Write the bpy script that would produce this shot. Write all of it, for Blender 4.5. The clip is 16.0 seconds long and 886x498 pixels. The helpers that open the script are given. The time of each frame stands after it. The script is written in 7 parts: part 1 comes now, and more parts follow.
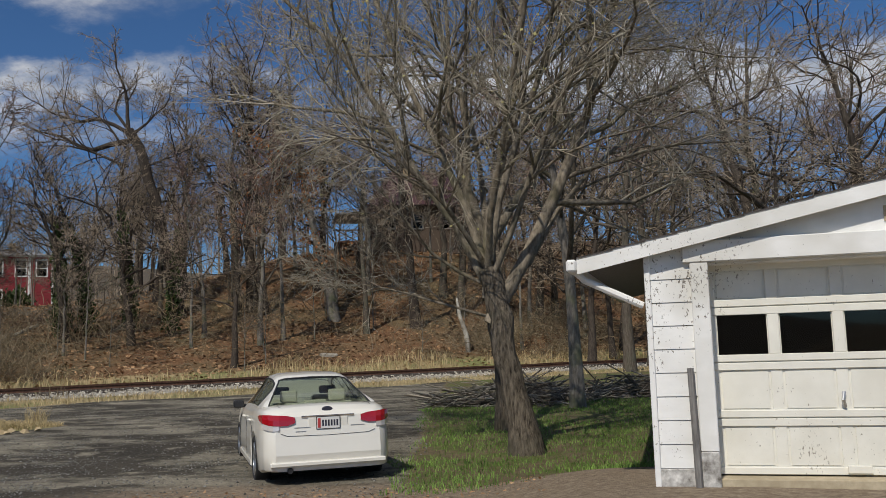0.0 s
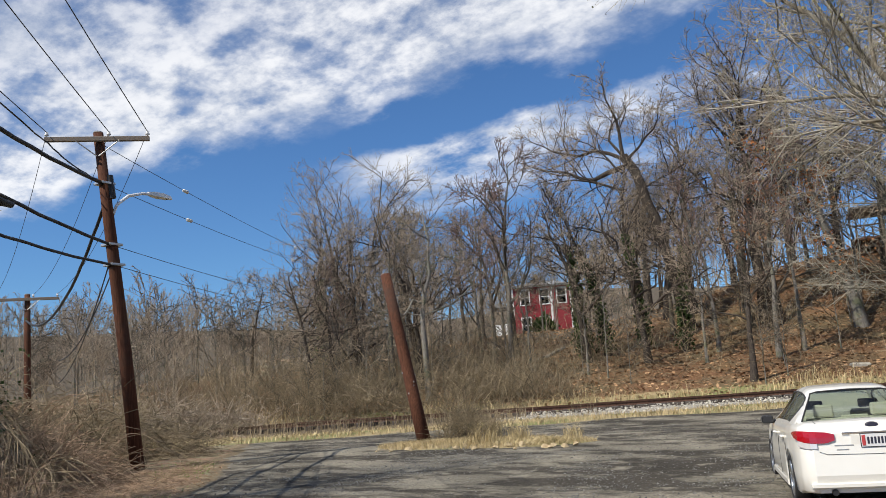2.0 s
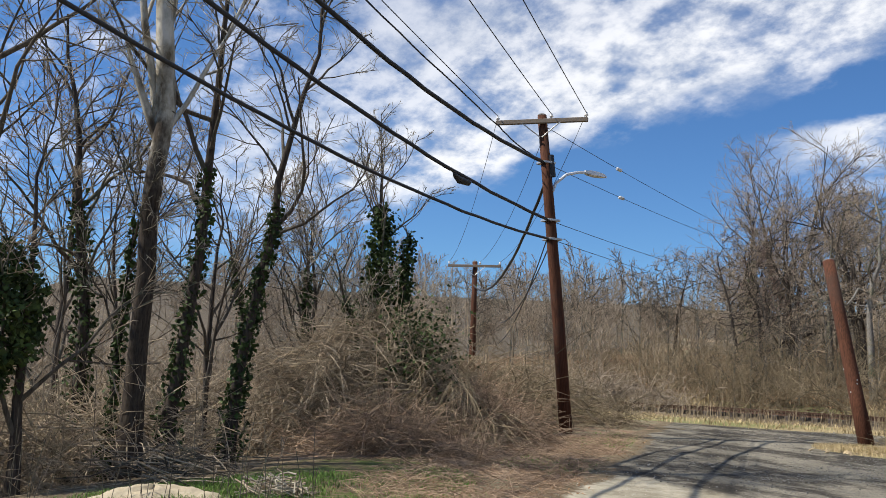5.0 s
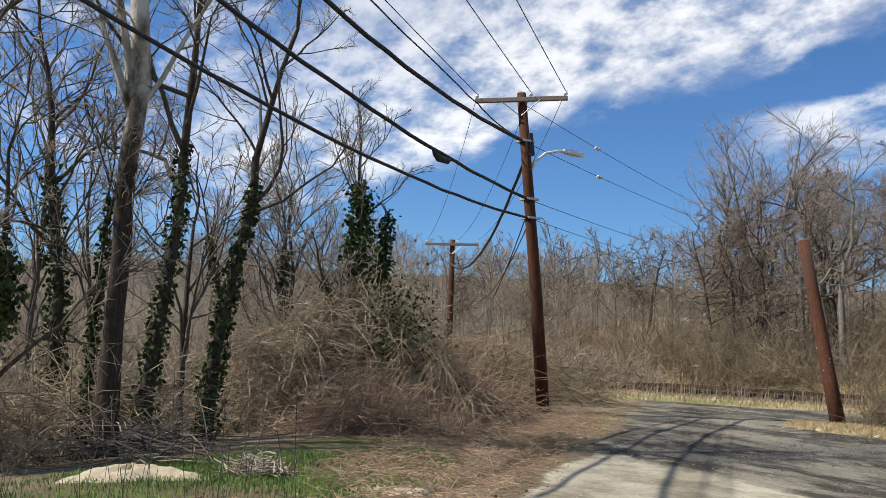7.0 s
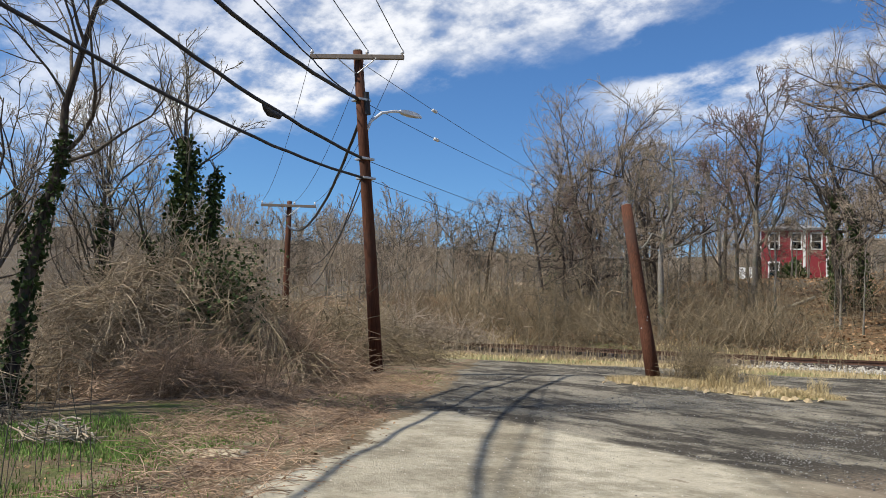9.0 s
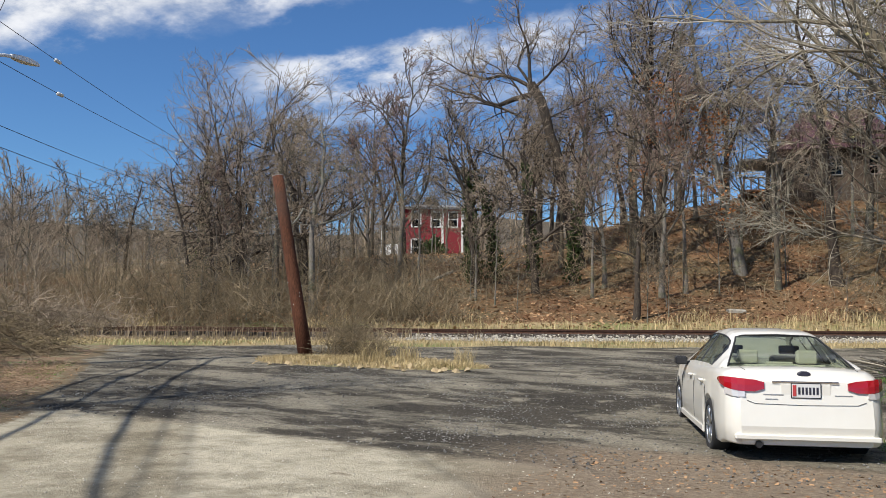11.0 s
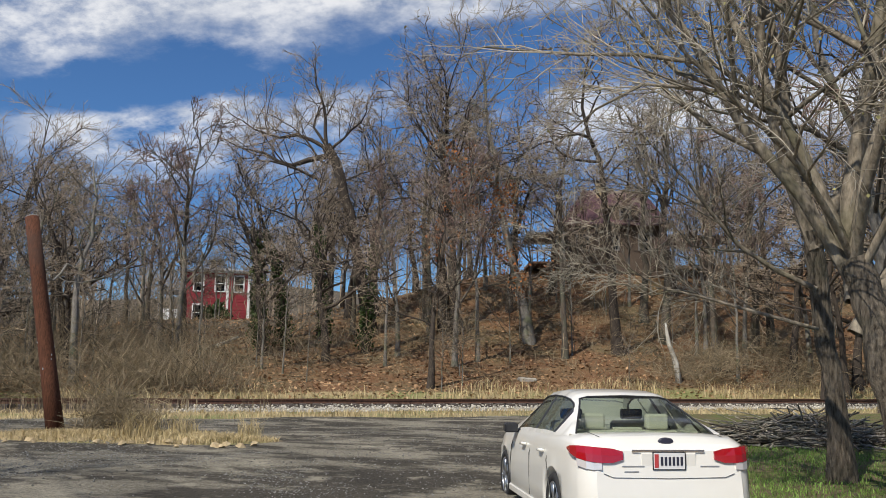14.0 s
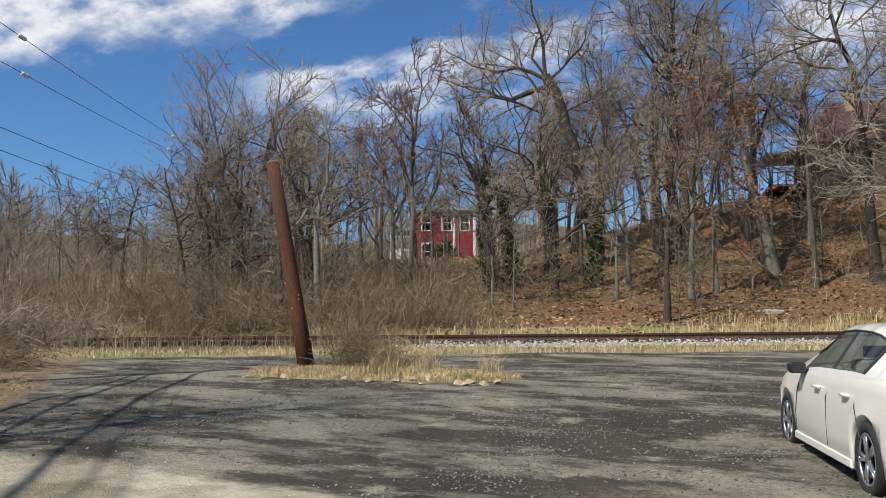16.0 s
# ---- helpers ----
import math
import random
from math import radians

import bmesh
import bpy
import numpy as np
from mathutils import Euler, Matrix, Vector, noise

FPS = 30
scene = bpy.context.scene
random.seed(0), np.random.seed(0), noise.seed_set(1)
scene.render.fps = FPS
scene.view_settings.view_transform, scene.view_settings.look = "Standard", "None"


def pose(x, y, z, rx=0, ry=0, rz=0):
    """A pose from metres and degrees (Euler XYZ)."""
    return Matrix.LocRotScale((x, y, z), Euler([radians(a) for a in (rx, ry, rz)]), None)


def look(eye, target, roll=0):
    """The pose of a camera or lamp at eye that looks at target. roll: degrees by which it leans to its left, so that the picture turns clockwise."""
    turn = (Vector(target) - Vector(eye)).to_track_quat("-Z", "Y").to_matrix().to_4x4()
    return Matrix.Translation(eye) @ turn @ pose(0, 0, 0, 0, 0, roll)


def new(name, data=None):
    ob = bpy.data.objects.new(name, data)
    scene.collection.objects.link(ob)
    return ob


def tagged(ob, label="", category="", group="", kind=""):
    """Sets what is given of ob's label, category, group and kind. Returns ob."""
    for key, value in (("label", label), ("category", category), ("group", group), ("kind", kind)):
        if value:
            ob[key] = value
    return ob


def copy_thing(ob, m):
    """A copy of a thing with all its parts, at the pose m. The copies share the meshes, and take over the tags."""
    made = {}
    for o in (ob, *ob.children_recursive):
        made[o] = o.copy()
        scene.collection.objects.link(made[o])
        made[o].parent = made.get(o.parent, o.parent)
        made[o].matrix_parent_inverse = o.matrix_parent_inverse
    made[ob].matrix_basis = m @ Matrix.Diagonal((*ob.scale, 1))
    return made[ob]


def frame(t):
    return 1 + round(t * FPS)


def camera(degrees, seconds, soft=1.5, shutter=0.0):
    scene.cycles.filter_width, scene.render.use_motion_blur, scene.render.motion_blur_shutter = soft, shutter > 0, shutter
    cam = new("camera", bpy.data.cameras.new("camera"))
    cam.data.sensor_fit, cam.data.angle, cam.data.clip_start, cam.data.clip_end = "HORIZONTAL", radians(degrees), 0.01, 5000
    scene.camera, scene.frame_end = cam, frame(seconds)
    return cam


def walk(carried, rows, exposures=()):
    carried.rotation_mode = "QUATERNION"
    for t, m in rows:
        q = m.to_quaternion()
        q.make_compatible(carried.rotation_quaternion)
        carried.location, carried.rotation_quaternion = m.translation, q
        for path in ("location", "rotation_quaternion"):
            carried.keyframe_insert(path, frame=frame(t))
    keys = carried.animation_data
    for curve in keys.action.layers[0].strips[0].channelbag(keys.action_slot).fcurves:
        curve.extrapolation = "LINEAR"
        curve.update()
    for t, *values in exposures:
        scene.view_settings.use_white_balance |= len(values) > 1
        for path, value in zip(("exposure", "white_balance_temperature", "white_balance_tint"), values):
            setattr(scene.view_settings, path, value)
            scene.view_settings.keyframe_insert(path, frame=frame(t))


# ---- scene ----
cam = camera(54.4, 16.0, soft=0.8)
EXPOSURES = [(0, -0.6), (0.3, -0.28), (0.6, 0.02), (1.0, 0.1), (2.5, 0.15), (3.5, 0.22), (9.0, 0.2), (10.0, 0.12), (12.5, 0.02), (13.5, -0.08), (14.5, 0.0), (16.0, 0.05)]
PATH = [
    (0, (0.691, 1.638, 1.296), (0.646, 3.625, 1.519), -1.8),
    (0.5, (0.715, 1.675, 1.292), (0.301, 3.617, 1.536), -2.3),
    (1, (0.69, 1.703, 1.293), (0.003, 3.563, 1.559), -3.4),
    (1.5, (0.646, 1.72, 1.293), (-0.241, 3.485, 1.604), -3.9),
    (2, (0.598, 1.714, 1.303), (-0.506, 3.352, 1.617), -3.9),
    (2.5, (0.679, 1.604, 1.373), (-0.709, 3.006, 1.7), -1.9),
    (3, (0.577, 1.549, 1.382), (-1.023, 2.692, 1.746), 1.3),
    (3.5, (0.529, 1.492, 1.405), (-1.193, 2.433, 1.791), 3.7),
    (4, (0.508, 1.48, 1.415), (-1.255, 2.349, 1.786), 4.2),
    (4.5, (0.567, 1.519, 1.4), (-1.198, 2.404, 1.715), 3.3),
    (4.7, (0.601, 1.53, 1.374), (-1.157, 2.439, 1.662), 2.7),
    (7, (0.503, 1.504, 1.394), (-1.224, 2.487, 1.615), 2.6),
    (7.5, (0.536, 1.539, 1.376), (-1.195, 2.526, 1.55), 2.5),
    (8, (0.527, 1.601, 1.356), (-1.207, 2.587, 1.5), 2.2),
    (8.5, (0.5, 1.714, 1.315), (-1.157, 2.825, 1.463), 2.2),
    (9, (0.436, 1.828, 1.293), (-1.087, 3.115, 1.449), 2.1),
    (9.5, (0.36, 2.104, 1.289), (-1.025, 3.54, 1.425), 0.7),
    (10, (0.08, 2.393, 1.326), (-0.978, 4.089, 1.39), 1.7),
    (10.2, (-0.039, 2.498, 1.321), (-0.963, 4.271, 1.365), 2.4),
    (12.3, (-0.983, 3.696, 1.097), (-1.906, 5.449, 1.368), -0.7),
    (12.5, (-1.038, 3.844, 1.078), (-1.932, 5.61, 1.364), -0.3),
    (13, (-1.17, 4.208, 1.089), (-1.848, 6.06, 1.419), 0.8),
    (13.5, (-1.328, 4.516, 1.098), (-1.854, 6.415, 1.44), 0.0),
    (14, (-1.476, 4.788, 1.089), (-1.911, 6.718, 1.381), 0.6),
    (14.5, (-1.654, 4.985, 1.096), (-2.139, 6.909, 1.344), 2.2),
    (15, (-1.801, 5.227, 1.113), (-2.47, 7.1, 1.327), 1.5),
    (15.5, (-1.959, 5.455, 1.089), (-2.695, 7.307, 1.254), 0.7),
    (16, (-2.134, 5.647, 1.099), (-3.051, 7.419, 1.241), -0.3),
]
walk(cam, [(t, look(eye, target, roll)) for t, eye, target, roll in PATH], EXPOSURES)

# ---- sky and sun ----
SUN_AZ, SUN_EL = radians(203), radians(48.5)      # compass from +y towards +x
to_sun = Vector((math.sin(SUN_AZ) * math.cos(SUN_EL), math.cos(SUN_AZ) * math.cos(SUN_EL), math.sin(SUN_EL)))
sun = new("sun", bpy.data.lights.new("sun", "SUN"))
sun.data.energy, sun.data.angle, sun.data.color = 5.0, radians(0.55), (1.0, 0.94, 0.84)
sun.matrix_world = look((0, 0, 60), Vector((0, 0, 60)) - to_sun)

world = bpy.data.worlds.new("world")
scene.world = world
world.use_nodes = True
wt = world.node_tree
wt.nodes.clear()


def wn(kind):
    return wt.nodes.new(kind)


def wmix(blend="MIX"):
    n = wn("ShaderNodeMix")
    n.data_type, n.blend_type = "RGBA", blend
    return n


def wmath(op, a, b=None, c=None, clamp=False):
    n = wn("ShaderNodeMath")
    n.operation, n.use_clamp = op, clamp
    for i, v in enumerate((a, b, c)):
        if v is None:
            continue
        if isinstance(v, (int, float)):
            n.inputs[i].default_value = v
        else:
            wt.links.new(v, n.inputs[i])
    return n.outputs[0]


def wsmooth(v, lo, hi):
    n = wn("ShaderNodeMapRange")
    n.interpolation_type = "SMOOTHSTEP"
    wt.links.new(v, n.inputs[0])
    n.inputs[1].default_value, n.inputs[2].default_value = lo, hi
    return n.outputs[0]


sky = wn("ShaderNodeTexSky")
sky.sky_type, sky.sun_disc, sky.sun_elevation, sky.sun_rotation = "NISHITA", False, SUN_EL, SUN_AZ
sky.air_density, sky.dust_density, sky.ozone_density = 0.9, 0.35, 2.2
sky_gain = wmix("MULTIPLY")
sky_gain.inputs[0].default_value = 1.0
sky_gain.inputs[7].default_value = (0.60, 0.93, 1.27, 1)
wt.links.new(sky.outputs[0], sky_gain.inputs[6])
co = wn("ShaderNodeTexCoord")
sep = wn("ShaderNodeSeparateXYZ")
wt.links.new(co.outputs["Generated"], sep.inputs[0])
zup = wmath("MAXIMUM", sep.outputs[2], 0.04)
px, py = wmath("DIVIDE", sep.outputs[0], zup), wmath("DIVIDE", sep.outputs[1], zup)
comb = wn("ShaderNodeCombineXYZ")
zsoft = wmath("ADD", zup, 0.30)
wt.links.new(wmath("MULTIPLY", wmath("DIVIDE", sep.outputs[0], zsoft), 2.2), comb.inputs[0])
wt.links.new(wmath("MULTIPLY", wmath("DIVIDE", sep.outputs[1], zsoft), 2.6), comb.inputs[1])


def wnoise(scale, detail, rough, shift):
    n = wn("ShaderNodeTexNoise")
    n.inputs["Scale"].default_value, n.inputs["Detail"].default_value, n.inputs["Roughness"].default_value = scale, detail, rough
    v = wn("ShaderNodeVectorMath")
    v.operation = "ADD"
    wt.links.new(comb.outputs[0], v.inputs[0])
    v.inputs[1].default_value = shift
    wt.links.new(v.outputs[0], n.inputs["Vector"])
    return n.outputs["Fac"]


big, fine, wisps = wnoise(1.5, 8, 0.62, (3.1, 7.7, 0)), wnoise(4.2, 7, 0.6, (1, 4, 2)), wnoise(1.1, 9, 0.66, (9, 2.3, 5))
edge = wmath("ADD", py, wmath("MULTIPLY", wmath("SUBTRACT", big, 0.5), 1.1))
# a broad deck of broken cloud overhead, with a clear lane and a thinner bank beyond it
deck = wmath("MULTIPLY", wsmooth(edge, 2.42, 2.12), wmath("ADD", wsmooth(edge, 0.5, 1.7), 0.0))
holes = wsmooth(wmath("ADD", wmath("MULTIPLY", fine, 0.6), wmath("MULTIPLY", big, 0.6)), 0.46, 0.68)
cover = wmath("MULTIPLY", deck, wmath("ADD", wmath("MULTIPLY", holes, 0.84), 0.16))
thin = wmath("MULTIPLY", wsmooth(edge, 1.5, 0.4), wsmooth(fine, 0.42, 0.72))
bank = wmath("MULTIPLY", wmath("MULTIPLY", wsmooth(edge, 2.74, 2.98), wsmooth(edge, 4.3, 3.2)), wmath("MULTIPLY", wsmooth(wisps, 0.38, 0.56), wsmooth(wmath("DIVIDE", px, wmath("MAXIMUM", py, 0.1)), -0.98, -0.68)))
cloud = wmath("MINIMUM", wmath("ADD", wmath("ADD", cover, bank), wmath("MULTIPLY", thin, 0.6)), 1.0)
cloud = wmath("MULTIPLY", cloud, wsmooth(sep.outputs[2], 0.1, 0.22))
cloud_col = wmix()
cloud_col.inputs[6].default_value, cloud_col.inputs[7].default_value = (7.4, 7.8, 8.5, 1), (11.2, 11.2, 11.3, 1)
wt.links.new(wsmooth(fine, 0.35, 0.65), cloud_col.inputs[0])
mixw = wmix()
wt.links.new(wmath("MULTIPLY", cloud, 0.86), mixw.inputs[0])
wt.links.new(sky_gain.outputs[2], mixw.inputs[6])
wt.links.new(cloud_col.outputs[2], mixw.inputs[7])
bgw = wn("ShaderNodeBackground")
bgw.inputs["Strength"].default_value = 0.087
wt.links.new(mixw.outputs[2], bgw.inputs["Color"])
outw = wn("ShaderNodeOutputWorld")
wt.links.new(bgw.outputs[0], outw.inputs[0])


# ---- materials ----
def nodes_of(name):
    m = bpy.data.materials.new(name)
    m.use_nodes = True
    nt = m.node_tree
    return m, nt, nt.nodes["Principled BSDF"]


def link_noise(nt, scale, detail=5, rough=0.6, stretch=(1, 1, 1), coords="Object", shift=(0, 0, 0)):
    tc, mp, n = nt.nodes.new("ShaderNodeTexCoord"), nt.nodes.new("ShaderNodeMapping"), nt.nodes.new("ShaderNodeTexNoise")
    mp.inputs["Scale"].default_value, mp.inputs["Location"].default_value = stretch, shift
    n.inputs["Scale"].default_value, n.inputs["Detail"].default_value, n.inputs["Roughness"].default_value = scale, detail, rough
    nt.links.new(tc.outputs[coords], mp.inputs[0])
    nt.links.new(mp.outputs[0], n.inputs["Vector"])
    return n.outputs["Fac"]


def ramp(nt, fac, stops):
    r = nt.nodes.new("ShaderNodeValToRGB")
    while len(r.color_ramp.elements) < len(stops):
        r.color_ramp.elements.new(0.5)
    for e, (p, c) in zip(r.color_ramp.elements, stops):
        e.position, e.color = p, (*c, 1)
    nt.links.new(fac, r.inputs[0])
    return r.outputs[0]


def mixc(nt, fac, a, b, blend="MIX"):
    n = nt.nodes.new("ShaderNodeMix")
    n.data_type, n.blend_type = "RGBA", blend
    for sock, v in ((n.inputs[0], fac), (n.inputs[6], a), (n.inputs[7], b)):
        if isinstance(v, (int, float)):
            sock.default_value = v
        elif isinstance(v, tuple):
            sock.default_value = (*v, 1)
        else:
            nt.links.new(v, sock)
    return n.outputs[2]


def bump(nt, bsdf, height, strength, dist=0.02):
    b = nt.nodes.new("ShaderNodeBump")
    b.inputs["Strength"].default_value, b.inputs["Distance"].default_value = strength, dist
    nt.links.new(height, b.inputs["Height"])
    nt.links.new(b.outputs[0], bsdf.inputs["Normal"])


def surface(name, dark, light, scale=6, rough=0.85, stretch=(1, 1, 1), bumps=0.4, dist=0.01, stain=None, stain_scale=1.2, metal=0.0, island=0.0, spec=0.5, fleck=None):
    """Two scales of variation: a grain from dark to light, and larger stains."""
    m, nt, b = nodes_of(name)
    grain = link_noise(nt, scale, 6, 0.65, stretch)
    col = ramp(nt, grain, [(0.3, dark), (0.7, light)])
    if stain:
        big_n = link_noise(nt, stain_scale, 3, 0.6, shift=(5, 3, 1))
        f = nt.nodes.new("ShaderNodeMapRange")
        f.inputs[1].default_value, f.inputs[2].default_value, f.inputs[4].default_value = 0.5, 0.68, 0.85
        nt.links.new(big_n, f.inputs[0])
        col = mixc(nt, f.outputs[0], col, stain)
    if fleck:
        chips, where = link_noise(nt, 38, 4, 0.7, (1, 1, 0.6), shift=(7, 1, 4)), link_noise(nt, 1.1, 4, 0.6, shift=(2, 8, 3))
        both = nt.nodes.new("ShaderNodeMath")
        both.operation = "MULTIPLY_ADD"
        both.inputs[1].default_value = 0.55
        nt.links.new(where, both.inputs[0])
        nt.links.new(chips, both.inputs[2])
        col = mixc(nt, ramp(nt, both.outputs[0], [(0.93, (0, 0, 0)), (0.97, (1, 1, 1))]), col, fleck)
    if island:
        g = nt.nodes.new("ShaderNodeNewGeometry")
        v = ramp(nt, g.outputs["Random Per Island"], [(0, (1 - island,) * 3), (1, (1 + island,) * 3)])
        col = mixc(nt, 1.0, col, v, "MULTIPLY")
    nt.links.new(col, b.inputs["Base Color"])
    b.inputs["Roughness"].default_value, b.inputs["Metallic"].default_value = rough, metal
    b.inputs["Specular IOR Level"].default_value = spec
    if bumps:
        bump(nt, b, grain, bumps, dist)
    return m


BARK = surface("bark_brown", (0.048, 0.038, 0.029), (0.175, 0.146, 0.115), 7, 0.95, (3, 3, 0.5), 0.9, 0.03, (0.10, 0.105, 0.075), 0.8, spec=0.2)
BARK_DARK = surface("bark_dark", (0.028, 0.022, 0.018), (0.105, 0.085, 0.068), 7, 0.95, (3, 3, 0.5), 0.9, 0.03, spec=0.2)
BARK_GREY = surface("bark_grey", (0.10, 0.09, 0.078), (0.29, 0.265, 0.23), 9, 0.95, (2.5, 2.5, 0.6), 0.8, 0.02, (0.13, 0.14, 0.08), 1.0, spec=0.2)
BARK_WHITE = surface("bark_sycamore", (0.22, 0.20, 0.16), (0.62, 0.59, 0.52), 3.0, 0.9, (1, 1, 0.5), 0.4, 0.01, (0.16, 0.13, 0.09), 1.6, spec=0.2)


def sycamore_bark():
    """Dark scaly bark below that flakes away to mottled white above."""
    m, nt, b = nodes_of("bark_sycamore_trunk")
    patch, grain = link_noise(nt, 2.2, 6, 0.65, (1, 1, 0.5)), link_noise(nt, 9, 6, 0.65, (3, 3, 0.6))
    pale = ramp(nt, patch, [(0.36, (0.14, 0.115, 0.08)), (0.46, (0.34, 0.31, 0.25)), (0.62, (0.62, 0.59, 0.52))])
    dark = ramp(nt, grain, [(0.3, (0.022, 0.017, 0.013)), (0.7, (0.095, 0.075, 0.058))])
    tc, sp = nt.nodes.new("ShaderNodeTexCoord"), nt.nodes.new("ShaderNodeSeparateXYZ")
    nt.links.new(tc.outputs["Object"], sp.inputs[0])
    ma = nt.nodes.new("ShaderNodeMath")
    ma.operation = "MULTIPLY_ADD"
    ma.inputs[1].default_value = 6.0
    nt.links.new(patch, ma.inputs[0])
    nt.links.new(sp.outputs[2], ma.inputs[2])
    mr = nt.nodes.new("ShaderNodeMapRange")
    mr.interpolation_type = "SMOOTHSTEP"
    mr.inputs[1].default_value, mr.inputs[2].default_value = 7.6, 9.6
    nt.links.new(ma.outputs[0], mr.inputs[0])
    nt.links.new(mixc(nt, mr.outputs[0], dark, pale), b.inputs["Base Color"])
    b.inputs["Roughness"].default_value, b.inputs["Specular IOR Level"].default_value = 0.95, 0.2
    bump(nt, b, grain, 0.6, 0.02)
    return m


BARK_SYC = sycamore_bark()
TWIG = surface("twig_grey_brown", (0.175, 0.135, 0.095), (0.46, 0.375, 0.28), 2, 0.95, bumps=0, island=0.35, spec=0.2)
TWIG_PALE = surface("twig_pale", (0.20, 0.175, 0.13), (0.48, 0.43, 0.34), 3, 0.95, bumps=0, island=0.3, spec=0.2)
TWIG_RED = surface("twig_reddish_buds", (0.15, 0.095, 0.08), (0.33, 0.235, 0.195), 2, 0.95, bumps=0, island=0.35, spec=0.2)
BRAMBLE = surface("bramble_canes", (0.175, 0.138, 0.092), (0.48, 0.39, 0.28), 1.5, 0.95, bumps=0, island=0.45, spec=0.2)
BRAMBLE_TAN = surface("dry_vine_canes", (0.19, 0.125, 0.08), (0.50, 0.365, 0.25), 1.5, 0.95, bumps=0, island=0.4, spec=0.2)
IVY = surface("ivy_leaves", (0.018, 0.032, 0.008), (0.075, 0.11, 0.03), 3, 0.7, bumps=0, island=0.55, spec=0.25)
GRASS = surface("green_grass", (0.065, 0.13, 0.025), (0.235, 0.36, 0.085), 1.2, 0.8, bumps=0, island=0.45, spec=0.2)
STRAW = surface("dry_grass", (0.28, 0.21, 0.10), (0.62, 0.50, 0.29), 1.0, 0.9, bumps=0, island=0.35, spec=0.2)
LEAF = surface("fallen_leaves", (0.17, 0.092, 0.046), (0.48, 0.305, 0.17), 0.7, 0.9, bumps=0, island=0.5, spec=0.2)
RUSSET = surface("russet_leaves", (0.20, 0.07, 0.025), (0.40, 0.17, 0.06), 0.7, 0.8, bumps=0, island=0.4, spec=0.2)
STONE = surface("ballast_stone", (0.31, 0.285, 0.235), (0.58, 0.535, 0.45), 4, 0.95, bumps=0, island=0.4, spec=0.2)
STONE_DARK = surface("gravel_grey", (0.07, 0.068, 0.063), (0.27, 0.26, 0.24), 4, 0.95, bumps=0, island=0.5, spec=0.2)
STONE_TAN = surface("tan_rock", (0.30, 0.225, 0.125), (0.54, 0.43, 0.27), 5, 0.95, bumps=0.6, island=0.25, spec=0.2)
SAND = surface("sand", (0.36, 0.30, 0.20), (0.54, 0.46, 0.33), 9, 0.97, bumps=0.5, dist=0.02, stain=(0.34, 0.28, 0.19), spec=0.2)
POLE_WOOD = surface("creosoted_pole", (0.042, 0.016, 0.009), (0.135, 0.053, 0.028), 9, 0.9, (4, 4, 0.25), 0.8, 0.01, (0.06, 0.032, 0.022), 1.2, spec=0.25)
ARM_WOOD = surface("weathered_crossarm", (0.11, 0.085, 0.065), (0.27, 0.22, 0.175), 12, 0.9, (1, 6, 6), 0.6, 0.005)
RUST = surface("rusty_rail", (0.055, 0.028, 0.018), (0.16, 0.08, 0.05), 8, 0.8, bumps=0.3, metal=0.3)
TIE = surface("rail_tie", (0.04, 0.032, 0.027), (0.12, 0.10, 0.085), 8, 0.95, bumps=0.6)
STEEL = surface("galvanised_steel", (0.42, 0.43, 0.44), (0.60, 0.61, 0.62), 20, 0.45, bumps=0.1, metal=0.8)
LAMP_GREY = surface("lamp_housing", (0.66, 0.67, 0.67), (0.80, 0.80, 0.80), 10, 0.5, bumps=0.05)
CABLE = surface("black_cable", (0.012, 0.012, 0.014), (0.035, 0.035, 0.038), 30, 0.6, bumps=0.2)
PORCELAIN = surface("porcelain", (0.55, 0.54, 0.52), (0.78, 0.77, 0.75), 8, 0.25, bumps=0)
WHITE_BOARD = surface("white_siding", (0.77, 0.76, 0.73), (0.87, 0.865, 0.84), 3, 0.7, (1, 1, 2), 0.15, 0.004, (0.62, 0.60, 0.545), 0.9, fleck=(0.16, 0.14, 0.12))
WHITE_PEEL = surface("peeling_white_paint", (0.10, 0.085, 0.07), (0.78, 0.76, 0.72), 9, 0.8, (1, 1, 1), 0.6, 0.006)
DOOR_PAINT = surface("cream_door_paint", (0.72, 0.70, 0.62), (0.82, 0.80, 0.72), 4, 0.6, (1, 1, 1), 0.1, 0.003, (0.66, 0.63, 0.54), 0.7, fleck=(0.24, 0.21, 0.17))
OLD_WOOD = surface("bare_grey_wood", (0.10, 0.095, 0.09), (0.27, 0.255, 0.24), 10, 0.95, (4, 4, 0.4), 0.6, 0.006)
SHINGLE = surface("asphalt_shingle", (0.035, 0.03, 0.028), (0.10, 0.085, 0.08), 14, 0.95, bumps=0.5)
# near-black colour that stands in for the shade behind window panes
SHADOW_DARK = surface("interior_shade", (0.015, 0.014, 0.013), (0.03, 0.028, 0.026), 5, 0.95, bumps=0)
RED_WALL = surface("red_clapboard", (0.22, 0.022, 0.03), (0.32, 0.040, 0.05), 3, 0.8, (1, 1, 8), 0.2, 0.01)
MAROON_ROOF = surface("maroon_metal_roof", (0.05, 0.021, 0.026), (0.095, 0.04, 0.046), 3, 0.6, bumps=0.1)
BROWN_WALL = surface("brown_wood_wall", (0.055, 0.04, 0.03), (0.13, 0.095, 0.07), 5, 0.9, (1, 1, 6), 0.3)
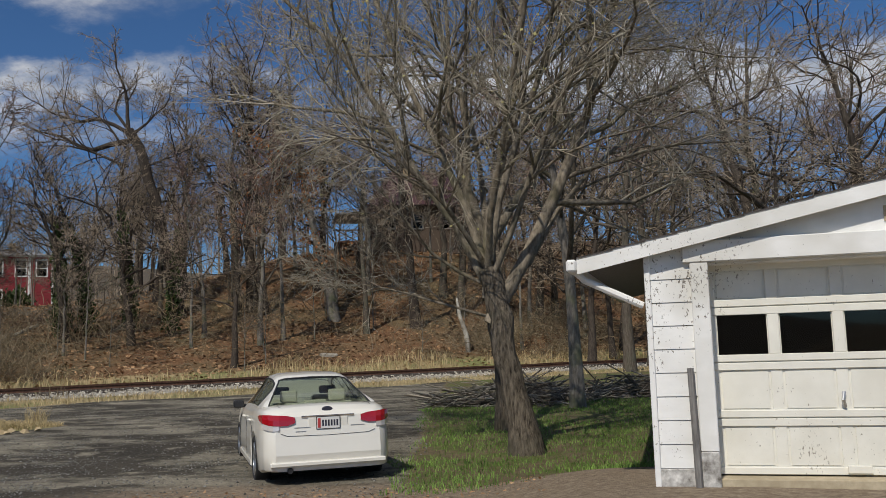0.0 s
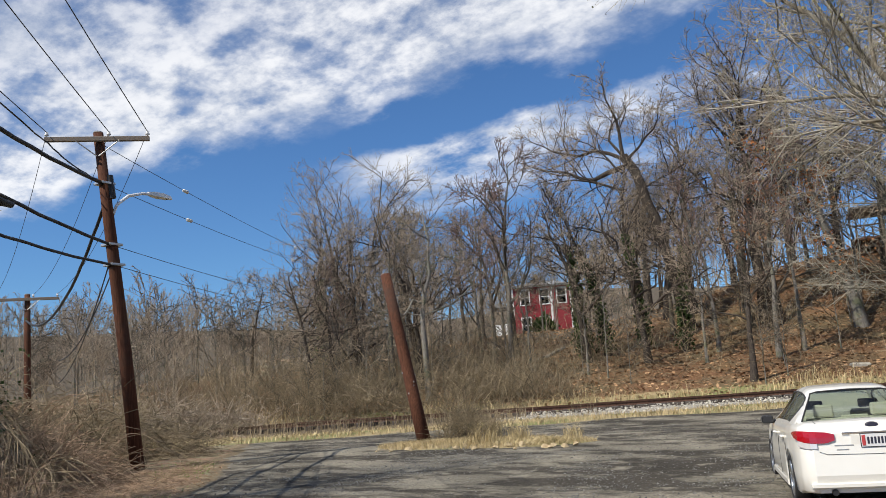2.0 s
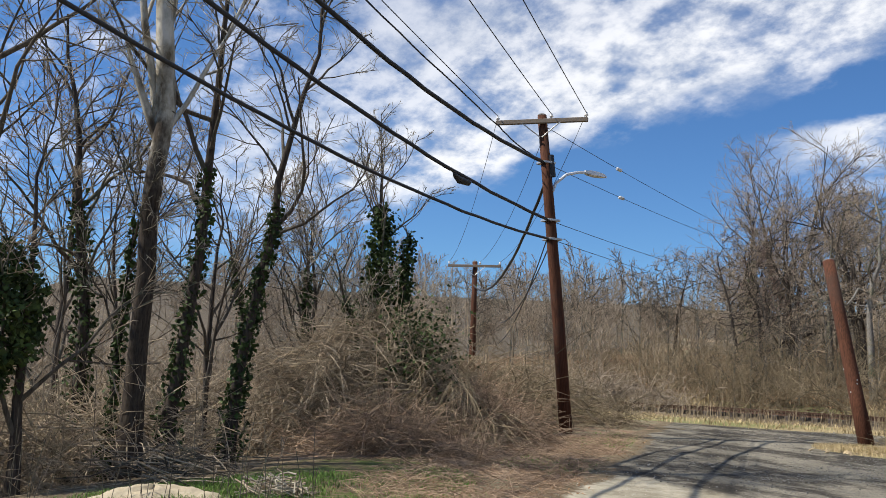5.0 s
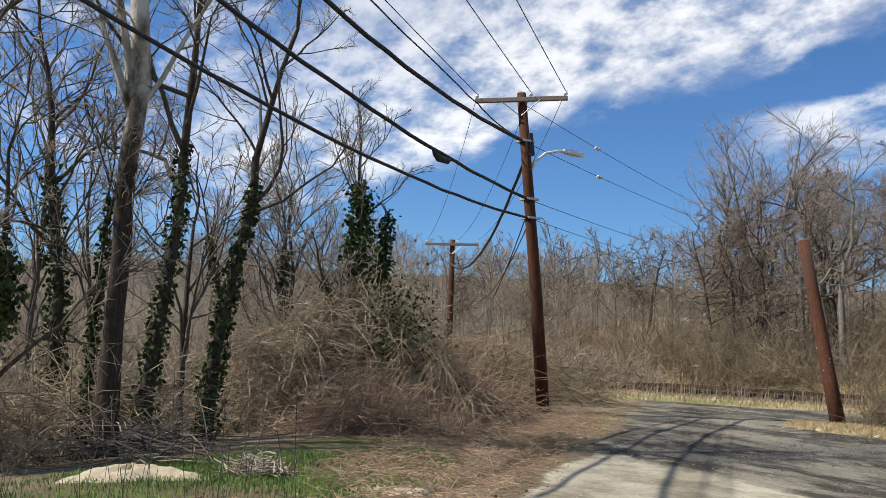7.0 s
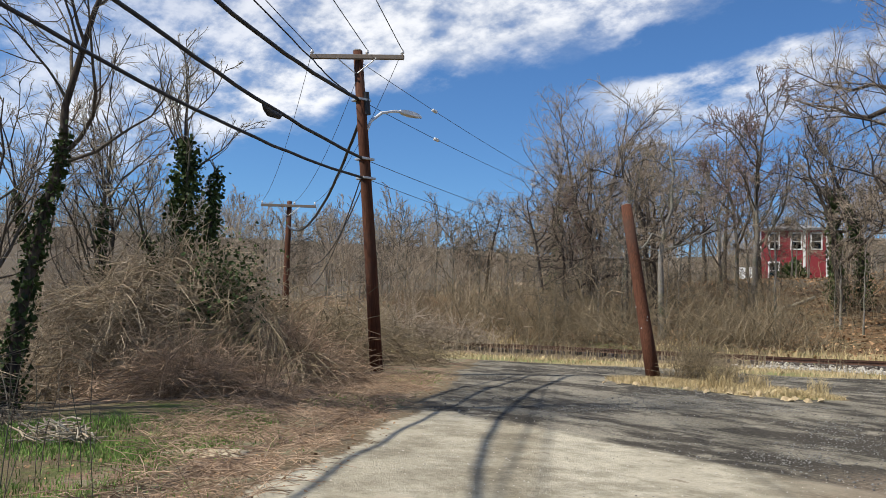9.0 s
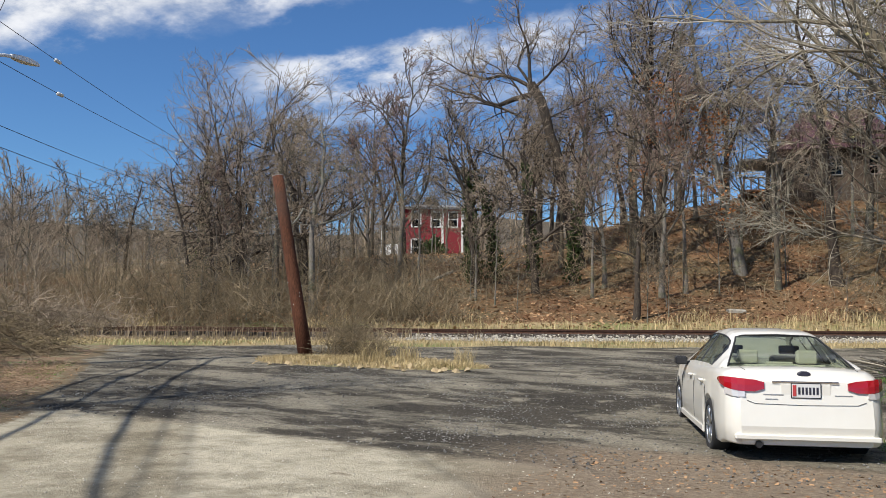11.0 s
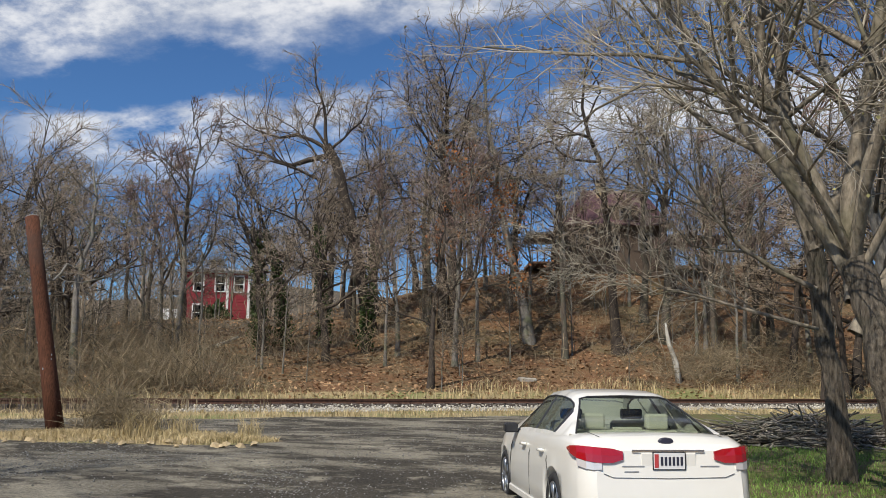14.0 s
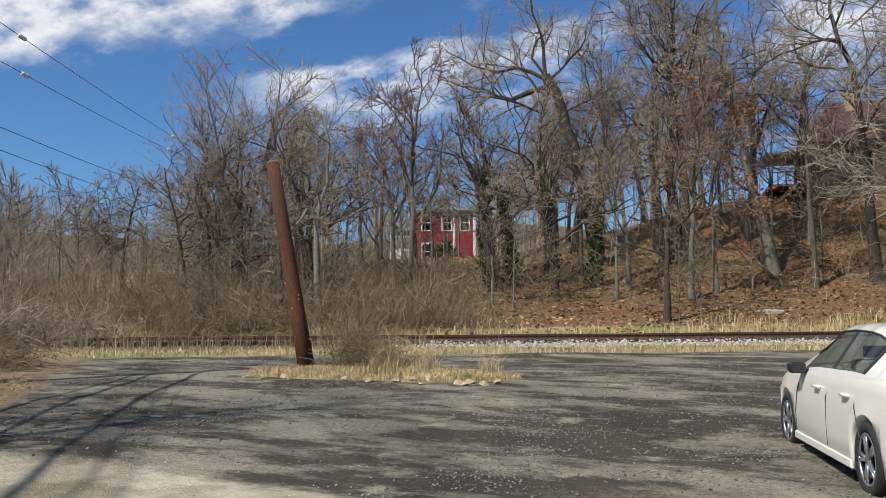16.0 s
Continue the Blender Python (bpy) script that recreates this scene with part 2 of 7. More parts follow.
GREY_ROOF = surface("grey_roof", (0.16, 0.16, 0.16), (0.27, 0.27, 0.27), 4, 0.9, bumps=0.2)
TRIM = surface("white_trim", (0.70, 0.70, 0.68), (0.82, 0.82, 0.80), 4, 0.7, bumps=0.05)
DECK = surface("deck_wood", (0.10, 0.05, 0.032), (0.20, 0.105, 0.065), 6, 0.9, bumps=0.2)


def plain(name, col, rough=0.5, metal=0.0, coat=0.0):
    m, nt, b = nodes_of(name)
    g = link_noise(nt, 5, 4)
    nt.links.new(ramp(nt, g, [(0.3, tuple(c * 0.94 for c in col)), (0.7, tuple(min(1, c * 1.04) for c in col))]), b.inputs["Base Color"])
    b.inputs["Roughness"].default_value, b.inputs["Metallic"].default_value = rough, metal
    b.inputs["Coat Weight"].default_value = coat
    b.inputs["Coat Roughness"].default_value = 0.05
    return m


CAR_WHITE = surface("white_car_paint", (0.77, 0.745, 0.675), (0.83, 0.805, 0.73), 1.3, 0.3, bumps=0)
CAR_WHITE.node_tree.nodes["Principled BSDF"].inputs["Coat Weight"].default_value = 0.8
CAR_BLACK = plain("black_plastic", (0.018, 0.018, 0.02), 0.5)
RUBBER = plain("tyre_rubber", (0.02, 0.02, 0.021), 0.85)
ALLOY = plain("alloy_wheel", (0.55, 0.56, 0.57), 0.3, 0.9)
CHROME = plain("chrome", (0.75, 0.75, 0.76), 0.12, 1.0)
TAIL_RED = plain("red_lens", (0.36, 0.006, 0.012), 0.15, 0, 1.0)
TAIL_CLEAR = plain("clear_lens", (0.70, 0.66, 0.64), 0.12, 0.2, 1.0)
SEAT = plain("beige_upholstery", (0.60, 0.57, 0.48), 0.8)
PLATE = plain("plate_white", (0.75, 0.74, 0.73), 0.45)
PLATE_RED = plain("plate_red_bar", (0.5, 0.06, 0.06), 0.45)
INK = plain("dark_marking", (0.03, 0.03, 0.05), 0.5)
SEAM = plain("panel_gap", (0.06, 0.06, 0.058), 0.8)


def glass_mat(name, tint, clear):
    m = bpy.data.materials.new(name)
    m.use_nodes = True
    nt = m.node_tree
    nt.nodes.clear()
    tr, gl, fr, mx, out = [nt.nodes.new("ShaderNode" + k) for k in ("BsdfTransparent", "BsdfGlossy", "Fresnel", "MixShader", "OutputMaterial")]
    tr.inputs[0].default_value = (*[c * clear for c in tint], 1)
    gl.inputs["Roughness"].default_value = 0.03
    fr.inputs[0].default_value = 1.52
    nt.links.new(fr.outputs[0], mx.inputs[0])
    nt.links.new(tr.outputs[0], mx.inputs[1])
    nt.links.new(gl.outputs[0], mx.inputs[2])
    nt.links.new(mx.outputs[0], out.inputs[0])
    return m


CAR_GLASS = glass_mat("car_glass", (0.60, 0.72, 0.66), 0.30)
CAR_GLASS_REAR = glass_mat("car_rear_glass", (0.62, 0.76, 0.68), 0.6)
PANE = glass_mat("window_glass", (0.55, 0.6, 0.62), 0.6)


# ---- mesh helpers ----
def mesh_of(name, V, F, mat):
    me = bpy.data.meshes.new(name)
    me.from_pydata([tuple(map(float, v)) for v in V], [], F)
    me.materials.append(mat)
    me.update()
    return me


def part(name, VF, mat, parent=None, label="", smooth=False):
    me = mesh_of(name, *VF, mat)
    if smooth:
        me.polygons.foreach_set("use_smooth", [True] * len(me.polygons))
    ob = new(name, me)
    if parent:
        ob.parent = parent
    return tagged(ob, label)


def thing(name, label, category, at=None, group="", kind=""):
    ob = new(name)
    ob.empty_display_size = 0.2
    if at is not None:
        ob.matrix_world = at
    return tagged(ob, label, category, group, kind)


def join(*parts):
    V, F = [], []
    for v, f in parts:
        n = len(V)
        V.extend(list(v))
        F.extend([tuple(i + n for i in q) for q in f])
    return V, F


def moved(VF, m):
    return [m @ Vector(v) for v in VF[0]], VF[1]


def cbox(x0, x1, y0, y1, z0, z1, b=0.006):
    """A box with chamfered edges."""
    c, h = Vector(((x0 + x1) / 2, (y0 + y1) / 2, (z0 + z1) / 2)), Vector(((x1 - x0) / 2, (y1 - y0) / 2, (z1 - z0) / 2))
    b = min(b, 0.4 * min(h))
    V, idx = [], {}
    for sx in (-1, 1):
        for sy in (-1, 1):
            for sz in (-1, 1):
                for ax in range(3):
                    p = Vector((sx * h.x, sy * h.y, sz * h.z))
                    for k in range(3):
                        if k != ax:
                            p[k] -= (sx, sy, sz)[k] * b
                    idx[(sx, sy, sz, ax)] = len(V)
                    V.append(c + p)
    F = []

    def add(q):
        pts = [V[i] for i in q]
        n = (pts[1] - pts[0]).cross(pts[2] - pts[0])
        F.append(tuple(q) if n.dot(sum(pts, Vector()) / len(pts) - c) > 0 else tuple(reversed(q)))

    for ax in range(3):
        o = [k for k in range(3) if k != ax]
        for s in (-1, 1):
            q = []
            for a, d in ((-1, -1), (1, -1), (1, 1), (-1, 1)):
                k = [0, 0, 0]
                k[ax], k[o[0]], k[o[1]] = s, a, d
                q.append(idx[(*k, ax)])
            add(q)
        for a in (-1, 1):
            for d in (-1, 1):
                k, l = [0, 0, 0], [0, 0, 0]
                k[ax], l[ax] = -1, 1
                k[o[0]] = l[o[0]] = a
                k[o[1]] = l[o[1]] = d
                add([idx[(*k, o[0])], idx[(*l, o[0])], idx[(*l, o[1])], idx[(*k, o[1])]])
    for sx in (-1, 1):
        for sy in (-1, 1):
            for sz in (-1, 1):
                add([idx[(sx, sy, sz, 0)], idx[(sx, sy, sz, 1)], idx[(sx, sy, sz, 2)]])
    return V, F


def tube(points, radii, sides=8, cap=True):
    """A tapered tube through the points."""
    P = [Vector(p) for p in points]
    if isinstance(radii, (int, float)):
        radii = [radii] * len(P)
    V, F = [], []
    ref = None
    for i, p in enumerate(P):
        t = (P[min(i + 1, len(P) - 1)] - P[max(i - 1, 0)]).normalized()
        if ref is None:
            ref = t.orthogonal().normalized()
        ref = (ref - t * ref.dot(t)).normalized()
        o = t.cross(ref)
        for k in range(sides):
            a = 2 * math.pi * k / sides
            V.append(p + (ref * math.cos(a) + o * math.sin(a)) * radii[i])
    for i in range(len(P) - 1):
        for k in range(sides):
            j = (k + 1) % sides
            F.append((i * sides + k, i * sides + j, (i + 1) * sides + j, (i + 1) * sides + k))
    if cap:
        F.append(tuple(reversed(range(sides))))
        F.append(tuple(range((len(P) - 1) * sides, len(P) * sides)))
    return V, F


def slab(poly, x0, x1):
    """A prism: a polygon in the y-z plane, from x0 to x1."""
    n = len(poly)
    V = [(x0, *p) for p in poly] + [(x1, *p) for p in poly]
    F = [tuple(reversed(range(n))), tuple(range(n, 2 * n))] + [(i, (i + 1) % n, n + (i + 1) % n, n + i) for i in range(n)]
    return V, F


def fast_mesh(name, V, loops, sizes, mats, mat_index=None, smooth=False):
    """A large mesh from numpy arrays."""
    me = bpy.data.meshes.new(name)
    me.vertices.add(len(V))
    me.vertices.foreach_set("co", np.asarray(V, dtype=np.float32).ravel())
    me.loops.add(len(loops))
    me.loops.foreach_set("vertex_index", np.asarray(loops, dtype=np.int32))
    me.polygons.add(len(sizes))
    starts = np.concatenate(([0], np.cumsum(sizes)[:-1]))
    me.polygons.foreach_set("loop_start", starts.astype(np.int32))
    for m in mats:
        me.materials.append(m)
    if mat_index is not None:
        me.polygons.foreach_set("material_index", np.asarray(mat_index, dtype=np.int32))
    if smooth:
        me.polygons.foreach_set("use_smooth", np.ones(len(sizes), dtype=bool))
    me.update(calc_edges=True)
    return me


def canes(groups):
    """Tubes in bulk. Each group: points (N, K, 3), radii (N, K), sides. Returns vertices and quads."""
    VV, QQ, base = [], [], 0
    for P, R, sides in groups:
        N, K = P.shape[:2]
        if N == 0:
            continue
        T = np.gradient(P, axis=1)
        T /= np.linalg.norm(T, axis=2, keepdims=True) + 1e-9
        mean = T.mean(axis=1)
        ref = np.where(np.abs(mean[:, 2:3]) > 0.8, [[1.0, 0, 0]], [[0, 0, 1.0]])
        A = np.cross(T, ref[:, None, :])
        A /= np.linalg.norm(A, axis=2, keepdims=True) + 1e-9
        B = np.cross(T, A)
        ang = np.arange(sides) * 2 * np.pi / sides
        ring = P[:, :, None] + R[:, :, None, None] * (A[:, :, None] * np.cos(ang)[None, None, :, None] + B[:, :, None] * np.sin(ang)[None, None, :, None])
        VV.append(ring.reshape(-1, 3))
        i = np.arange(N)[:, None, None] * K * sides + np.arange(K - 1)[None, :, None] * sides
        k = np.arange(sides)[None, None, :]
        j = (k + 1) % sides
        QQ.append(np.stack([i + k, i + j, i + sides + j, i + sides + k], axis=-1).reshape(-1, 4) + base)
        base += N * K * sides
    return np.concatenate(VV), np.concatenate(QQ)


def cane_mesh(name, groups, mat, smooth=True):
    V, Q = canes(groups)
    return fast_mesh(name, V, Q.ravel(), np.full(len(Q), 4), [mat], smooth=smooth)


def leaves_mesh(name, C, size, rng, mat, flat=0.0, droop=0.0):
    """Small bent leaves at the places C: two triangles each, with a fold."""
    N = len(C)
    d = rng.normal(size=(N, 3))
    d[:, 2] = d[:, 2] * (1 - flat) - droop
    d /= np.linalg.norm(d, axis=1, keepdims=True)
    w = np.cross(d, rng.normal(size=(N, 3)) * [1, 1, 1 - flat] + [0, 0, 2 * flat])
    w /= np.linalg.norm(w, axis=1, keepdims=True) + 1e-9
    s = size * rng.uniform(0.6, 1.3, (N, 1))
    n = np.cross(d, w)
    V = np.stack([C, C + d * s * 0.5 + w * s * 0.4 + n * s * 0.12, C + d * s, C + d * s * 0.5 - w * s * 0.4 + n * s * 0.12], axis=1).reshape(-1, 3)
    b = np.arange(N)[:, None] * 4
    L = np.concatenate([b + [0, 1, 2], b + [0, 2, 3]], axis=1).ravel()
    return fast_mesh(name, V, L, np.full(2 * N, 3), [mat])


def blades_mesh(name, C, height, width, rng, mat, lean=0.35):
    """Grass blades: bent strips that taper to a tip."""
    N = len(C)
    az = rng.uniform(0, 2 * np.pi, N)
    s = np.stack([np.cos(az), np.sin(az), 0 * az], 1)
    az2 = rng.uniform(0, 2 * np.pi, N)
    bend = np.stack([np.cos(az2), np.sin(az2), 0 * az], 1) * rng.uniform(0.1, 1, (N, 1)) * lean
    h = height * rng.uniform(0.5, 1.2, (N, 1))
    up = np.array([[0, 0, 1.0]])
    mid, tip = C + (up + bend * 0.5) * h * 0.55, C + (up * 0.95 + bend * 1.8) * h
    V = np.stack([C - s * width, C + s * width, mid + s * width * 0.7, mid - s * width * 0.7, tip], axis=1).reshape(-1, 3)
    b = np.arange(N)[:, None] * 5
    L = np.concatenate([b + [0, 1, 2, 3], b + [3, 2, 4]], axis=1).ravel()
    return fast_mesh(name, V, L, np.tile([4, 3], N), [mat])


def stones_mesh(name, C, size, rng, mat):
    """Rough little stones: octahedra pushed out of shape."""
    N = len(C)
    o = np.array([[1, 0, 0], [0, 1, 0], [-1, 0, 0], [0, -1, 0], [0, 0, 1], [0, 0, -0.6]], dtype=float)
    az = rng.uniform(0, 6.28, N)
    c, s = np.cos(az), np.sin(az)
    sc = np.asarray(size).reshape(-1, 1, 1) * rng.uniform(0.55, 1.25, (N, 6, 1)) * np.array([1, 1, 0.75])
    P = o[None] * sc
    R = np.stack([P[..., 0] * c[:, None] - P[..., 1] * s[:, None], P[..., 0] * s[:, None] + P[..., 1] * c[:, None], P[..., 2]], -1)
    V = (R + C[:, None]).reshape(-1, 3)
    f = np.array([[0, 1, 4], [1, 2, 4], [2, 3, 4], [3, 0, 4], [1, 0, 5], [2, 1, 5], [3, 2, 5], [0, 3, 5]])
    L = (f[None] + np.arange(N)[:, None, None] * 6).ravel()
    return fast_mesh(name, V, L, np.full(8 * N, 3), [mat])


# ---- the ground: one sheet to the horizon ----
RAIL = [(-120, -10), (-75, 8), (-50, 19), (-28, 31.5), (-10, 43), (5, 53), (25, 66), (60, 88), (140, 135)]
U, NRM = np.array((0.835, 0.55)), np.array((-0.55, 0.835))     # along the railway, and away across it


def sm(v, lo, hi):
    t = np.clip((np.asarray(v, dtype=float) - lo) / (hi - lo), 0, 1)
    return t * t * (3 - 2 * t)


def rail_y(x):
    return np.interp(x, [p[0] for p in RAIL], [p[1] for p in RAIL])


def across(x, y):
    """Metres beyond the railway's centre line, and along it."""
    return (np.asarray(y) - rail_y(x)) * 0.835, 0.835 * (np.asarray(x) + 10) + 0.55 * (np.asarray(y) - 43)


def verge(x, y):
    """Metres outside the drive's edge on the valley side."""
    return -0.72 * (np.asarray(x) + 8.1) - 0.69 * (np.asarray(y) - 7.7)


def waves(x, y, k, seed):
    r = np.random.default_rng(seed)
    out = 0
    for i in range(5):
        a, f, p = r.uniform(0, 6.28), k * r.uniform(0.6, 1.9), r.uniform(0, 6.28)
        out = out + np.sin((x * np.cos(a) + y * np.sin(a)) * f + p)
    return out / 5


def H(x, y):
    """The height of the ground."""
    x, y = np.asarray(x, dtype=float), np.asarray(y, dtype=float)
    s, a = across(x, y)
    z = -0.3 - 0.2 * np.exp(-((y - 15) / 5) ** 2 - ((x + 1.5) / 8) ** 2)
    z = z + 0.3 * sm(x, 0.3, 2.4) * sm(y, 14, 11)
    z = z + 0.10 * np.exp(-(((x + 12) / 3.2) ** 2 + ((y - 21.3) / 1.6) ** 2))
    q = verge(x, y)
    z = z - 2.3 * sm(q, 3.5, 18) * sm(y, 26, 16)
    # the railway's bed, then the wooded bank
    z = z + 0.05 * sm(s, -4.5, -1.6) + 0.27 * sm(s, 2.5, 6)
    top = np.interp(a, [-90, -50, -25, 0, 12, 25, 60, 120], [6, 4.0, 4.4, 5.6, 8.8, 11.5, 13, 14])
    t = np.clip((s - 3) / 30, 0, 1)
    z = z + top * (0.55 * t + 0.45 * sm(t, 0, 1)) + 0.35 * waves(x, y, 0.35, 4) * sm(s, 4, 12)
    # far ridges
    r = np.hypot(x, y)
    z = z + 13 * sm(r, 110, 260) * sm(-x, 20, 120) + 8 * sm(r, 150, 420)
    z = z + 0.03 * waves(x, y, 1.3, 8) * sm(q + 100, 0, 1)
    return z


def spaced(lo, hi, step, far, grow):
    mid = list(np.arange(lo, hi + 1e-6, step))
    a, d = [], step
    while (a[-1] if a else hi) < far:
        d *= grow
        a.append((a[-1] if a else hi) + d)
    b, d = [], step
    while (b[-1] if b else lo) > -far:
        d *= grow
        b.append((b[-1] if b else lo) - d)
    return np.array(b[::-1] + mid + a)


gx, gy = spaced(-30, 12, 0.3, 1800, 1.09), spaced(-2, 46, 0.3, 1800, 1.09)
GX, GY = np.meshgrid(gx, gy)
GZ = H(GX, GY)
nx, ny = len(gx), len(gy)
ii = (np.arange(ny - 1)[:, None] * nx + np.arange(nx - 1)[None]).ravel()
quads = np.stack([ii, ii + 1, ii + nx + 1, ii + nx], 1)

S, A = across(GX, GY)
Q = verge(GX, GY)
isle = ((GX + 11.8 + 0.25 * (GY - 21)) / 3.3) ** 2 + ((GY - 21.6 - 0.1 * (GX + 12)) / 1.75) ** 2
wob = 0.5 * waves(GX, GY, 1.1, 3)
QE = Q - 0.25 * sm(GY, 12.5, 8.5)  # the drive widens a little towards the road
lot = sm(QE + wob, 0.5, -0.6) * sm(S + wob * 1.5, -7.4, -8.8) * sm(GX + 0.5 * wob, 0.3 + 0 * GX, -0.7) * sm(isle + 0.3 * wob, 0.9, 1.15)
lot = np.maximum(lot, sm(QE + wob, 0.5, -0.6) * sm(GY + wob, 12.6, 11.9) * sm(GX, 14, 12))
pale = sm(GY + 0.5 * wob + 0.03 * (GX + 6), 12.0, 11.0)
green = np.maximum(sm(GX + 0.6 * wob, -0.6, 0.3) * sm(GY, 11.7, 12.4) * sm(S, -7, -9), sm(Q + wob, 1.6, 2.4) * sm(Q + wob, 5.6, 4.6) * sm(GY + 2 * wob, 10.5, 8.0))
straw = np.maximum(sm(isle + 0.3 * wob, 1.1, 0.9), sm(S, -8.8, -7.4) * sm(S, -3.4, -4.2))
straw = np.maximum(straw, sm(S, 2.0, 2.6) * sm(S + wob, 6.5, 4.5) * 0.8)
ballast = sm(S + 0.3 * wob, -4.2, -3.4) * sm(S, 2.6, 2.0) * sm(GX + wob, -21, -15)
litter = sm(S, 3.0, 6.0) * sm(np.hypot(GX, GY), 700, 400)
rust = sm(QE + wob, 0.0, 0.5) * sm(Q + wob, 3.2, 1.8) * sm(GY, 2.5, 4.5)
# far woodland floor, its colour darkened for the shade of dense twigs
forest_shade = sm(np.hypot(GX, GY), 58, 80) * sm(-GX, 12, 30)
dirt = sm(GX + 0.22 * (GY - 9) + wob, -4.9, -1.6) * sm(GY + wob, 13.8, 12.6) * sm(GY, 4, 7)
lane = np.clip(0.5 + 0.28 * np.sin(Q * 3.9 + 0.5 * waves(GX, GY, 0.25, 8)) + 0.3 * np.sin(Q * 1.7 + 1.0 + 0.6 * waves(GX, GY, 0.2, 18)), 0, 1)
ground_me = fast_mesh("ground", np.stack([GX, GY, GZ], -1).reshape(-1, 3), quads.ravel(), np.full(len(quads), 4), [bpy.data.materials.new("ground_soil")], smooth=True)
for nm, arr in (("lot", lot), ("pale", pale), ("green", green), ("straw", straw), ("ballast", ballast), ("litter", litter), ("rust", rust), ("dirt", dirt), ("forest_shade", forest_shade), ("lane", lane)):
    at = ground_me.attributes.new(nm, "FLOAT", "POINT")
    at.data.foreach_set("value", arr.astype(np.float32).ravel())


def ground_material(m):
    m.use_nodes = True
    nt = m.node_tree
    b = nt.nodes["Principled BSDF"]
    b.inputs["Roughness"].default_value = 0.95
    b.inputs["Specular IOR Level"].default_value = 0.25
    fine_n, mid_n, big_n = link_noise(nt, 14, 8, 0.7), link_noise(nt, 1.6, 7, 0.68), link_noise(nt, 0.28, 5, 0.6)
    stone_n = link_noise(nt, 45, 3, 0.6)
    grit = link_noise(nt, 22, 9, 0.78)
    streak = link_noise(nt, 0.5, 9, 0.74, (0.6, 1.2, 1), shift=(2, 2, 0))

    def mask(name, soft=0.35, noise_by=None):
        a = nt.nodes.new("ShaderNodeAttribute")
        a.attribute_name = name
        n1 = nt.nodes.new("ShaderNodeMath")
        n1.operation = "MULTIPLY_ADD"
        nt.links.new(noise_by or mid_n, n1.inputs[0])
        n1.inputs[1].default_value, n1.inputs[2].default_value = 0.9, -0.45
        n2 = nt.nodes.new("ShaderNodeMath")
        n2.operation = "ADD"
        nt.links.new(a.outputs["Fac"], n2.inputs[0])
        nt.links.new(n1.outputs[0], n2.inputs[1])
        r = nt.nodes.new("ShaderNodeMapRange")
        r.interpolation_type = "SMOOTHSTEP"
        r.inputs[1].default_value, r.inputs[2].default_value = 0.5 - soft / 2, 0.5 + soft / 2
        nt.links.new(n2.outputs[0], r.inputs[0])
        return r.outputs[0]

    col = mixc(nt, mid_n, ramp(nt, fine_n, [(0.3, (0.10, 0.072, 0.045)), (0.7, (0.25, 0.19, 0.12))]), ramp(nt, fine_n, [(0.3, (0.14, 0.105, 0.06)), (0.7, (0.30, 0.24, 0.15))]))
    lit = mixc(nt, ramp(nt, big_n, [(0.4, (0, 0, 0)), (0.65, (1, 1, 1))]), ramp(nt, fine_n, [(0.28, (0.07, 0.035, 0.018)), (0.5, (0.19, 0.10, 0.05)), (0.75, (0.36, 0.21, 0.115))]), ramp(nt, fine_n, [(0.3, (0.08, 0.06, 0.03)), (0.7, (0.23, 0.175, 0.095))]))
    col = mixc(nt, mask("litter"), col, lit)
    # grey-brown floor litter with the twig shade put into its colour
    col = mixc(nt, mask("forest_shade"), col, ramp(nt, fine_n, [(0.3, (0.060, 0.048, 0.033)), (0.7, (0.155, 0.125, 0.088))]))
    col = mixc(nt, mask("rust"), col, mixc(nt, ramp(nt, mid_n, [(0.46, (0, 0, 0)), (0.6, (1, 1, 1))]), ramp(nt, fine_n, [(0.3, (0.17, 0.105, 0.065)), (0.7, (0.38, 0.26, 0.17))]), ramp(nt, fine_n, [(0.3, (0.12, 0.125, 0.055)), (0.7, (0.36, 0.33, 0.22))])))
    col = mixc(nt, mask("straw"), col, mixc(nt, ramp(nt, big_n, [(0.42, (0, 0, 0)), (0.6, (1, 1, 1))]), ramp(nt, fine_n, [(0.3, (0.28, 0.21, 0.10)), (0.7, (0.52, 0.42, 0.24))]), ramp(nt, fine_n, [(0.3, (0.14, 0.16, 0.05)), (0.7, (0.34, 0.33, 0.14))])))
    col = mixc(nt, mask("green"), col, mixc(nt, ramp(nt, mid_n, [(0.40, (0, 0, 0)), (0.56, (1, 1, 1))]), ramp(nt, fine_n, [(0.3, (0.06, 0.085, 0.02)), (0.7, (0.17, 0.20, 0.055))]), ramp(nt, fine_n, [(0.3, (0.10, 0.075, 0.04)), (0.7, (0.22, 0.17, 0.10))])))
    col = mixc(nt, mask("ballast"), col, ramp(nt, stone_n, [(0.3, (0.27, 0.245, 0.20)), (0.7, (0.58, 0.54, 0.46))]))
    asphalt = mixc(nt, ramp(nt, streak, [(0.47, (0, 0, 0)), (0.56, (1, 1, 1))]), ramp(nt, grit, [(0.32, (0.022, 0.020, 0.017)), (0.68, (0.11, 0.098, 0.08))]), ramp(nt, grit, [(0.32, (0.09, 0.083, 0.067)), (0.68, (0.40, 0.37, 0.30))]))
    asphalt = mixc(nt, ramp(nt, mid_n, [(0.55, (0, 0, 0)), (0.66, (0.85, 0.85, 0.85))]), asphalt, (0.34, 0.315, 0.255))
